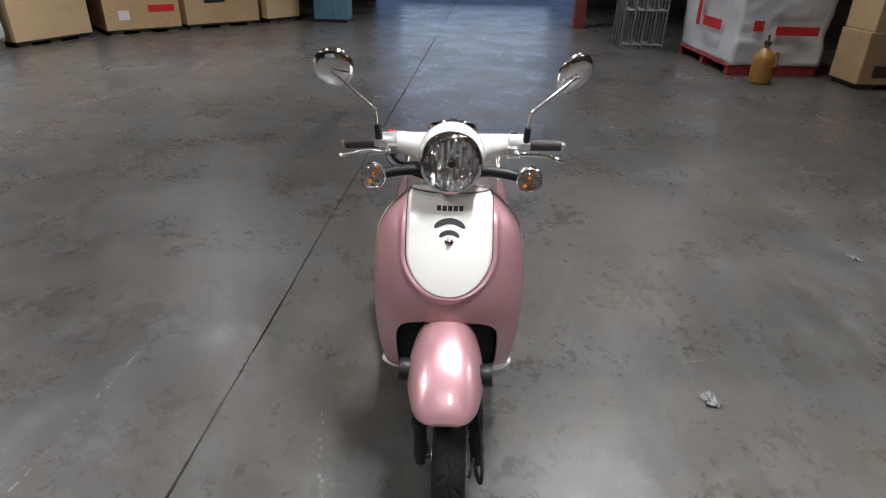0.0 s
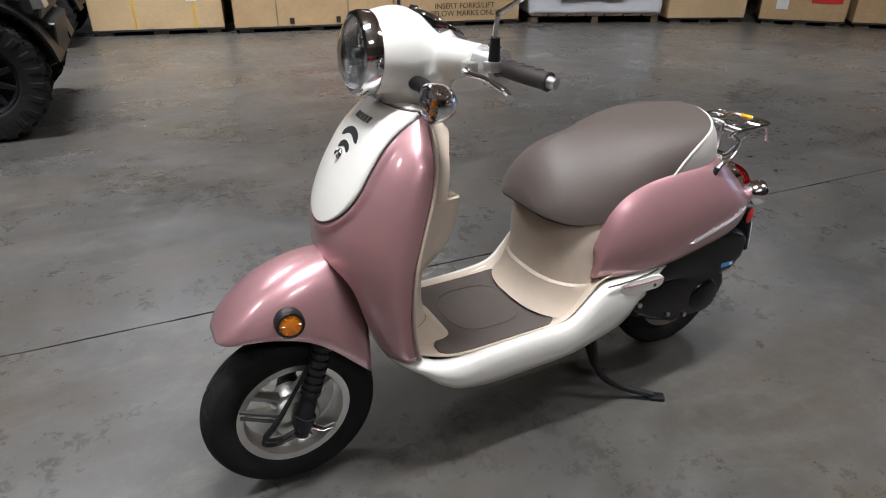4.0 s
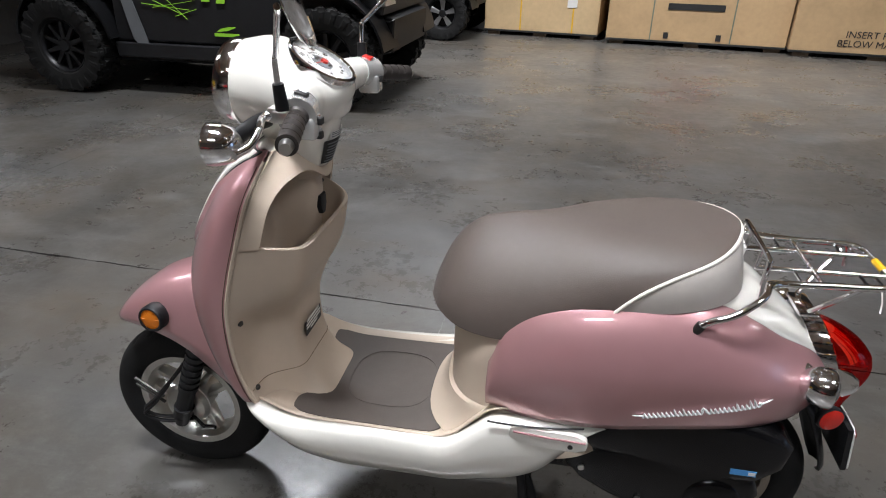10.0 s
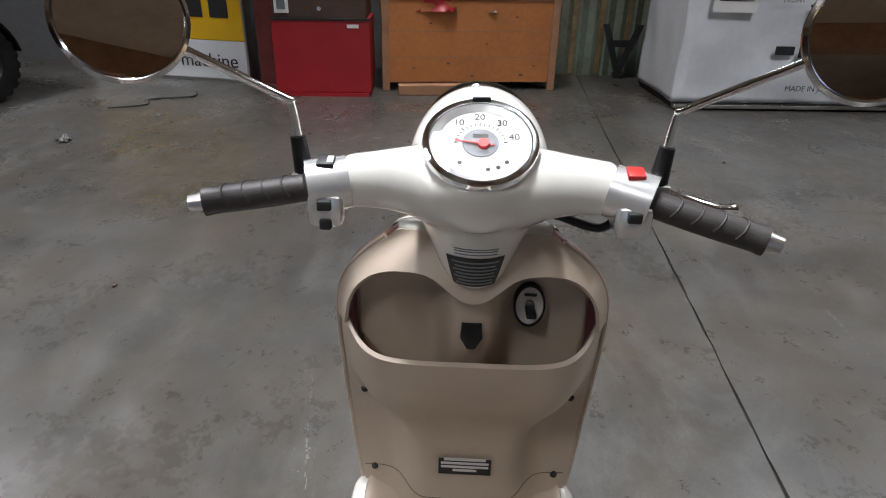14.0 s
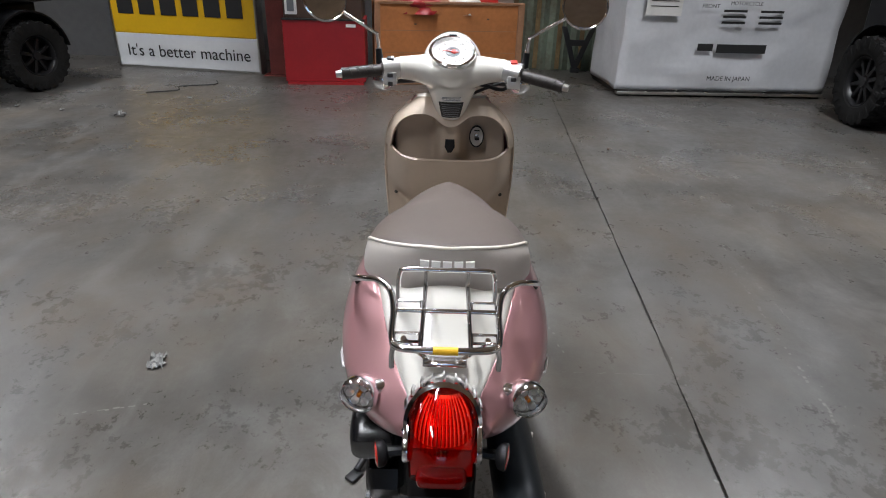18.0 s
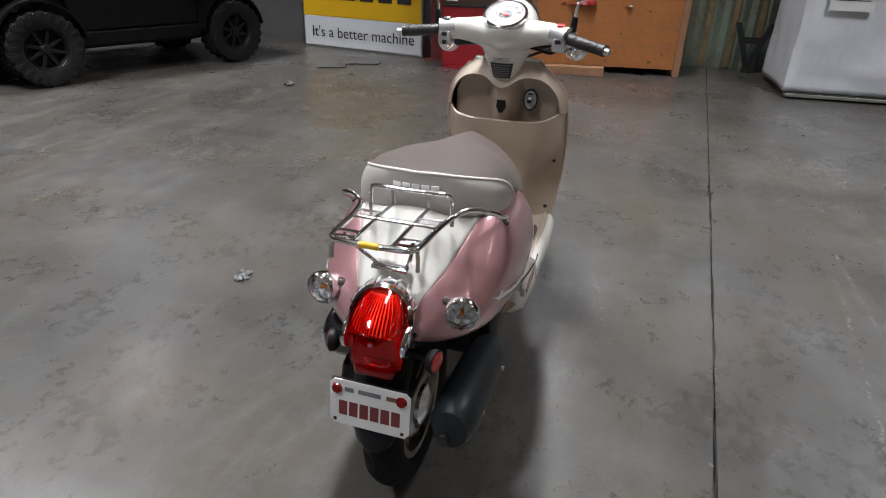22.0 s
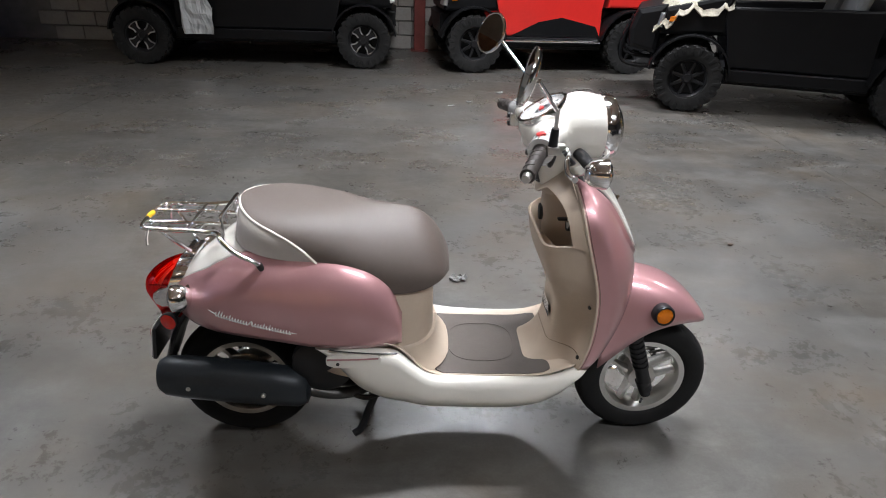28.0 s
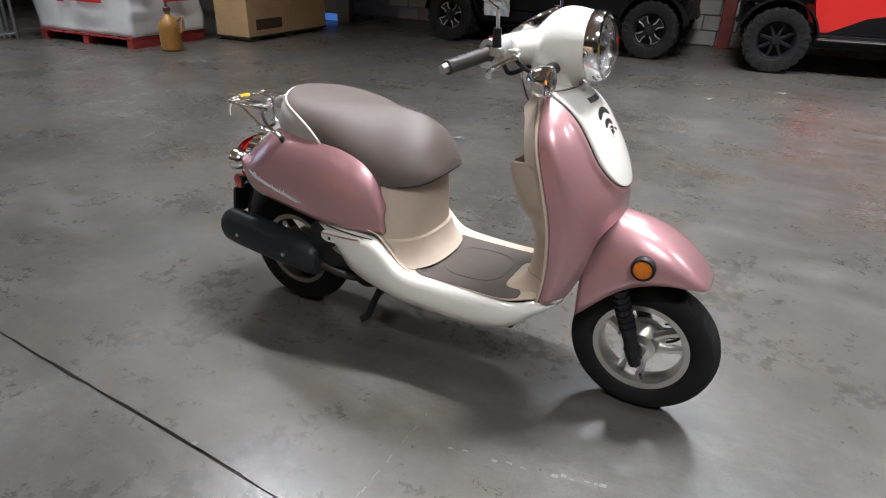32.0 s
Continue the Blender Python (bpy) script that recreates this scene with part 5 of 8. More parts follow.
# small rose-lined ivory flap under each panel
for side in (1, -1):
    out = [(-0.266 + 0.074 * math.copysign(abs(math.cos(a)) ** 0.45, math.cos(a)), 0.409 + 0.020 * math.copysign(abs(math.sin(a)) ** 0.6, math.sin(a)) + 0.05 * 0.074 * math.cos(a)) for a in steps(0, 2 * math.pi, 25)[:-1]]
    mtx = Matrix(((1, 0, 0, 0), (0, 0, side, side * 0.210), (0, 1, 0, 0), (0, 0, 0, 1)))
    flap = sp("access_flap", prism(out, 0.012, mtx, 0.004), "ivory", hull)
    sp("pinstripe", tube([(-0.335, side * 0.2235, 0.414), (-0.26, side * 0.2235, 0.416), (-0.20, side * 0.2235, 0.420)], 0.0022, 6), "pink", flap)
    sp("flap_screw", rod((-0.308, side * 0.22, 0.4), (-0.308, side * 0.2235, 0.4), 0.005, seg=10), "metalblk", flap)
    pts = [(x, side * (spline(SILL_Y, x) + 0.0), 0.434) for x in steps(-0.33, -0.15, 10)]
    sp("panel_line", tube(pts, 0.002, 6), "ink", hull)

# seat
S_TOP = [(-0.572, 0.796), (-0.55, 0.796), (-0.50, 0.794), (-0.45, 0.791), (-0.40, 0.788), (-0.34, 0.784), (-0.28, 0.779), (-0.22, 0.775), (-0.16, 0.771), (-0.12, 0.764), (-0.09, 0.750), (-0.06, 0.722), (-0.035, 0.684), (-0.022, 0.655), (-0.013, 0.632)]
S_BOT = [(-0.572, 0.702), (-0.55, 0.700), (-0.45, 0.687), (-0.36, 0.672), (-0.30, 0.648), (-0.25, 0.623), (-0.21, 0.601), (-0.17, 0.585), (-0.12, 0.583), (-0.07, 0.588), (-0.03, 0.600), (-0.013, 0.608)]
S_Y = [(-0.44, 0.178), (-0.42, 0.178), (-0.34, 0.176), (-0.25, 0.172), (-0.17, 0.166), (-0.10, 0.152), (-0.06, 0.132), (-0.03, 0.104), (-0.013, 0.070)]
PIPE = [(-0.572, 0.789), (-0.55, 0.782), (-0.50, 0.767), (-0.47, 0.757), (-0.44, 0.744), (-0.41, 0.726), (-0.38, 0.702), (-0.352, 0.672)]


def seat_half(x):
    """Half width of the seat; its back end is round in plan."""
    if x > -0.44:
        return spline(S_Y, x)
    return 0.178 * max(0.0, 1 - (min(0.9993, (-0.44 - x) / 0.132)) ** 2.3) ** (1 / 2.3)


def seat_pt(x, a):
    """a runs from 0 at one lower edge over the top to pi."""
    t, b, w = spline(S_TOP, x), spline(S_BOT, x), seat_half(x)
    k = min(1.0, max(0.0, (x + 0.42) / 0.30))
    ridge = math.exp(-((x + 0.175) / 0.105) ** 4)
    ey = 0.54 + 0.61 * k + 0.46 * ridge
    ez = 0.74 + 0.28 * k - 0.14 * ridge
    c, s = math.cos(a), math.sin(a)
    y = w * math.copysign(abs(c) ** ey, c)
    dip = -0.003 * (1 - abs(c)) * (1 - k)
    up = max(0, s) ** ez
    back = min(1.0, max(0.0, (-0.46 - x) / 0.11))
    return Vector((x - 0.016 * (1 - up) * back * back * (3 - 2 * back), y, b + (t - b) * up + dip))


def pipe_angle(x):
    if x > -0.352:
        return 0.0
    z = min(spline(PIPE, x), spline(S_TOP, x) - 0.008)
    lo, hi = 0.0, math.pi / 2
    for _ in range(30):
        mid = (lo + hi) / 2
        if seat_pt(x, mid).z < z:
            lo = mid
        else:
            hi = mid
    return lo


SX = [-0.44 - 0.132 * math.sin(q) for q in steps(math.pi / 2, 0, 26)][:-1] + steps(-0.44, -0.36, 8)[:-1] + [-0.354] + steps(-0.35, -0.08, 20) + steps(-0.07, -0.013, 12)
rows = []
for x in SX:
    p = pipe_angle(x)
    rows.append([seat_pt(x, p + (math.pi - 2 * p) * i / 32) for i in range(33)])
bm = skin(rows)
end = [bm.verts.new(seat_pt(-0.013, math.pi * i / 32)) for i in range(33)]
bm.faces.new(end)
back = [bm.verts.new(p) for p in rows[0]]
bm.faces.new(back)
bmesh.ops.remove_doubles(bm, verts=bm.verts, dist=1e-5)
seat = sp("seat", bm, "brown", None, "dark brown vinyl seat with cream piping", smooth="all")
BAND = [v for v in SX if v <= -0.353]
rows = [[seat_pt(x, pipe_angle(x) * v) for v in steps(0, 1, 10)] for x in reversed(BAND)]
rows += [[seat_pt(x, math.pi - pipe_angle(x) * v) for v in steps(0, 1, 10)] for x in BAND]
sp("seat_band", skin(rows), "greyvinyl", seat, "pale grey vinyl band round the seat back", smooth="all")
line = [seat_pt(x, pipe_angle(x)) for x in reversed(BAND)] + [seat_pt(x, math.pi - pipe_angle(x)) for x in BAND]
sp("piping", tube(line, 0.0035, 8), "piping", seat, "cream piping")
for i in range(5):
    y = -0.044 + 0.022 * i
    sp("logo_bar", moved(box(-0.0015, 0.002, -0.0085, 0.0085, -0.010, 0.010), Matrix.Translation((-0.5795 + 1.6 * y * y, y, 0.753)) @ Matrix.Rotation(-0.17, 4, "Y") @ Matrix.Rotation(-3.2 * y, 4, "Z")), "white", seat)
# black strip under the seat's lower edge, its shade line put into colour
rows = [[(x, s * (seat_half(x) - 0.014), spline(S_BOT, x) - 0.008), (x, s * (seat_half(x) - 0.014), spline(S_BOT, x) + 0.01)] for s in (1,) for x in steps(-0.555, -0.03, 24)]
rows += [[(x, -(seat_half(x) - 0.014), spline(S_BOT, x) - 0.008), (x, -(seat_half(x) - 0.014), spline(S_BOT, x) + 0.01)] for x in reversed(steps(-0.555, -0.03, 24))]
sp("seat_shade_strip", skin(rows), "ink", seat)

# front fender, fork and reflectors
F_TOP = [(0.435, 0.582), (0.469, 0.591), (0.5176, 0.592), (0.5662, 0.584), (0.6051, 0.572), (0.644, 0.554), (0.6829, 0.528), (0.712, 0.502), (0.7363, 0.474), (0.748, 0.456), (0.7538, 0.446)]
F_LOW = [(0.435, 0.3), (0.469, 0.336), (0.5176, 0.388), (0.5565, 0.42), (0.5954, 0.44), (0.644, 0.453), (0.6926, 0.455), (0.7315, 0.45), (0.7538, 0.4445)]
F_Y = [(0.435, 0.1), (0.4982, 0.104), (0.5565, 0.105), (0.6148, 0.102), (0.6634, 0.095), (0.7023, 0.085), (0.7266, 0.074), (0.7431, 0.058), (0.7538, 0.034)]
rows = []
for x in steps(0.435, 0.69, 22) + steps(0.698, 0.7538, 14):
    t, b, w = spline(F_TOP, x), spline(F_LOW, x), spline(F_Y, x)
    rows.append([(x, w * math.copysign(abs(math.cos(a)) ** 0.75, math.cos(a)), b + (t - b) * max(0, math.sin(a)) ** 0.75) for a in steps(0, math.pi, 33)])
fender = sp("front_fender", shell(rows, 0.005), "pink", None, "glossy rose-pink front fender", smooth="all")
for side in (1, -1):
    r = sp("side_reflector", lathe([(0, 0), (0.029, 0), (0.031, 0.004), (0.031, 0.028), (0.028, 0.034), (0.024, 0.034), (0.024, 0.030), (0, 0.030)], 28,
                                   Matrix.Translation((0.601 + 0.008 * side, side * 0.090, 0.492)) @ Vector((0.05, side, 0.1)).to_track_quat("Z", "Y").to_matrix().to_4x4()), "black", fender, "black-rimmed amber reflector")
    lens = lathe([(0, 0.034), (0.012, 0.0335), (0.0235, 0.031), (0.0235, 0.029), (0, 0.029)], 24, Matrix.Translation((0.601 + 0.008 * side, side * 0.090, 0.492)) @ Vector((0.05, side, 0.1)).to_track_quat("Z", "Y").to_matrix().to_4x4())
    al = sp("amber_lens", lens, "amber", r, "amber reflector lens")
    am = Matrix.Translation((0.601 + 0.008 * side, side * 0.090, 0.492)) @ Vector((0.05, side, 0.1)).to_track_quat("Z", "Y").to_matrix().to_4x4()
    for k in range(3):
        d = Vector((math.cos(k * math.pi / 3), math.sin(k * math.pi / 3), 0)) * 0.0225
        sp("lens_rib", rod(am @ (d + Vector((0, 0, 0.0322))), am @ (-d + Vector((0, 0, 0.0322))), 0.0016, seg=6), "amber", al)
    top, bot = Vector((0.525, side * 0.079, 0.44)), Vector((0.609, side * 0.079 + FY, 0.20))
    leg = sp("fork_leg", rod(top, bot, 0.017, 0.021, 16), "black", None, "black front fork leg")
    for i in range(7):
        c = top.lerp(bot, 0.18 + 0.075 * i)
        d = (bot - top).normalized() * 0.006
        sp("gaiter_rib", rod(c - d, c + d, 0.0235, 0.0235, 14), "black", leg)
    sp("fork_foot", rod(bot - Vector((0.012, 0, -0.03)), bot + Vector((0.004, 0, -0.022)), 0.024, 0.016, 14), "black", leg)
sp("front_axle", rod((FX, FY - 0.095, WR), (FX, FY + 0.095, WR), 0.011, seg=12), "metalblk")
sp("brake_drum", lathe([(0, 0.036), (0.055, 0.036), (0.058, 0.042), (0.05, 0.055), (0.03, 0.06), (0, 0.06)], 28, Matrix.Translation((FX, FY, WR)) @ TURN_Y), "alu")
for k, (dz, dx) in enumerate(((0.0, 0.0), (0.014, -0.004))):
    sp("brake_cable", tube(smooth_line([(0.50, 0.06, 0.45), (0.575 + dx, 0.086, 0.36), (0.66 + dx, 0.105, 0.245 + dz), (0.70 + dx, 0.106, 0.20 + dz), (0.66, 0.096, 0.175 + dz), (0.585, 0.085, 0.185 + dz)], 6), 0.0045, 8), "black")
sp("brake_arm", tube([(0.60, 0.07, 0.185), (0.56, 0.085, 0.165), (0.53, 0.086, 0.168)], 0.006, 8), "chrome")
for z in (0.205, 0.222):
    sp("brake_rod", rod((0.655, 0.084, z + 0.02), (0.735, 0.07, z + 0.052), 0.004, seg=8), "metalblk")

# headlamp shell, neck and bar cover in ivory
HEAD = [  # x, centre z, half width, half height up, half height down
    (0.168, 0.968, 0.030, 0.020, 0.022), (0.19, 0.978, 0.068, 0.034, 0.042), (0.21, 0.984, 0.081, 0.046, 0.052),
    (0.235, 0.988, 0.088, 0.060, 0.062), (0.27, 0.990, 0.091, 0.084, 0.076), (0.29, 0.992, 0.091, 0.092, 0.080), (0.32, 0.994, 0.089, 0.092, 0.080), (0.355, 0.996, 0.084, 0.084, 0.080), (0.372, 0.996, 0.081, 0.081, 0.079)]
rows = []
for x, zc, w, u, d in [[spline([(r[0], r[k]) for r in HEAD], x) if k else x for k in range(5)] for x in steps(0.168, 0.372, 24)]:
    rows.append([(x, w * math.cos(a), zc + (u if math.sin(a) > 0 else d) * math.sin(a)) for a in steps(0, 2 * math.pi, 41)[:-1]])
shape = skin(rows, closed=True, cap=True)
rows = []
for z, xc, rx, ry in ((0.840, 0.278, 0.058, 0.036), (0.846, 0.276, 0.062, 0.042), (0.87, 0.272, 0.068, 0.052), (0.90, 0.268, 0.074, 0.062), (0.93, 0.268, 0.081, 0.076), (0.945, 0.264, 0.084, 0.084), (0.960, 0.258, 0.086, 0.094), (0.98, 0.246, 0.088, 0.096), (0.996, 0.242, 0.088, 0.087), (1.006, 0.242, 0.085, 0.084)):
    rows.append([(xc + rx * math.cos(a), ry * math.sin(a), z) for a in steps(0, 2 * math.pi, 37)[:-1]])
skin(rows, closed=True, cap=True, bm=shape)
for side in (1, -1):
    rows = []
    for y, xc, zc, rx, rz in ((0.0, 0.235, 0.98, 0.066, 0.060), (0.05, 0.232, 0.982, 0.060, 0.052), (0.085, 0.224, 0.989, 0.045, 0.042), (0.115, 0.214, 0.993, 0.037, 0.036), (0.15, 0.202, 0.995, 0.0325, 0.032), (0.160, 0.199, 0.995, 0.0315, 0.031)):
        rows.append([(xc + rx * math.cos(a), side * y, zc + rz * math.sin(a)) for a in steps(0, 2 * math.pi, 29)[:-1]])
    skin(rows, closed=True, cap=True, bm=shape)
head = sp("handlebar_cover", shape, "ivory", None, "ivory headlamp and handlebar cover", smooth="all")
blend = head.modifiers.new("blend", "REMESH")
blend.mode, blend.voxel_size, blend.use_smooth_shade = "VOXEL", 0.0035, True
soften = head.modifiers.new("soften", "SMOOTH")
soften.factor, soften.iterations = 0.5, 26
neck = head
sp("neck_collar", lathe([(0, 0.820), (0.044, 0.820), (0.047, 0.828), (0.047, 0.838), (0, 0.838)], 30, Matrix.Translation((0.284, 0, 0)) @ Matrix.Diagonal((1.2, 1, 1, 1))), "beige", head)
sp("top_notch", box(0.262, 0.269, -0.011, 0.011, 1.080, 1.0835), "ink", head)
for side in (1, -1):
    sp("neck_screw", rod((0.262, side * 0.054, 0.862), (0.260, side * 0.0585, 0.862), 0.005, seg=10), "ink", head)

LAMP_M = Matrix.Translation((0.369, 0, 0.997)) @ Vector((1, 0, 0.10)).to_track_quat("Z", "Y").to_matrix().to_4x4() @ Matrix.Diagonal((0.90, 0.90, 1, 1))
headlamp = sp("headlamp", lathe([(0.074, 0.0), (0.090, -0.004), (0.0925, 0.004), (0.091, 0.022), (0.087, 0.031), (0.080, 0.034), (0.0775, 0.030), (0.074, 0.0)], 48, LAMP_M), "chrome", None, "round headlamp with chrome rim")
bowl = [[LAMP_M @ Vector((r * math.cos(2 * math.pi * j / 36), r * math.sin(2 * math.pi * j / 36), h)) for j in range(36)] for r, h in ((0.0785, 0.029), (0.075, 0.018), (0.067, 0.010), (0.053, 0.005), (0.034, 0.002), (0.010, 0.001))]
reflector = sp("reflector", skin(bowl, closed=True), "lampmirror", headlamp, "faceted bright reflector", smooth="all")
rng = random.Random(11)
for col in range(-6, 7):
    for row in range(-4, 5):
        u, v = col * 0.0118, row * 0.0172
        r = math.hypot(u, v)
        if r > 0.070 or r < 0.017:
            continue
        h = 0.004 + 0.020 * (r / 0.075) ** 2.4
        tile = box(-0.0054, 0.0054, -0.0080, 0.0080, -0.0008, 0.0008)
        tilt = pose(0, 0, 0, rng.uniform(-16, 16) + v * 260, rng.uniform(-14, 14) - u * 260, 0)
        sp("mirror_tile", moved(tile, LAMP_M @ Matrix.Translation((v, u, h + 0.003)) @ tilt), "lampmirror", reflector, smooth=False)
sp("bulb_shield", lathe([(0, 0.030), (0.009, 0.029), (0.0125, 0.024), (0.0135, 0.002), (0, 0.002)], 24, LAMP_M), "metalblk", headlamp)
lens = sp("headlamp_lens", lathe([(0.0, 0.058), (0.025, 0.0555), (0.05, 0.049), (0.068, 0.040), (0.080, 0.028), (0.0785, 0.026), (0.066, 0.0375), (0.05, 0.0465), (0.025, 0.053), (0, 0.0555)], 48, LAMP_M), glass, headlamp, "clear domed lens")
lens.visible_shadow = False

# speedometer
dn = Vector((-0.52, 0, 0.86)).normalized()
dx_, dy_ = Vector((0, -1, 0)), dn.cross(Vector((0, -1, 0))).normalized()
DASH = Matrix((dx_, dy_, dn)).transposed().to_4x4()
DASH.translation = (0.214, 0, 1.041)
DASH = DASH @ Matrix.Diagonal((0.9, 0.9, 0.9, 1))
speedo = sp("speedometer", lathe([(0.066, -0.03), (0.070, -0.02), (0.0770, -0.002), (0.0755, 0.006), (0.0715, 0.0085), (0.068, 0.0075), (0.0665, 0.003), (0.066, -0.03)], 48, DASH), "chrome", None, "round speedometer with chrome ring and pale dial")
sp("dial_bezel", lathe([(0.0665, 0.0055), (0.0560, 0.0008), (0.0560, 0.0002), (0.0668, 0.0002)], 48, DASH), "satin", speedo, "brushed metal ring inside the glass")
sp("dial_centre", lathe([(0, 0.0014), (0.0235, 0.0014), (0.0240, 0.0002), (0, 0.0002)], 36, DASH), "utvgrey", speedo, "grey disc under the needle")
sp("dial", lathe([(0, 0.0), (0.0668, 0.0), (0.0668, -0.004), (0, -0.004)], 40, DASH), "dial", speedo)
sp("dial_ring", lathe([(0.0270, 0.0008), (0.0285, 0.0008), (0.0285, 0.0002), (0.0270, 0.0002)], 40, DASH), "white", speedo)


def on_dial(u, v, h, m=None):
    return DASH @ Matrix.Translation((u, v, h))


for body, ang in (("0", 168), ("10", 130), ("20", 92), ("30", 52), ("40", 15)):
    a = radians(ang)
    sp("numeral", moved(text_mesh(body, 0.0145, 0.0003), on_dial(0.0455 * math.cos(a), 0.0455 * math.sin(a), 0.0008)), "ink", speedo, smooth=False)
for i in range(17):
    a = radians(180 - i * 11)
    d = Vector((math.cos(a), math.sin(a), 0))
    sp("tick", rod(DASH @ (d * 0.0300 + Vector((0, 0, 0.0008))), DASH @ (d * (0.0335 if i % 4 else 0.0355) + Vector((0, 0, 0.0008))), 0.0006, seg=5), "ink", speedo)
sp("numeral", moved(text_mesh("mph", 0.009, 0.0003), on_dial(0.004, -0.016, 0.0018)), "ink", speedo, smooth=False)
sp("odometer", moved(box(-0.010, 0.010, 0.008, 0.015, 0, 0.0018), DASH), "ink", speedo)
sp("needle_hub", moved(lathe([(0, 0.006), (0.0075, 0.006), (0.0082, 0.001), (0, 0.001)], 16), on_dial(0.004, -0.003, 0)), "red", speedo)
sp("needle", moved(box(-0.040, 0.012, -0.0009, 0.0009, 0.003, 0.0045), on_dial(0.006, -0.004, 0) @ pose(0, 0, 0, 0, 0, -8)), "red", speedo)
for u, v in ((-0.026, -0.034), (0.010, -0.044), (0.023, -0.040), (0.034, -0.031)):
    sp("tell_tale", moved(lathe([(0, 0.001), (0.003, 0.001), (0.003, 0), (0, 0)], 10), on_dial(u, v, 0)), "ink", speedo)
gl = sp("dial_glass", lathe([(0, 0.0095), (0.035, 0.0090), (0.0672, 0.0055), (0.0672, 0.0045), (0.035, 0.0080), (0, 0.0085)], 40, DASH), glass, speedo, "clear dial glass")
gl.visible_shadow = False

# caution labels on the neck


def neck_sheet(z0, z1, half, lift):
    rows = []
    tab_r, tab_w, tab_x = [(0.846, 0.062), (0.87, 0.068), (0.90, 0.074), (0.93, 0.081), (0.955, 0.085)], [(0.846, 0.042), (0.87, 0.052), (0.90, 0.062), (0.93, 0.072), (0.955, 0.080)], [(0.846, 0.276), (0.87, 0.272), (0.90, 0.268), (0.93, 0.268), (0.955, 0.260)]
    for z in steps(z0, z1, 5):
        r, ry, xc = spline(tab_r, z) + lift, spline(tab_w, z) + lift, spline(tab_x, z)
        rows.append([(xc - r * math.cos(a), -ry * math.sin(a), z) for a in steps(-half, half, 11)])
    return shell(rows, 0.0006)


sp("caution_label", neck_sheet(0.851, 0.900, 0.62, 0.0014), "ink", neck, "black printed caution label")
sp("notice_label", neck_sheet(0.903, 0.917, 0.46, 0.0032), "paperw", neck, "white printed notice label")
for k, z in enumerate((0.855, 0.861, 0.867, 0.873, 0.879, 0.885, 0.892)):
    sp("label_print", neck_sheet(z, z + 0.0022, 0.5 - 0.05 * (k % 2), 0.0022), "utvgrey", neck)
for z in (0.9065, 0.911, 0.9145):
    sp("label_print", neck_sheet(z, z + 0.0015, 0.4, 0.0038), "utvgrey", neck)

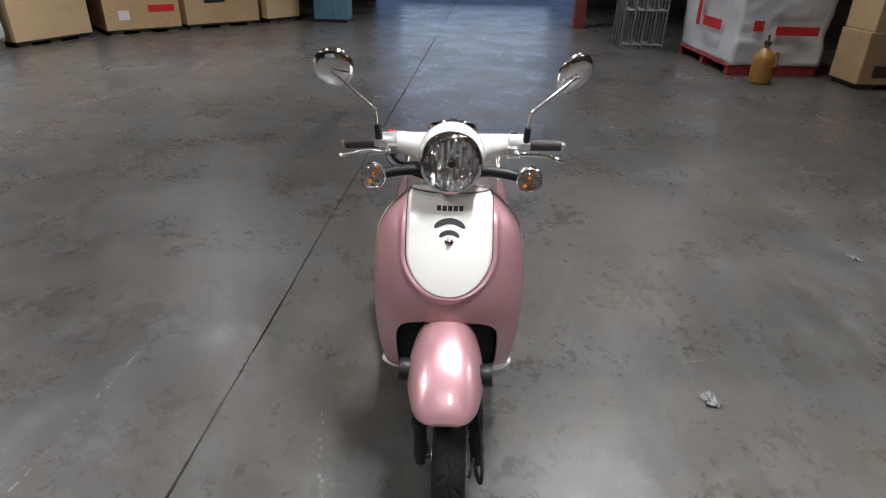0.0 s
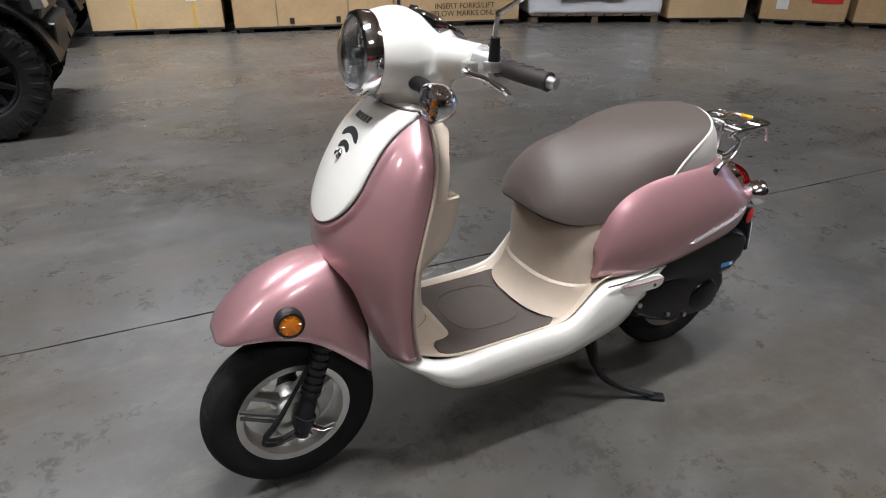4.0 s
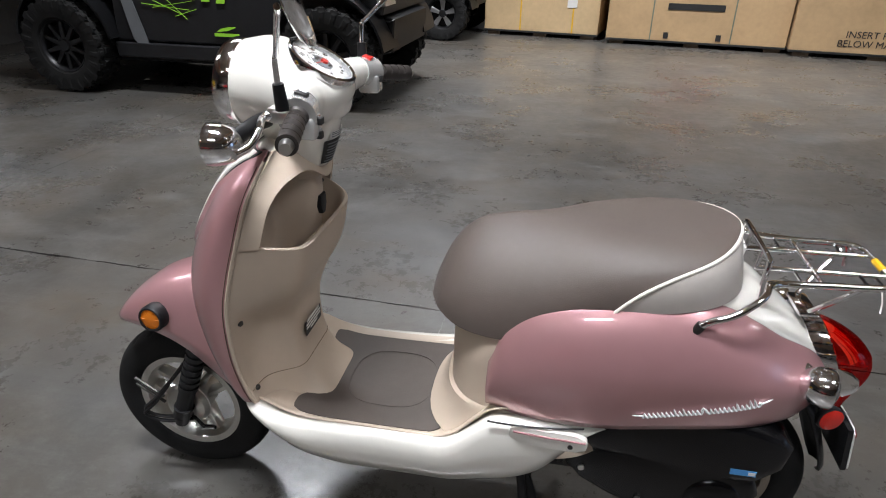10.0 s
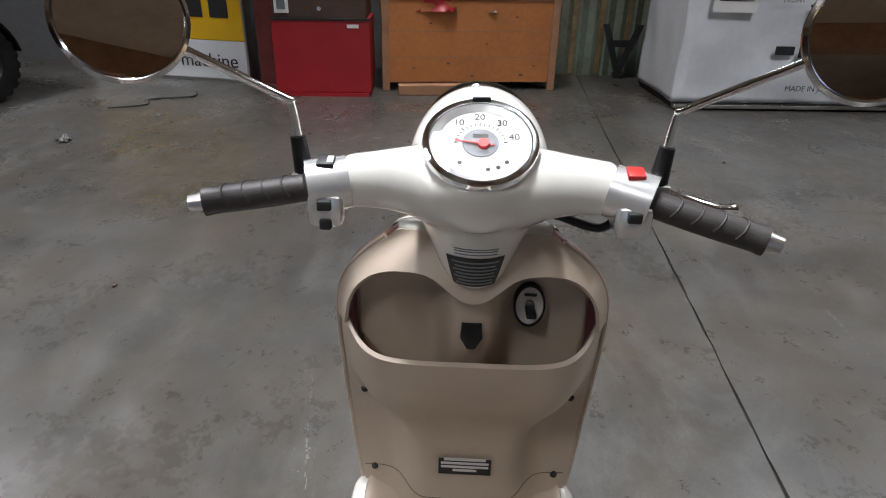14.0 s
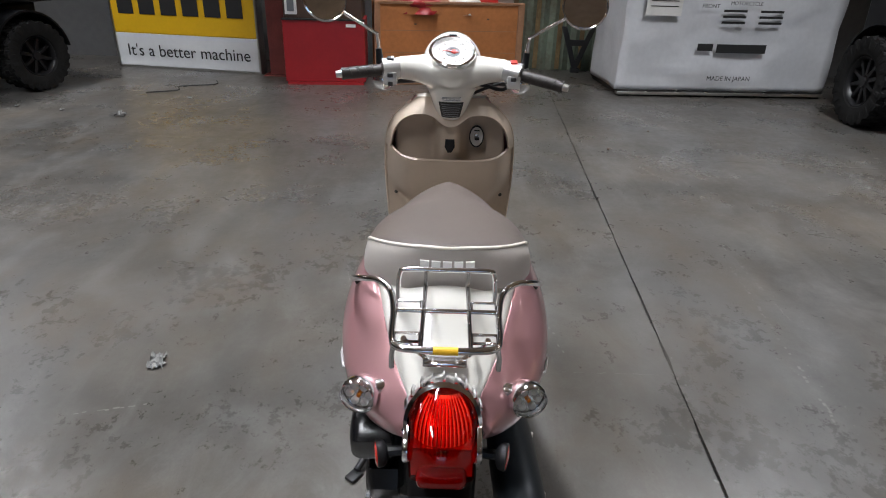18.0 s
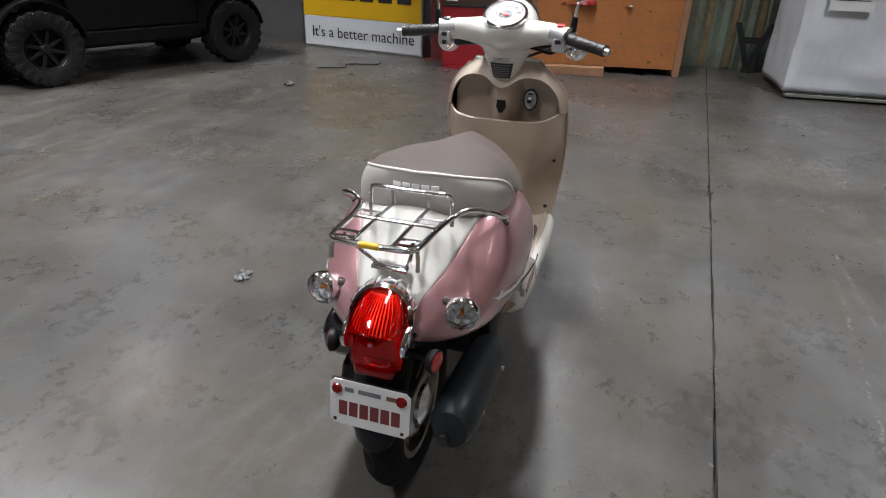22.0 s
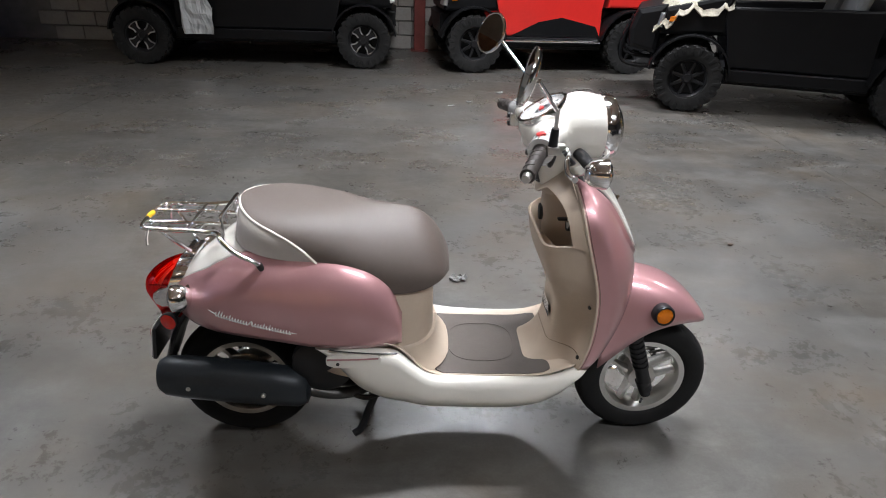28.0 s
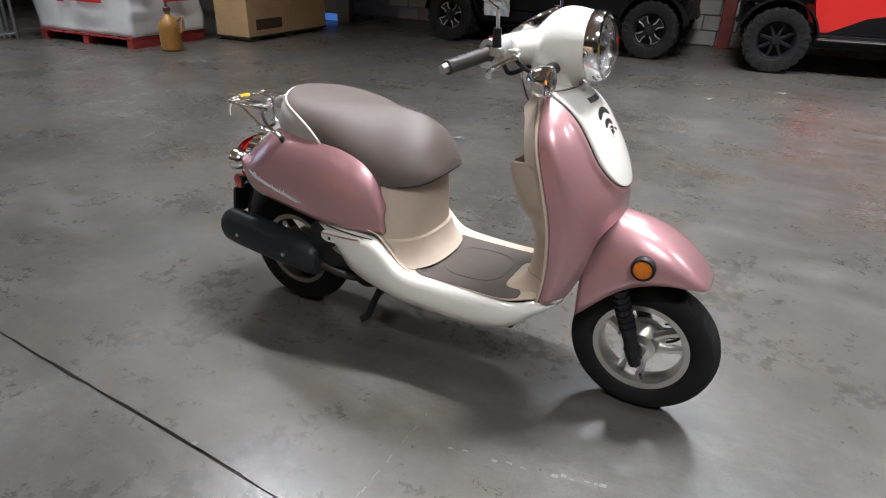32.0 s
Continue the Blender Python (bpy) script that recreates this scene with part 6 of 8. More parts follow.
# grips, switches, levers, mirrors and front turn signals
for side in (1, -1):
    a, b = Vector((0.196, side * 0.158, 0.994)), (Vector((0.153, 0.313, 0.981)) if side > 0 else Vector((0.132, -0.313, 0.966)))
    d = (b - a).normalized()
    sw = sp("switch_housing", None or rod(a - d * 0.004, a + d * 0.044, 0.0315, 0.032, 28), "housing", None, "polished aluminium switch housing")
    sp("switch_block", moved(box(-0.024, 0.022, -0.021, 0.020, -0.030, 0.010, 0.008), Matrix.Translation(a + d * 0.02 + Vector((-0.010, 0, -0.012)))), "housing", sw)
    sp("switch_pad", moved(box(-0.010, 0.010, -0.010, 0.010, -0.004, 0.005, 0.002), Matrix.Translation(a + d * 0.019 + Vector((-0.008, 0, 0.0295))) @ pose(0, 0, 0, 0, -16, 0)), "red" if side < 0 else "ink", sw)
    sp("switch_button", box(*[v for p, h in zip(a + d * 0.018 + Vector((-0.035, 0, -0.012)), (0.006, 0.008, 0.006)) for v in (p - h, p + h)], 0.002), "ink", sw)
    if side > 0:
        sp("switch_button", box(*[v for p, h in zip(a + d * 0.018 + Vector((-0.033, 0, -0.036)), (0.006, 0.007, 0.006)) for v in (p - h, p + h)], 0.002), "ink", sw)
        sp("white_mark", moved(box(-0.006, 0.006, -0.009, -0.002, 0.005, 0.0058), Matrix.Translation(a + d * 0.019 + Vector((-0.008, 0, 0.0295))) @ pose(0, 0, 0, 0, -16, 0)), "white", sw)
    g0 = a + d * 0.038
    pts, rad = [], []
    for i in range(25):
        f = i / 24
        pts.append(g0.lerp(b, f))
        rad.append(0.0185 if f < 0.04 else (0.0205 if f < 0.08 else (0.0158 + 0.0012 * math.sin(f * 3.1) if f < 0.93 else 0.0172)))
    grip = sp("grip", tube(pts, rad, 20), "grip", None, "dark brown ribbed rubber grip")
    ax1 = d.orthogonal().normalized()
    ax2 = d.cross(ax1)
    for k in range(4):
        f0 = 0.22 + 0.18 * k
        line = []
        for q in steps(-1.1, 1.1, 9):
            c = g0.lerp(b, f0 + 0.06 * math.cos(q * 1.3))
            up_ = Vector((-0.6, 0, 0.8))
            up_ = (up_ - d * up_.dot(d)).normalized()
            sd = d.cross(up_)
            line.append(c + (up_ * math.cos(q) + sd * math.sin(q)) * 0.0166)
        sp("grip_rib", tube(line, 0.0016, 6), "grip", grip)
    sp("bar_end", rod(b, b + d * 0.016, 0.0115, 0.0095, 18), "alu", grip, "bare metal bar end")
    pv = a + d * 0.012 + Vector((0.034, 0, -0.006))
    lv = sp("brake_lever", tube(smooth_line([pv, pv + Vector((0.022, side * 0.018, -0.004)), (0.234, side * 0.235, 0.978), (0.226, side * 0.285, 0.966), (0.236, side * 0.318, 0.961)], 6), [0.0085] * 6 + [0.0062] * 18 + [0.0075], 10), "chrome", None, "polished brake lever")
    sp("lever_bracket", box(pv.x - 0.016, pv.x + 0.018, min(pv.y - 0.014, pv.y + 0.014), max(pv.y - 0.014, pv.y + 0.014), pv.z - 0.014, pv.z + 0.012, 0.005), "alu", lv)
    # mirror
    base, elbow, back = Vector((0.205, side * 0.208, 1.000)), Vector((0.204, side * 0.217, 1.088)), Vector((0.136, side * 0.334, 1.166))
    mc, mn = Vector((0.112, side * 0.345, 1.180)), (Vector((-0.82, -0.47, 0.33)) if side > 0 else Vector((-1.0, 0.10, 0.26))).normalized()
    mm = Matrix.Translation(mc) @ mn.to_track_quat("Z", "Y").to_matrix().to_4x4()
    mir = sp("mirror", lathe([(0, -0.013), (0.02, -0.0125), (0.046, -0.009), (0.057, -0.003), (0.0605, 0.003), (0.0605, 0.007), (0.057, 0.009), (0.0545, 0.007), (0, 0.007)], 40, mm), "chrome", None, "round chrome rear-view mirror on a bent stem")
    sp("mirror_glass", lathe([(0, 0.0078), (0.0545, 0.0078), (0.0545, 0.006), (0, 0.006)], 40, mm), "mirror", mir)
    sp("mirror_stem", tube(smooth_line([base, base.lerp(elbow, 0.9), elbow + Vector((-0.008, side * 0.010, 0.006)), back.lerp(elbow, 0.1), back, mc - mn * 0.018], 6), 0.0048, 10), "chrome", mir)
    sp("rubber_boot", rod(base - Vector((0.002, 0, 0.0)), base.lerp(elbow, 0.52), 0.0115, 0.009, 16), "black", mir)
    sp("stem_clamp", box(0.190, 0.218, min(side * 0.19, side * 0.222), max(side * 0.19, side * 0.222), 0.984, 1.004, 0.004), "alu", mir)
    # front turn signal
    fm = Matrix.Translation((0.315, side * 0.211, 0.940)) @ Vector((1, side * 0.08, -0.02)).to_track_quat("Z", "Y").to_matrix().to_4x4()
    ts = sp("turn_signal", lathe([(0, -0.030), (0.016, -0.028), (0.028, -0.018), (0.034, -0.002), (0.0365, 0.012), (0.0365, 0.022), (0.034, 0.025), (0.032, 0.022), (0.031, 0.014), (0, 0.008)], 32, fm), "chrome", None, "chrome bullet turn signal with amber lens")
    sp("amber_bulb", lathe([(0, 0.018), (0.0045, 0.016), (0.006, 0.012), (0.006, 0.006), (0, 0.006)], 16, fm), "amber", ts)
    for k in range(6):
        q = 2 * math.pi * k / 6
        c = fm @ Vector((0.022 * math.cos(q), 0.022 * math.sin(q), 0.013))
        sp("reflector_cell", lathe([(0, 0.003), (0.006, 0.001), (0.008, -0.004), (0, -0.004)], 8, Matrix.Translation(c - Vector((0, 0, 0))) @ fm.to_3x3().to_4x4()), "amber" if k in (1, 4) else "chrome", ts)
    ln = sp("signal_lens", lathe([(0, 0.036), (0.016, 0.034), (0.027, 0.029), (0.0325, 0.022), (0.031, 0.021), (0.026, 0.0275), (0.015, 0.032), (0, 0.034)], 28, fm), glass, ts, "clear lens")
    ln.visible_shadow = False
    sp("signal_stalk", tube(smooth_line([(0.30, side * 0.075, 0.948), (0.302, side * 0.11, 0.950), (0.306, side * 0.15, 0.946), (0.312, side * 0.182, 0.942)], 5), 0.015, 12), "black", ts)
sp("brake_hose", tube(smooth_line([(0.208, -0.175, 0.962), (0.215, -0.15, 0.938), (0.235, -0.10, 0.945), (0.245, -0.05, 0.95)], 6), 0.0055, 8), "black")
sp("lever_cable", tube(smooth_line([(0.235, -0.19, 0.985), (0.262, -0.17, 0.955), (0.28, -0.12, 0.935), (0.275, -0.06, 0.91)], 6), 0.0048, 8), "black")

# tail lamp, rear signals, plate and mudguard

L_BACK = [(0.440, -0.812), (0.475, -0.800), (0.51, -0.788), (0.55, -0.775), (0.58, -0.763), (0.606, -0.752)]
L_TIP = [(0.440, -0.824), (0.458, -0.838), (0.477, -0.852), (0.495, -0.863), (0.511, -0.868), (0.535, -0.864), (0.556, -0.850), (0.574, -0.828), (0.588, -0.802), (0.598, -0.776), (0.606, -0.753)]


def tongue(lift, deep, n=33, v0=0.0, v1=1.0, u0=-1.0, u1=1.0):
    """The egg-shaped lens: round above, straight-sided below; u across, v from top to bottom."""
    rows = []
    for i in range(n):
        v = v0 + (v1 - v0) * i / (n - 1)
        z = 0.606 - 0.163 * v
        w = (0.0625 + lift) * (math.sqrt(max(0.0, 1 - (1 - min(1, v / 0.36)) ** 2.2)) if v < 0.36 else 1 - 0.16 * (v - 0.36) ** 2)
        back, tip = spline(L_BACK, z), spline(L_TIP, z)
        rows.append([(back + ((tip - back) * deep - lift) * math.sqrt(max(0.0, 1 - abs(u) ** 2.4)), w * u, z + lift * (1 - 2 * v)) for u in (u0 + (u1 - u0) * k / 32 for k in range(33))])
    return rows


tail = sp("tail_lamp", skin(tongue(0.0, 1.0, v0=0.003, v1=0.997)), "taillens", None, "deep red domed tail lamp in a chrome hood", smooth="all")
tail.visible_shadow = False
sp("lamp_bowl", skin(tongue(-0.004, 0.15)), "lampmirror", tail, "bright reflector behind the red lens", smooth="all")
sp("lamp_shelf", box(-0.842, -0.785, -0.050, 0.050, 0.536, 0.540), "redlens", tail)
sp("bulb", lathe([(0, 0.034), (0.008, 0.031), (0.011, 0.022), (0.009, 0.0), (0, 0.0)], 16, Matrix.Translation((-0.80, 0, 0.512)) @ Vector((-1, 0, 0)).to_track_quat("Z", "Y").to_matrix().to_4x4()), "silver", tail)
for k in range(15):
    u = -0.90 + 1.80 * k / 15
    rib = sp("reflector_rib", shell(tongue(-0.005, 0.80, 12, 0.05, 0.40, u, u + 0.085), 0.001), "lampwhite", tail)
    rib = sp("lens_rib", shell(tongue(0.0008, 1.0, 12, 0.06, 0.40, u, u + 0.07), 0.0008), "taillens", tail)
    rib.visible_shadow = False
hood = []
for xx, r in ((-0.716, 0.060), (-0.722, 0.068), (-0.740, 0.0715), (-0.756, 0.0705), (-0.760, 0.0640), (-0.735, 0.060)):
    arch = [(r * math.sin(b), 0.541 + r * math.cos(b)) for b in steps(-math.pi / 2, math.pi / 2, 33)]
    low = [(-r * (1 - 0.10 * (1 - k)), 0.480 + 0.060 * k) for k in steps(0, 1, 7)]
    row = low[:-1] + arch + [(-y, z) for y, z in reversed(low[:-1])]
    hood.append([(xx - 0.42 * (0.606 - z), y, z) for y, z in row])
hd = sp("chrome_hood", skin(hood), "chrome", tail, "ribbed chrome hood")
for b in steps(-1.2, 1.2, 9):
    zb = 0.541 + 0.0715 * math.cos(b)
    sp("hood_rib", tube([(x - 0.42 * (0.606 - zb), (0.0700 + dr) * math.sin(b), 0.541 + (0.0700 + dr) * math.cos(b)) for x, dr in ((-0.722, 0.0), (-0.740, 0.003), (-0.756, 0.002))], 0.003, 6), "chrome", hd)
for side in (1, -1):
    out = [(-0.758, 0.545), (-0.785, 0.541), (-0.810, 0.534), (-0.826, 0.520), (-0.830, 0.506), (-0.824, 0.489), (-0.808, 0.479), (-0.785, 0.480), (-0.765, 0.490), (-0.752, 0.510)]
    sp("hood_cheek", prism(out, 0.010, Matrix(((1, 0, 0, 0), (0, 0, side, side * 0.0605), (0, 1, 0, 0), (0, 0, 0, 1))), 0.004), "chrome", tail)
sp("lower_lens", box(-0.830, -0.760, -0.046, 0.046, 0.425, 0.462, 0.014, 3), "redlens", tail, "red lower lens over the number plate")
for side in (1, -1):
    m_ = Matrix.Translation((-0.717, side * 0.153, 0.558)) @ Vector((-1, side * 0.25, 0)).to_track_quat("Z", "Y").to_matrix().to_4x4()
    rs = sp("turn_signal", lathe([(0, -0.030), (0.014, -0.029), (0.026, -0.020), (0.034, -0.004), (0.0365, 0.010), (0.036, 0.020), (0.033, 0.024), (0.031, 0.020), (0.030, 0.012), (0, 0.006)], 32, m_), "chrome", None, "chrome bullet rear turn signal with clear lens")
    for k in range(6):
        q = 2 * math.pi * k / 6
        c = m_ @ Vector((0.019 * math.cos(q), 0.019 * math.sin(q), 0.013))
        sp("reflector_cell", lathe([(0, 0.004), (0.006, 0.002), (0.009, -0.005), (0, -0.005)], 8, Matrix.Translation(c) @ m_.to_3x3().to_4x4()), "satin", rs)
    sp("amber_bulb", lathe([(0, 0.018), (0.0035, 0.016), (0.0045, 0.006), (0, 0.006)], 12, m_), "amber", rs)
    ln = sp("signal_lens", lathe([(0, 0.034), (0.016, 0.032), (0.026, 0.027), (0.0315, 0.021), (0.030, 0.020), (0.025, 0.0255), (0.015, 0.030), (0, 0.032)], 28, m_), glass, rs, "clear lens")
    ln.visible_shadow = False
    sp("signal_stem", rod((-0.700, side * 0.100, 0.564), (-0.712, side * 0.135, 0.560), 0.014, 0.016, 14), "chrome", rs)
    rm = Matrix.Translation((-0.775, side * 0.116, 0.462)) @ Vector((-0.25, side, 0)).to_track_quat("Z", "Y").to_matrix().to_4x4()
    rf = sp("red_reflector", lathe([(0, -0.016), (0.014, -0.016), (0.023, -0.010), (0.0255, -0.004), (0.0255, 0.003), (0.023, 0.005), (0, 0.005)], 24, rm), "black", None, "round red side reflector in a black cup")
    sp("reflector_lens", lathe([(0, 0.008), (0.016, 0.0075), (0.0225, 0.0055), (0.0225, 0.003), (0, 0.003)], 24, rm), "reflexred", rf, "red reflector lens")
    sp("reflector_bracket", rod((-0.765, side * 0.03, 0.468), (-0.772, side * 0.108, 0.463), 0.010, seg=8), "black", rf)
mud = []
for x, z, w in ((-0.71, 0.535, 0.058), (-0.755, 0.47, 0.062), (-0.79, 0.42, 0.066), (-0.822, 0.35, 0.062), (-0.842, 0.295, 0.054), (-0.852, 0.262, 0.040), (-0.855, 0.248, 0.022)):
    mud.append([(x + 0.020 * (abs(y) / w) ** 2, y, z) for y in steps(-w, w, 13)])
mg = sp("mudguard", shell(mud, 0.006), "black", None, "black plastic rear mudguard", smooth="all")
rows = []
for a in steps(0.2, 1.7, 16):
    rows.append([(-AX + 0.222 * math.cos(a), y, WR + 0.225 * math.sin(a) + 0.004 * (1 - (y / 0.06) ** 2)) for y in steps(-0.06, 0.06, 7)])
sp("inner_fender", shell(rows, 0.004), "black", None, "black inner rear fender", smooth="all")
sp("under_tail", box(-0.74, -0.40, -0.075, 0.075, 0.45, 0.53, 0.02), "black")
pn = Vector((-1, 0, 0.12)).normalized()
PX = Matrix((Vector((0, -1, 0)), pn.cross(Vector((0, -1, 0))), pn)).transposed().to_4x4()
PX.translation = (-0.846, 0, 0.366)
plate = sp("number_plate", prism([(0.089 * sx - 0.010 * sx * (k in (0,)), 0.053 * sy - 0.010 * sy * (k in (1,))) for sx, sy, k in ((1, -1, 1), (1, 1, 1), (1, 1, 0), (-1, 1, 0), (-1, 1, 1), (-1, -1, 1), (-1, -1, 0), (1, -1, 0))], 0.003, PX, 0.001), "paperw", None, "white number plate with dark red bars", smooth=False)
for i in range(6):
    sp("plate_bar", moved(box(-0.0095, 0.0095, -0.017, 0.017, 0.003, 0.0036), PX @ Matrix.Translation((-0.0585 + 0.0234 * i, -0.012, 0))), mat("dark_red_print", (0.16, 0.03, 0.03), 0.5, 0, 0.1, 30) if i == 0 else bpy.data.materials["dark_red_print"], plate, smooth=False)
for u, w in ((-0.045, 0.02), (0.0, 0.05), (0.052, 0.03)):
    sp("plate_bar", moved(box(-w / 2, w / 2, -0.005, 0.005, 0.003, 0.0036), PX @ Matrix.Translation((u, 0.033, 0))), "utvgrey" if u < 0.05 else "palletw", plate, smooth=False)
for u in (-0.072, 0.070):
    sp("plate_reflector", moved(lathe([(0, 0.009), (0.010, 0.008), (0.012, 0.003), (0, 0.003)], 16), PX @ Matrix.Translation((u, 0.032, 0))), "redlens", plate)
for u in (-0.076, 0.074):
    sp("plate_bolt", moved(lathe([(0, 0.006), (0.004, 0.005), (0.004, 0.003), (0, 0.003)], 10), PX @ Matrix.Translation((u, -0.042, 0))), "metalblk", plate)
sp("plate_bracket", moved(box(-0.087, 0.087, -0.050, 0.051, -0.010, -0.0005), PX), "black", plate, smooth=False)

# chrome luggage rack
rack = sp("luggage_rack", tube(smooth_line([(-0.498, 0.187, 0.677), (-0.512, 0.189, 0.688), (-0.546, 0.187, 0.703), (-0.588, 0.163, 0.726), (-0.604, 0.132, 0.732), (-0.63, 0.106, 0.7255), (-0.70, 0.093, 0.724), (-0.79, 0.088, 0.726), (-0.815, 0.078, 0.726), (-0.822, 0.05, 0.726),
                                            (-0.824, 0, 0.726), (-0.822, -0.05, 0.726), (-0.815, -0.078, 0.726), (-0.79, -0.088, 0.726), (-0.70, -0.093, 0.724), (-0.63, -0.106, 0.7255), (-0.604, -0.132, 0.732), (-0.588, -0.163, 0.726), (-0.546, -0.187, 0.703), (-0.512, -0.189, 0.688), (-0.498, -0.187, 0.677)], 5), 0.0062, 10), "chrome", None, "chrome tubular rear luggage rack")
for side in (1, -1):
    sp("rail_foot", rod((-0.497, side * 0.187, 0.678), (-0.490, side * 0.184, 0.662), 0.0085, seg=12), "metalblk", rack)
    sp("rack_bar", rod((-0.604, side * 0.040, 0.722), (-0.818, side * 0.040, 0.726), 0.0045, seg=10), "chrome", rack)
    sp("bar_end_cap", rod((-0.502, side * 0.1875, 0.680), (-0.494, side * 0.1865, 0.673), 0.0074, seg=10), "chrome", rack)
    sp("rack_foot", tube([(-0.800, side * 0.084, 0.724), (-0.806, side * 0.088, 0.70), (-0.808, side * 0.088, 0.680)], 0.0045, 8), "chrome", rack)
    sp("rack_strut", tube([(-0.785, side * 0.07, 0.722), (-0.752, side * 0.055, 0.680), (-0.718, side * 0.034, 0.637)], 0.0052, 8), "chrome", rack)
    sp("rack_tab", tube([(-0.70, side * 0.046, 0.7245), (-0.668, side * 0.046, 0.7245), (-0.668, side * 0.088, 0.7245), (-0.70, side * 0.088, 0.7245)], 0.0028, 6, closed=True), "chrome", rack)
    sp("rack_tab", tube([(-0.80, side * 0.044, 0.726), (-0.775, side * 0.044, 0.726), (-0.775, side * 0.084, 0.726), (-0.80, side * 0.084, 0.726)], 0.0028, 6, closed=True), "chrome", rack)
sp("rack_hoop", tube(smooth_line([(-0.606, 0.092, 0.690), (-0.606, 0.092, 0.72), (-0.609, 0.088, 0.752), (-0.61, 0.075, 0.760), (-0.611, 0, 0.760), (-0.61, -0.075, 0.760), (-0.609, -0.088, 0.752), (-0.606, -0.092, 0.72), (-0.606, -0.092, 0.690)], 5), 0.005, 10), "chrome", rack)
for side in (1, -1):
    sp("hoop_bar", tube([(-0.611, side * 0.040, 0.760), (-0.606, side * 0.040, 0.722)], 0.0042, 8), "chrome", rack)
sp("rack_cross_bar", rod((-0.70, -0.093, 0.7245), (-0.70, 0.093, 0.7245), 0.0045, seg=10), "chrome", rack)
sp("rack_mount", box(-0.735, -0.700, -0.040, 0.040, 0.628, 0.637, 0.003), "chrome", rack)
sp("yellow_sticker", tube([(-0.8242, -0.02, 0.7262), (-0.8245, 0.0, 0.7262), (-0.8242, 0.02, 0.7262)], 0.0068, 10), "yellow", rack, "yellow warning sticker")

# engine, air box, exhaust and stands
eng = sp("engine_case", box(-0.41, -0.20, -0.10, 0.105, 0.215, 0.40, 0.03, 3), "black", None, "dark metal engine case")
cover = [(-0.300, 0.300), (-0.34, 0.252), (-0.40, 0.218), (-0.48, 0.196), (-0.56, 0.184), (-0.62, 0.190), (-0.665, 0.225), (-0.685, 0.275), (-0.67, 0.318), (-0.60, 0.338), (-0.50, 0.350), (-0.40, 0.352), (-0.325, 0.340)]
sp("belt_cover", prism(cover, 0.065, Matrix(((1, 0, 0, 0), (0, 0, 1, 0.09), (0, 1, 0, 0), (0, 0, 0, 1))), 0.016, 3), "gloss", eng, "glossy black belt cover")
abox = [(-0.33, 0.385), (-0.345, 0.418), (-0.40, 0.447), (-0.48, 0.470), (-0.56, 0.478), (-0.63, 0.470), (-0.685, 0.452), (-0.708, 0.425), (-0.70, 0.375), (-0.66, 0.335), (-0.61, 0.328), (-0.56, 0.352), (-0.48, 0.356), (-0.40, 0.352), (-0.35, 0.362)]
ab = sp("air_box", prism(abox, 0.085, Matrix(((1, 0, 0, 0), (0, 0, 1, 0.10), (0, 1, 0, 0), (0, 0, 0, 1))), 0.022, 4), "gloss", None, "black plastic air box")
sp("blue_sticker", box(-0.652, -0.606, 0.1852, 0.1862, 0.346 + 0.012, 0.371), "ringblue", ab, "small blue and white sticker", smooth=False)
sp("sticker_mark", box(-0.650, -0.638, 0.1863, 0.187, 0.361, 0.368), "white", ab, smooth=False)
sp("cover_boss", lathe([(0, 0.010), (0.046, 0.010), (0.054, 0.005), (0.058, -0.004), (0, -0.004)], 32, Matrix.Translation((-0.60, 0.152, 0.250)) @ TURN_Y), "gloss", eng)
for x, z in ((-0.46, 0.225), (-0.34, 0.290), (-0.53, 0.205), (-0.66, 0.235)):
    sp("case_bolt", rod((x, 0.150, z), (x, 0.160, z), 0.007, seg=8), "alu", eng)
for i in range(8):
    sp("cooling_fin", box(-0.335 + 0.012 * i, -0.329 + 0.012 * i, 0.06, 0.135, 0.27, 0.318), "metalblk", eng, smooth=False)
rows = []
for x, yc, zc, r in ((-0.395, -0.145, 0.262, 0.020), (-0.405, -0.150, 0.265, 0.046), (-0.43, -0.153, 0.270, 0.058), (-0.50, -0.156, 0.281, 0.063), (-0.62, -0.158, 0.296, 0.064), (-0.74, -0.160, 0.310, 0.063), (-0.785, -0.160, 0.314, 0.058), (-0.802, -0.160, 0.316, 0.046), (-0.806, -0.160, 0.316, 0.020)):
    rows.append([(x, yc + r * 0.82 * math.cos(a), zc + r * 1.0 * math.sin(a)) for a in steps(0, 2 * math.pi, 33)[:-1]])
muf = sp("exhaust", skin(rows, closed=True, cap=True), "muffler", None, "matt black exhaust silencer")
for x, z in ((-0.715, 0.307), (-0.516, 0.285)):
    sp("screw", rod((x, -0.206, z), (x, -0.2135, z), 0.0075, 0.006, 12), "alu", muf)
sp("exhaust_pipe", tube(smooth_line([(-0.42, -0.15, 0.262), (-0.34, -0.14, 0.238), (-0.27, -0.11, 0.225), (-0.20, -0.06, 0.232)], 6), 0.017, 12), "metalblk", muf)
sp("tail_pipe", rod((-0.80, -0.150, 0.296), (-0.818, -0.150, 0.294), 0.012, seg=14), "ink", muf)
sp("swing_arm", box(-0.63, -0.39, 0.055, 0.10, 0.19, 0.33, 0.02, 2), "metalblk", eng)
sp("exhaust_bracket", box(-0.44, -0.38, -0.13, -0.095, 0.275, 0.345, 0.008), "black", muf)
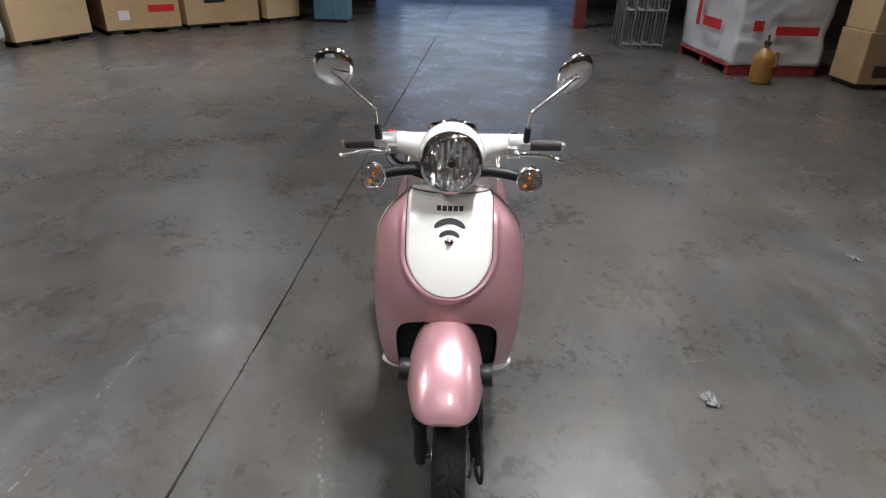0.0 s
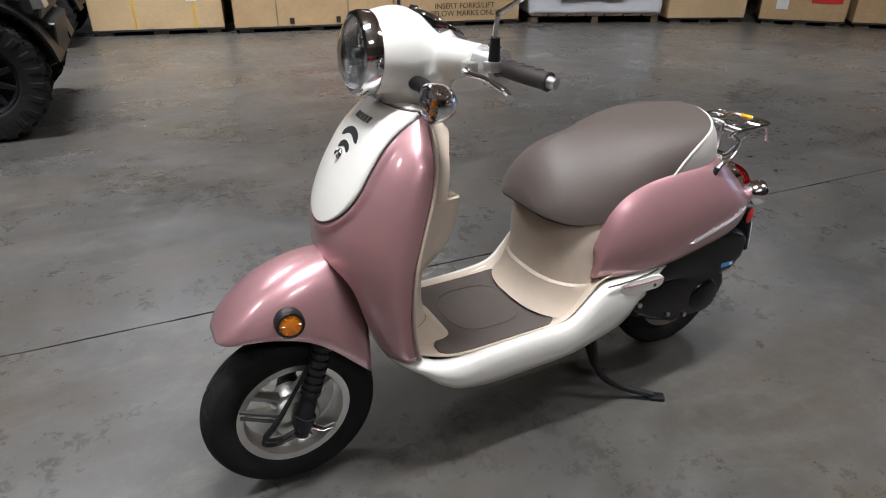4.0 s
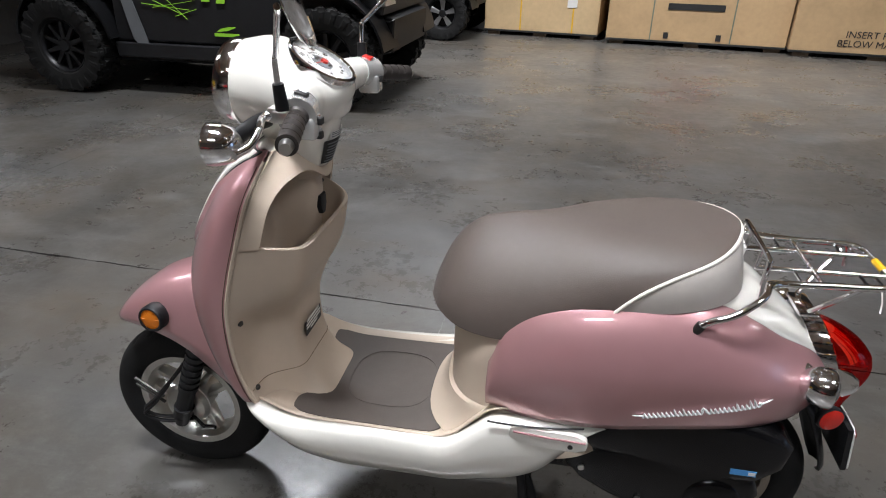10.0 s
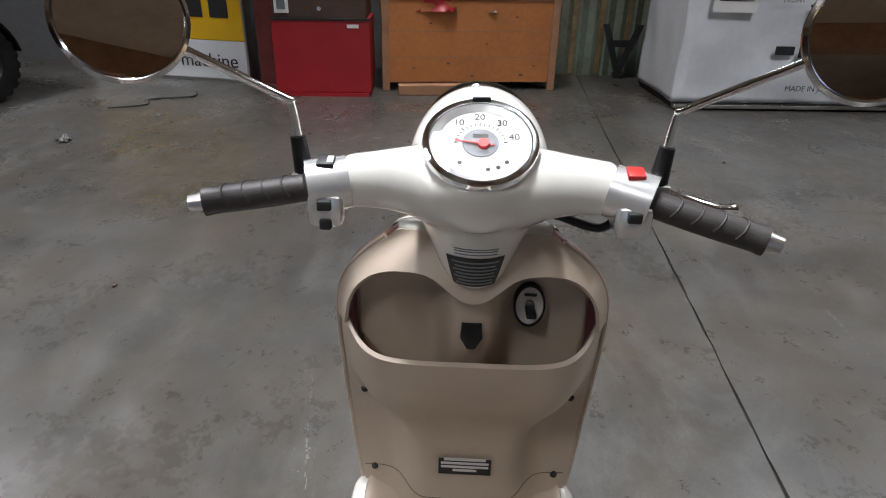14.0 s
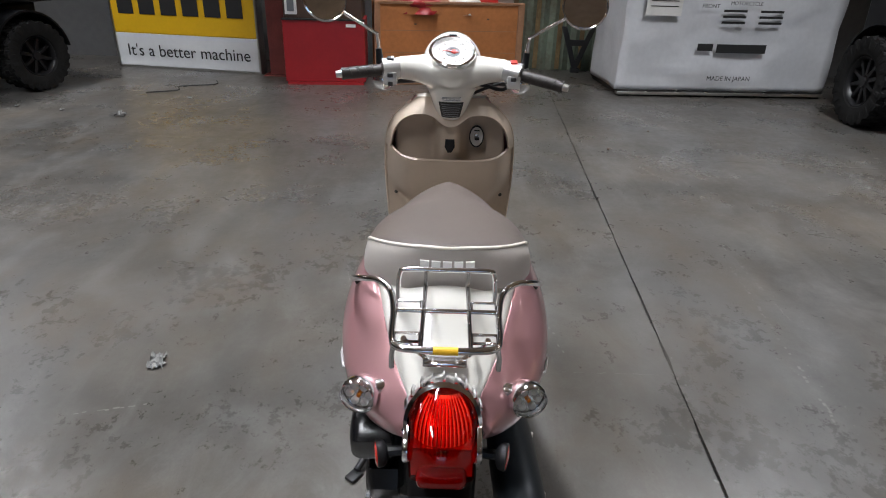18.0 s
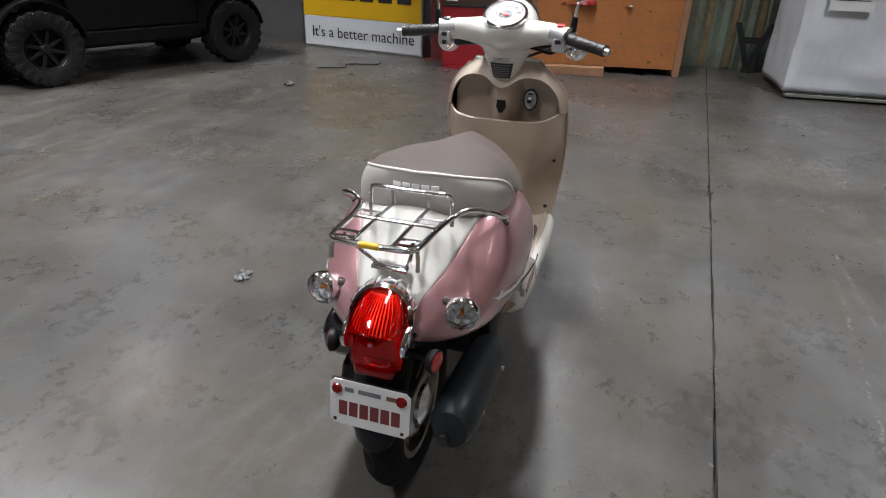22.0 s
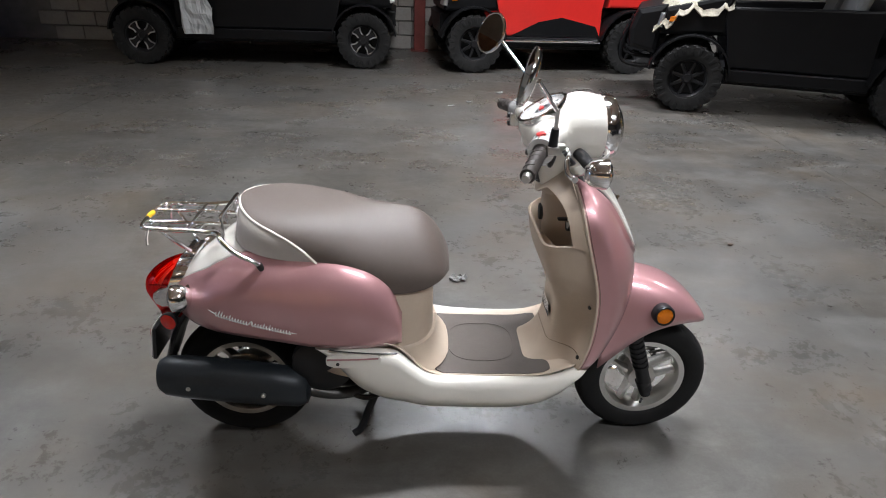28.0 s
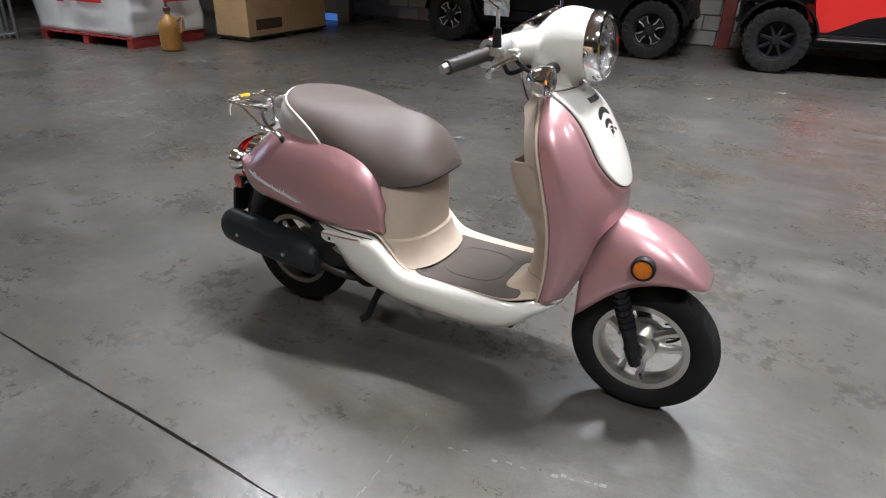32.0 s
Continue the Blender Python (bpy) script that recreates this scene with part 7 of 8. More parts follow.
sp("bracket_bolt", rod((-0.395, -0.132, 0.332), (-0.395, -0.142, 0.332), 0.007, seg=8), "alu", muf)
hub_at = Matrix.Translation((-AX, 0, WR)) @ TURN_Y.inverted()
sp("wheel_disc", lathe([(0.058, 0.026), (0.062, 0.034), (0.080, 0.031), (0.086, 0.026), (0.080, 0.022), (0.058, 0.022)], 40, hub_at), "darkalu", rear_wheel)
sp("hub_cap", lathe([(0, 0.052), (0.030, 0.052), (0.040, 0.046), (0.052, 0.042), (0.055, 0.030), (0, 0.030)], 32, hub_at), "polished", rear_wheel)
sp("fan_cover", lathe([(0, 0.0), (0.07, 0.0), (0.085, -0.01), (0.088, -0.035), (0.08, -0.04), (0, -0.04)], 28, Matrix.Translation((-0.36, -0.165, 0.345)) @ TURN_Y.inverted()), "black", eng)
sp("shock", rod((-0.63, 0.10, 0.24), (-0.58, 0.095, 0.50), 0.022, seg=12), "black")
sp("under_pan", box(-0.20, 0.26, -0.10, 0.10, 0.190, 0.235, 0.012), "black", None, "black underside pan", smooth=False)
sp("rear_brake_drum", lathe([(0, 0.036), (0.06, 0.036), (0.064, 0.044), (0.055, 0.056), (0, 0.06)], 28, Matrix.Translation((-AX, 0, WR)) @ TURN_Y), "alu")
side_stand = sp("side_stand", tube(smooth_line([(-0.215, 0.115, 0.235), (-0.225, 0.125, 0.16), (-0.232, 0.140, 0.10), (-0.262, 0.165, 0.058), (-0.32, 0.200, 0.032), (-0.375, 0.228, 0.0145)], 6), 0.0095, 10), "black", None, "black side stand, down on the floor")
sp("stand_foot", moved(box(-0.025, 0.02, -0.016, 0.016, 0.0, 0.012, 0.004), Matrix.Translation((-0.385, 0.232, 0.0005)) @ pose(0, 0, 0, 0, 0, -35)), "black", side_stand)
for side in (1, -1):
    cs = sp("centre_stand", tube(smooth_line([(-0.20, side * 0.07, 0.225), (-0.235, side * 0.085, 0.15), (-0.262, side * 0.098, 0.075), (-0.285, side * 0.105, 0.055)], 5), 0.012, 10), "black", None, "black centre stand leg, folded")
sp("stand_bar", rod((-0.235, -0.085, 0.15), (-0.235, 0.085, 0.15), 0.009, seg=10), "black")
sp("kick_lever", tube(smooth_line([(-0.31, -0.12, 0.235), (-0.25, -0.13, 0.215), (-0.20, -0.125, 0.225)], 5), 0.008, 8), "black")


# ---- side-by-side vehicles parked round the hall ----
def lug_tyre(r, w):
    """A knobby tyre round the y axis, moulded in one piece: two staggered rows of blocks on each half."""
    n, per = 22, 10
    half = [0.0, 0.055, 0.06, 0.27, 0.275, 0.305, 0.31, 0.495, 0.50]
    across = [-v for v in reversed(half[1:])] + half

    def height(y, a):
        ay = abs(y)
        ph = (a / (2 * math.pi) * n + (0.5 if y > 0 else 0.0) + 1.1 * ay) % 1
        if 0.06 <= ay <= 0.27 and abs(ph - 0.5) < 0.20:
            return 1.0
        if 0.31 <= ay <= 0.495 and abs(ph - 0.5) < 0.26:
            return 0.985
        return 0.955 if ay < 0.30 else 0.935

    def wall(k, y, side):
        out = []
        for i in range(n * per):
            a = 2 * math.pi * i / (n * per)
            ph = (a / (2 * math.pi) * n + (0.5 if side > 0 else 0.0) + 0.55) % 1
            bulge = 0.016 if k > 0.78 and abs(ph - 0.5) < 0.2 else 0.0
            out.append((r * k * math.cos(a), w * (y + side * bulge), r * k * math.sin(a)))
        return out

    rings = [wall(0.56, -0.40, -1), wall(0.60, -0.46, -1), wall(0.70, -0.49, -1), wall(0.80, -0.50, -1), wall(0.90, -0.50, -1)]
    for y in across:
        rings.append([(r * height(y, a) * math.cos(a), w * y, r * height(y, a) * math.sin(a)) for a in (2 * math.pi * i / (n * per) for i in range(n * per))])
    rings += [wall(0.90, 0.50, 1), wall(0.80, 0.50, 1), wall(0.70, 0.49, 1), wall(0.60, 0.46, 1), wall(0.56, 0.40, 1)]
    bm = skin(rings, closed=True)
    bmesh.ops.recalc_face_normals(bm, faces=bm.faces)
    return bm


TYRES = {}


def utv_wheel(t, at, r, w, rim_material, spokes, side):
    key = (round(r, 3), round(w, 3))
    if key not in TYRES:
        ob = part("tyre", lug_tyre(r, w), "dustytyre", t, "knobby black off-road tyre", smooth=False)
        TYRES[key] = ob.data
    else:
        ob = new("tyre", TYRES[key])
        ob.parent = t
        tagged(ob, "knobby black off-road tyre")
    ob.matrix_basis = at
    ri = r * 0.57
    out = side * w * 0.42
    face = Matrix(((1, 0, 0, 0), (0, 0, side, 0), (0, 1, 0, 0), (0, 0, 0, 1)))
    rim = part("rim", lathe([(ri, -w * 0.40), (ri * 1.02, w * 0.38), (ri * 0.97, w * 0.42), (ri * 0.90, w * 0.36), (ri * 0.86, w * 0.1), (ri * 0.86, -w * 0.3)], 36, face), "dkwheel", ob, "wheel rim", smooth=True)
    part("barrel", lathe([(0, w * 0.10), (ri * 0.86, w * 0.10)], 24, face), "utvblack", ob)
    part("hub_cap", lathe([(0, w * 0.36), (ri * 0.2, w * 0.36), (ri * 0.26, w * 0.30), (ri * 0.30, w * 0.12)], 20, face), "dkwheel", ob, smooth=True)
    if spokes == 4:
        # black spokes with bright machined edges
        for k in range(4):
            turn = face @ Matrix.Rotation(math.pi * (k / 2 + 0.25) - 0.15, 4, "Z") @ Matrix.Translation((0, 0, w * 0.22))
            sp_ = part("spoke", prism([(ri * 0.20, -ri * 0.20), (ri * 0.55, -ri * 0.20), (ri * 0.90, -ri * 0.34), (ri * 0.93, ri * 0.34), (ri * 0.55, ri * 0.20), (ri * 0.20, ri * 0.20)], w * 0.10, turn, 0.006), "dkwheel", ob)
            edge = smooth_line([(ri * 0.36, -ri * 0.17, w * 0.105), (ri * 0.58, -ri * 0.18, w * 0.105), (ri * 0.80, -ri * 0.29, w * 0.105), (ri * 0.88, -ri * 0.20, w * 0.105), (ri * 0.90, ri * 0.20, w * 0.105), (ri * 0.80, ri * 0.29, w * 0.105), (ri * 0.58, ri * 0.18, w * 0.105), (ri * 0.36, ri * 0.17, w * 0.105)], 4)
            part("machined_edge", tube([turn @ Vector(p) for p in edge], 0.0085, 6), rim_material, sp_, "bright machined spoke edge")
        return
    for k in range(spokes):
        a = 2 * math.pi * k / spokes + 0.3
        pl = [(ri * 0.22, -ri * 0.10), (ri * 0.90, -ri * (0.20 if spokes < 7 else 0.07)), (ri * 0.93, ri * (0.20 if spokes < 7 else 0.07)), (ri * 0.22, ri * 0.10)]
        part("spoke", prism(pl, w * 0.09, face @ Matrix.Rotation(a, 4, "Z") @ Matrix.Translation((0, 0, w * 0.22)), 0.006), rim_material, ob)


def spring(p, q, r, turns, material, t):
    p, q = Vector(p), Vector(q)
    d = (q - p).normalized()
    u = d.orthogonal().normalized()
    v = d.cross(u)
    pts = [p.lerp(q, i / (turns * 10)) + (u * math.cos(i * math.pi / 5) + v * math.sin(i * math.pi / 5)) * r for i in range(turns * 10 + 1)]
    part("shock_spring", tube(pts, 0.008, 6), material, t, smooth=True)
    part("shock_rod", rod(p, q, r * 0.45, seg=8), "metalblk", t)


def utv(front, rear, r, tyre_w, track, body, low, rim_material, spokes, label, style):
    """Near-side wheel contacts front and rear; the local x axis points to the front, y to the near side."""
    f, b = Vector((*front, 0)), Vector((*rear, 0))
    ahead = (f - b).normalized()
    near = Vector((-ahead.y, ahead.x, 0))
    if near.dot(-f) < 0:
        near = -near
    L = (f - b).length / 2
    mid = (f + b) / 2 - near * (tyre_w / 2)
    m = Matrix((ahead, near, Vector((0, 0, 1)))).transposed().to_4x4()
    m.translation = mid
    t = thing("utility_vehicle", label, "utility vehicle", "parked utility vehicles")
    inner_y = -track

    def add(name, bm, material, lab="", smooth=False):
        return part(name, moved(bm, m), material, t, lab, smooth)

    def slab(name, outline, y0, y1, material, bevel=0.012, lab=""):
        add(name, prism(outline, y1 - y0, Matrix(((1, 0, 0, 0), (0, 0, 1, y0), (0, 1, 0, 0), (0, 0, 0, 1))), bevel), material, lab)

    for x in (L, -L):
        utv_wheel(t, m @ Matrix.Translation((x, 0, r)), r, tyre_w, rim_material, spokes, 1)
        utv_wheel(t, m @ Matrix.Translation((x, inner_y, r)), r, tyre_w, rim_material, spokes, -1)
        add("axle", rod((x, -0.02, r), (x, inner_y + 0.02, r), 0.03, seg=8), "metalblk")
        add("suspension_arm", rod((x, -0.06, r * 0.85), (x * 0.82, -0.45, r * 1.05), 0.022, seg=8), "utvblack")
    c = inner_y / 2
    hw = track / 2 - 0.06
    # floor pan and rocker
    slab("floor_pan", [(-L + r * 1.05, 0.27), (L - r * 1.05, 0.27), (L - r * 1.0, 0.36), (-L + r * 1.0, 0.36)], c - hw, c + hw, "utvblack")
    yn = -tyre_w * 0.15
    for y0, y1 in ((yn - 0.10, yn), (inner_y + 0.0, inner_y + 0.10)):
        slab("rocker_panel", [(-L + r * 1.1, 0.30), (L - r * 1.12, 0.30), (L - r * 1.04, 0.42), (-L + r * 1.08, 0.42)], y0 - 0.02, y1 + 0.02, low, 0.01)
        door = [(-L + r * 1.12, 0.43), (L - r * 1.12, 0.43), (L - r * 0.98, 0.62), (L - r * 0.7, 0.98), (-L + r * 1.0, 1.02), (-L + r * 1.25, 0.75)]
        slab("door", door, y0, y1, body, 0.02)
        # wheel arches
        for x in (L, -L):
            rows = []
            for a in steps(0.15, math.pi - 0.15, 15):
                rr = r * 1.22
                rows.append([Vector((x + rr * math.cos(a), yy, r + rr * math.sin(a) * 1.04)) for yy in steps(y0 - 0.16, y1 + 0.12 if y0 > -0.3 else y1, 5)] if y0 > -0.3 else [Vector((x + rr * math.cos(a), yy, r + rr * math.sin(a) * 1.04)) for yy in steps(y0 - 0.12, y1 + 0.16, 5)])
            add("wheel_arch", shell(rows, 0.018), "utvblack", smooth=True)
    hood = [(L - r * 0.9, 0.72), (L + r * 1.05, 0.70), (L + r * 1.12, 0.80), (L + r * 0.95, 0.95), (L - r * 0.9, 1.10)]
    slab("hood", hood, inner_y + 0.05, yn - 0.02, style.get("hood", body), 0.04)
    slab("front_bumper", [(L + r * 0.75, 0.36), (L + r * 1.15, 0.42), (L + r * 1.2, 0.66), (L + r * 0.8, 0.70)], c - hw * 0.8, c + hw * 0.8, "utvblack", 0.03)
    if "nose" in style:
        n = style["nose"]
        slab("front_fascia", [(L + r * 1.05, 0.50), (L + r * 1.1 + n, 0.56), (L + r * 1.15 + n, 0.74), (L + r * 0.95 + n, 0.92), (L + r * 0.9, 0.98)], inner_y + 0.08, yn - 0.03, "utvblack", 0.05)
        for y in (c - hw * 0.55, c + hw * 0.75):
            add("bumper_bar", tube(smooth_line([(L + r * 0.9, y, 0.36), (L + r * 1.2 + n, y, 0.40), (L + r * 1.28 + n, y, 0.62), (L + r * 1.1 + n, y, 0.80)], 6), 0.022, 8), "utvblack", smooth=True)
    slab("cargo_box", [(-L - r * 1.25, 0.78), (-L + r * 0.95, 0.78), (-L + r * 0.9, 1.08), (-L - r * 1.28, 1.10)], inner_y + 0.02, yn, style.get("box", "utvblack"), 0.03)
    slab("rear_frame", [(-L - r * 1.0, 0.40), (-L + r * 0.9, 0.34), (-L + r * 0.9, 0.76), (-L - r * 1.1, 0.76)], c - hw * 0.7, c + hw * 0.7, "utvblack", 0.02)
    for y in (c - 0.32, c + 0.32):
        slab("seat_cushion", [(-0.35, 0.50), (0.15, 0.52), (0.17, 0.64), (-0.35, 0.62)], y - 0.24, y + 0.24, "utvgrey", 0.04)
        slab("seat_back", [(-0.36, 0.60), (-0.24, 0.62), (-0.36, 1.15), (-0.48, 1.13)], y - 0.24, y + 0.24, "utvgrey", 0.04)
    for y in (yn - 0.03, inner_y + 0.03):
        add("roll_bar", tube(smooth_line([(L - r * 0.75, y, 0.95), (L - r * 1.7, y, 1.75), (-L + r * 1.6, y, 1.78), (-L + r * 0.9, y, 0.98)], 8), 0.026, 8), "utvblack", smooth=True)
    add("roof", box(-L + r * 1.5, L - r * 1.7, inner_y, yn, 1.77, 1.82, 0.015), "utvblack")
    hy = yn - 0.16
    slab("headlight", [(L + r * 0.98, 0.76), (L + r * 1.16, 0.77), (L + r * 1.08, 0.90), (L + r * 0.94, 0.90)], hy - 0.10, hy + 0.16, style.get("lamp", "silver"), 0.02, "clear headlight")
    if style.get("hood") != "camo":
        slab("marker_light", [(L + r * 0.62, 0.83), (L + r * 0.82, 0.82), (L + r * 0.80, 0.87), (L + r * 0.62, 0.88)], yn - 0.03, yn + 0.012, "amber", 0.004)
    for x in (L, -L):
        sx = x * 0.86
        spring(m @ Vector((x * 0.95, -0.14, r * 1.0)), m @ Vector((sx, -0.24, r * 2.25)), 0.042, 7, style.get("spring", "utvblack"), t)
    return t, m, L, yn


# the near black one with lime markings
A, mA, LA, yA = utv((1.58, -3.47), (3.95, -3.57), 0.385, 0.27, 1.35, "graphite", "graphite", "dkwheel", 10, "black off-road utility vehicle with lime green graphics, parked on concrete", {"spring": "green"})


def mark_on(t, m, yn, pts, material, name="graphic", lift=0.006):
    part(name, moved(prism(pts, 0.004, Matrix(((1, 0, 0, 0), (0, 0, 1, yn + lift), (0, 1, 0, 0), (0, 0, 0, 1)))), m), material, t)


mark_on(A, mA, yA, [(0.20, 0.535), (0.30, 0.545), (0.38, 0.575), (0.31, 0.575), (0.24, 0.56)], "green"), mark_on(A, mA, yA, [(0.18, 0.50), (0.40, 0.50), (0.40, 0.525), (0.18, 0.525)], "green")
for k in range(2, 6):
    x0 = -0.42 + 0.13 * k
    mark_on(A, mA, yA, [(x0, 0.80 - 0.01 * k), (x0 + 0.075, 0.80 - 0.01 * k), (x0 + 0.095, 0.875 - 0.01 * k), (x0 + 0.02, 0.875 - 0.01 * k)], "green", "logo_bar")
for x0, z0, x1, z1 in ((-0.40, 0.78, -0.10, 0.66), (-0.35, 0.70, 0.02, 0.76), (-0.25, 0.80, -0.05, 0.62), (-0.45, 0.73, -0.02, 0.69), (-0.15, 0.64, 0.05, 0.70)):
    mark_on(A, mA, yA, [(x0, z0), (x1, z1), (x1, z1 + 0.004), (x0, z0 + 0.005)], "green")
mark_on(A, mA, yA, [(-0.66, 0.90), (-0.56, 0.88), (-0.44, 0.42), (-0.52, 0.38), (-0.58, 0.45)], "utvgrey", "grey_panel", 0.012)

# long crew model with silver wheels
B, mB, LB, yB = utv((-0.77, 6.42), (-3.42, 6.34), 0.33, 0.26, 1.3, "utvblack", "utvblack", "silver", 4, "black crew utility vehicle with silver wheels beside a block wall", {"lamp": "white", "box": "utvblack"})
mark_on(B, mB, yB, [(LB + 0.02, 0.83), (LB + 0.10, 0.83), (LB + 0.13, 0.92), (LB + 0.03, 0.92)], "yellow", "corner_light", 0.02)
rows = []
for z in steps(1.0, 0.36, 12):
    rows.append([mB @ Vector((-0.84 + u + 0.03 * noise.noise((u * 9, z * 7, 1)), yB + 0.10 + 0.045 * noise.noise((u * 14, z * 9, 4)), z)) for u in steps(0.0, 0.40 - 0.08 * z, 14)])
tagged(part("plastic_sheet", shell(rows, 0.002), "film", smooth=False), "crumpled clear plastic sheet hanging from a vehicle", "plastic sheet")

# red one and a camouflage one
C, mC, LC, yC = utv((0.60, 6.34), (2.62, 6.54), 0.34, 0.26, 1.3, "utvred", "utvblack", "dkwheel", 8, "red and black utility vehicle parked beside a block wall", {"hood": "utvblack", "box": "utvred"})
mark_on(C, mC, yC, [(-0.62, 0.43), (0.55, 0.43), (0.20, 0.60), (-0.10, 0.66), (-0.55, 0.56)], "utvblack", "lower_door", 0.006)
part("step_rail", moved(rod((-0.62, yC + 0.05, 0.375), (0.62, yC + 0.05, 0.375), 0.014, seg=8), mC), "chrome", C)
D, mD, LD, yD = utv((2.54, 4.53), (4.38, 3.88), 0.32, 0.25, 1.25, "utvblack", "utvblack", "dkwheel", 8, "black utility vehicle with camouflage hood, parked on concrete", {"nose": 0.26})
rows = []
for i in range(17):
    f = i / 16
    row = []
    for j in range(21):
        g = j / 20
        lump = 0.05 * noise.noise((f * 5, g * 6, 2)) + 0.025 * noise.noise((f * 14, g * 15, 9))
        drop = 0.16 * max(0, (abs(g - 0.5) - 0.40) / 0.10) * (1 + 1.2 * noise.noise((f * 7, g, 5)))
        row.append(mD @ Vector((LD - 0.30 + 0.70 * f + 0.03 * noise.noise((g * 8, 3, f)), -1.24 + 1.22 * g, 1.13 - 0.15 * f - 0.10 * max(0, f - 0.8) * 5 * f + lump - max(0, drop))))
    rows.append(row)
part("camo_cover", shell(rows, 0.012), "camo", D, "crumpled camouflage hood cover", smooth=True)
E, mE, LE, yE = utv((1.42, -7.25), (3.45, -7.45), 0.33, 0.26, 1.25, "utvblack", "utvblack", "silver", 5, "black utility vehicle with bright wheels behind another vehicle", {})

# ---- small things on the floor ----
def scrap(x, y, s, k):
    """A crumpled scrap with a ragged outline."""
    n = 9
    rows = []
    for i in range(n):
        row = []
        for j in range(n):
            f, g = i / (n - 1) - 0.5, j / (n - 1) - 0.5
            edge = 1 + 0.55 * noise.noise((f * 4 + k, g * 4, k * 1.7))
            row.append((x + f * s * 1.25 * edge, y + g * s * 0.8 * edge + 0.25 * s * f, 0.003 + 0.45 * s * abs(noise.noise((f * 5, g * 5, k + 5)))))
        rows.append(row)
    tagged(part("paper_scrap", shell(rows, 0.0008), "litter", smooth=False), "small crumpled pale plastic scrap on concrete floor", "litter scrap", "litter scraps")


for k, (x, y, s) in enumerate(((0.10, 0.98, 0.065), (4.24, 2.46, 0.06), (3.50, 2.75, 0.09), (3.62, 3.32, 0.04), (3.70, 3.76, 0.05), (0.43, 4.71, 0.05), (0.78, 5.17, 0.06), (0.23, 4.51, 0.05), (-1.09, 2.18, 0.05))):
    scrap(x, y, s, k * 3.7)
for k, (x, y) in enumerate(((3.47, -1.66), (-2.22, 0.72), (2.9, -1.2), (1.6, 1.4))):
    bm = bmesh.new()
    bmesh.ops.create_icosphere(bm, subdivisions=1, radius=0.016)
    moved(bm, Matrix.Translation((x, y, 0.007)) @ Matrix.Diagonal((1, 0.7, 0.45, 1)))
    tagged(part("dirt_clod", bm, "brownpaint"), "small dark dirt clod on concrete floor", "dirt clod", "dirt clods")
t = tagged(part("cord", tube(smooth_line([(4.4, 2.95, 0.006), (4.55, 2.7, 0.006), (4.75, 2.75, 0.006), (4.9, 2.45, 0.006), (5.1, 2.5, 0.006)], 6), 0.006, 6), "ink"), "short black cord lying on concrete floor", "cord")

# pale tyre scuffs and scratches on the floor
bm = bmesh.new()
rnd = random.Random(7)


def scuff(x0, y0, x1, y1, w):
    p, q = Vector((x0, y0, 0)), Vector((x1, y1, 0))
    d = (q - p)
    n = Vector((-d.y, d.x, 0)).normalized()
    k = max(4, int(d.length / 0.02))
    for i in range(k):
        if rnd.random() < 0.42:
            continue
        a, b = p + d * (i / k), p + d * ((i + rnd.uniform(0.4, 1.0)) / k)
        o = n * rnd.uniform(-w, w) * 0.5
        ww = n * w * rnd.uniform(0.15, 0.5)
        bm.faces.new([bm.verts.new(v + Vector((0, 0, 0.0012))) for v in (a + o - ww, b + o - ww, b + o + ww, a + o + ww)])


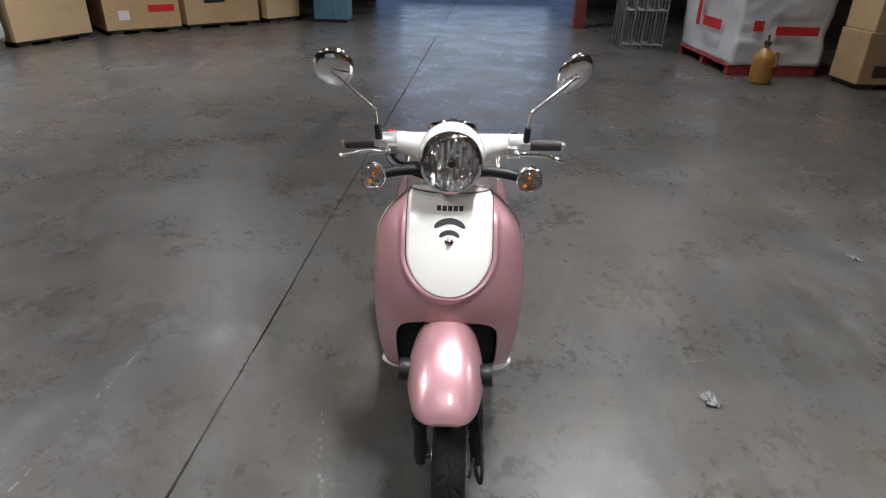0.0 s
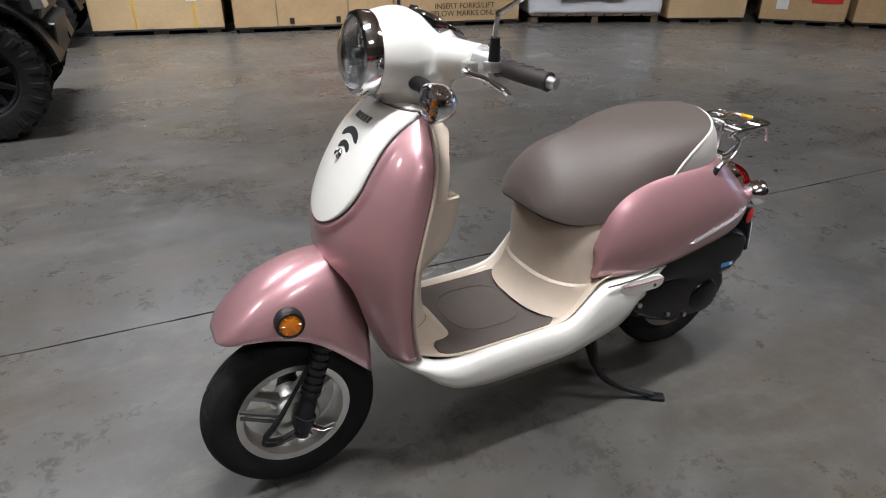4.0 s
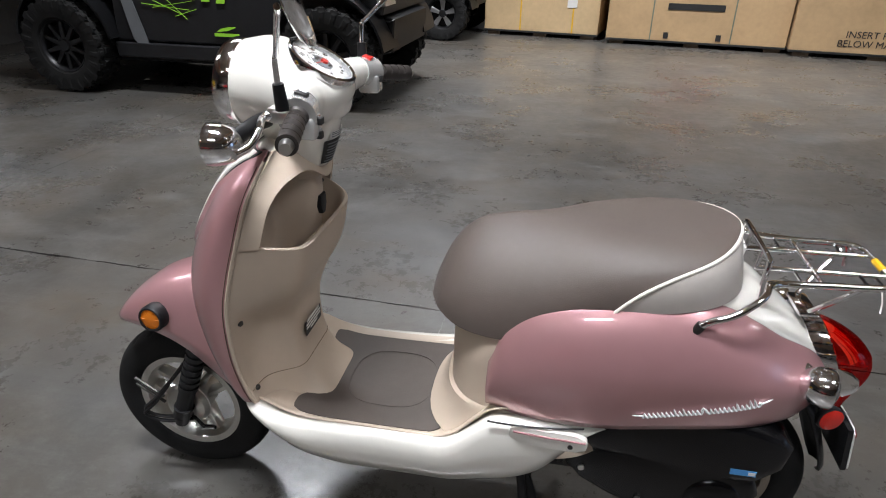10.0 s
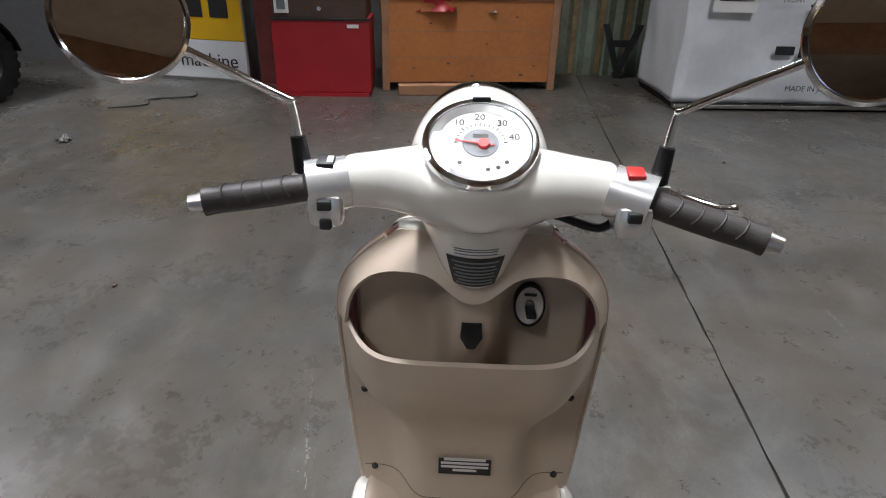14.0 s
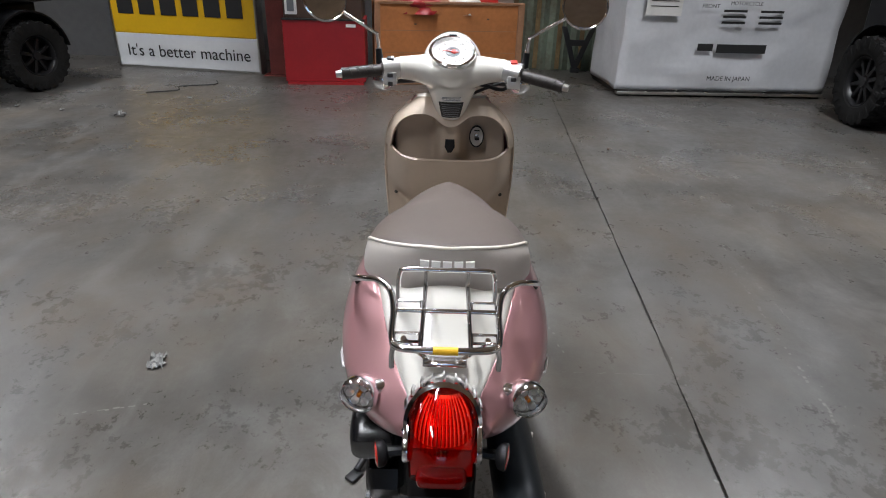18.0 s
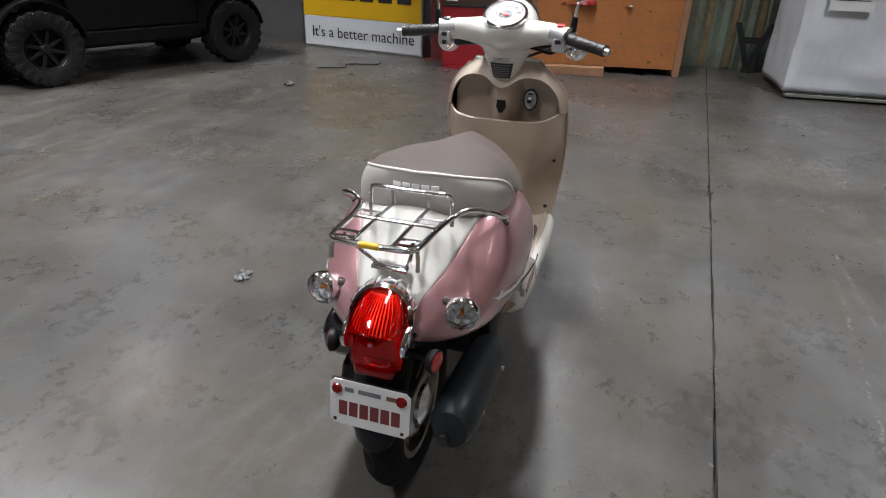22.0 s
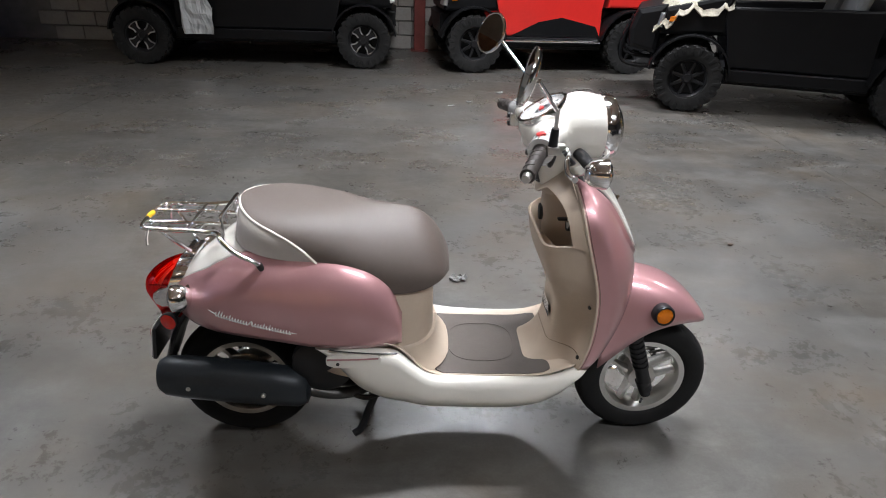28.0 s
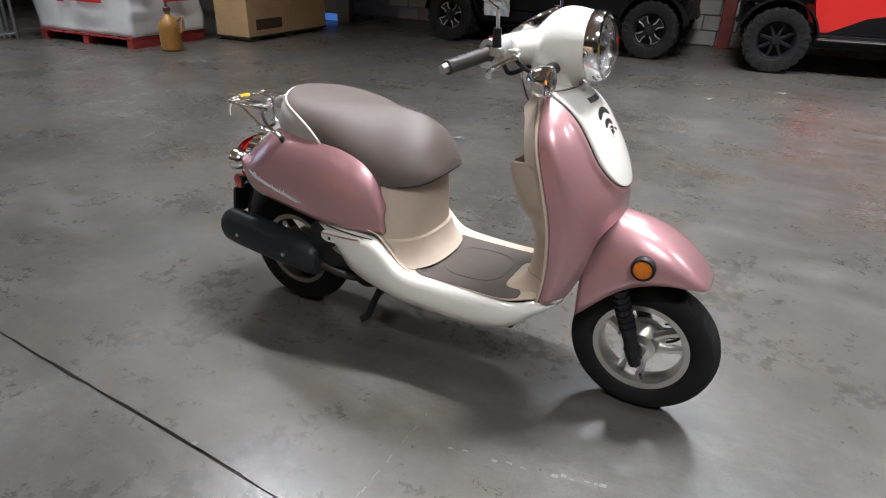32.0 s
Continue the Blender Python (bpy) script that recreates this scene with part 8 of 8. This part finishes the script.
for s in ((-2.0, -6.24, -2.63, -5.89, 0.02), (-0.69, -4.67, -1.9, -4.36, 0.016), (-0.8, -3.91, -1.72, -3.71, 0.014), (-1.26, -3.09, -1.58, -3.03, 0.012), (-0.39, -2.61, -0.91, -2.52, 0.010), (-2.87, -4.26, -3.03, -4.16, 0.02), (-2.03, -3.64, -2.18, -3.56, 0.012), (-1.0, -2.41, -1.55, -2.41, 0.009), (-0.34, -3.26, -0.55, -3.22, 0.016), (0.81, -3.69, -0.18, -3.5, 0.014), (0.8, -3.01, 0.09, -2.85, 0.012), (0.34, -3.3, -0.35, -3.28, 0.014), (-0.17, 1.12, -0.11, 0.91, 0.008),
          (1.22, -4.55, -0.42, -3.86, 0.014), (0.9, -3.55, -0.4, -3.22, 0.016), (0.95, -3.46, -0.1, -3.2, 0.008), (0.1, -2.67, -0.5, -2.43, 0.010), (-2.65, -5.5, -3.3, -5.02, 0.022),
          (-2.0, -4.2, -3.6, -3.6, 0.010), (0.117, -0.31, 0.118, -0.76, 0.004), (-3.8, 5.0, -2.2, 4.4, 0.016), (-3.5, 4.6, -2.0, 4.2, 0.012), (1.138, 0.495, 0.632, 0.395, 0.007), (0.996, -1.345, -0.106, -1.239, 0.012), (0.66, -0.358, 0.227, -0.44, 0.012), (1.738, -1.406, 0.499, -1.392, 0.010),
          (0.829, -3.112, -0.617, -2.525, 0.012), (-1.645, -3.839, -2.591, -3.902, 0.012), (-4.59, 4.42, -3.37, 5.45, 0.02), (-4.4, 4.35, -3.2, 5.3, 0.012), (0.736, -3.094, -0.102, -2.556, 0.012), (-0.30, -0.70, -0.37, -0.775, 0.02)):
    scuff(*s)
for cx, cy, ang, ln, wid, cnt in ((0.45, -1.32, 3.05, 1.3, 0.12, 60), (1.1, -1.40, 3.13, 1.3, 0.14, 50), (0.9, 0.45, 0.2, 0.6, 0.05, 30), (-0.05, -1.75, 0.45, 1.5, 0.10, 70), (-1.2, -0.76, 3.09, 3.0, 0.02, 45), (2.0, -0.93, 3.09, 3.2, 0.02, 45)):
    for i in range(cnt):
        s, v, h = rnd.uniform(-0.5, 0.5) * ln, rnd.gauss(0, 0.4) * wid, rnd.uniform(0.0012, 0.0042)
        o = Vector((cx + s * math.cos(ang) - v * math.sin(ang), cy + s * math.sin(ang) + v * math.cos(ang), 0.0012))
        bm.faces.new([bm.verts.new(o + Vector((h * rnd.uniform(0.6, 1.3) * math.cos(q), h * rnd.uniform(0.6, 1.3) * math.sin(q), 0))) for q in (0.3, 1.5, 2.8, 4.0, 5.2)])
tagged(part("floor_scuffs", bm, mat("pale_scuff", (0.185, 0.18, 0.17), 0.7, 0, 0.3, 30)), "pale broken scuff lines scraped into the concrete floor", "scuff marks", kind="stuff")

# ---- block wall, nearest courses as single blocks ----
wall_e = bpy.data.objects["wall_east_base"]
me = bpy.data.meshes.new("block")
bm = box(-0.194, 0.194, -0.05, 0.05, -0.094, 0.094, 0.006, 1)
bm.to_mesh(me)
bm.free()
me.materials.append(M["block"])
for row in range(7):
    for col in range(38):
        x = -7.6 + 0.4 * col + (0.2 if row % 2 else 0)
        if x < -5.5:
            continue
        ob = new("block", me)
        ob.parent = wall_e
        ob.location = (x, 8.235, 0.1 + 0.2 * row)
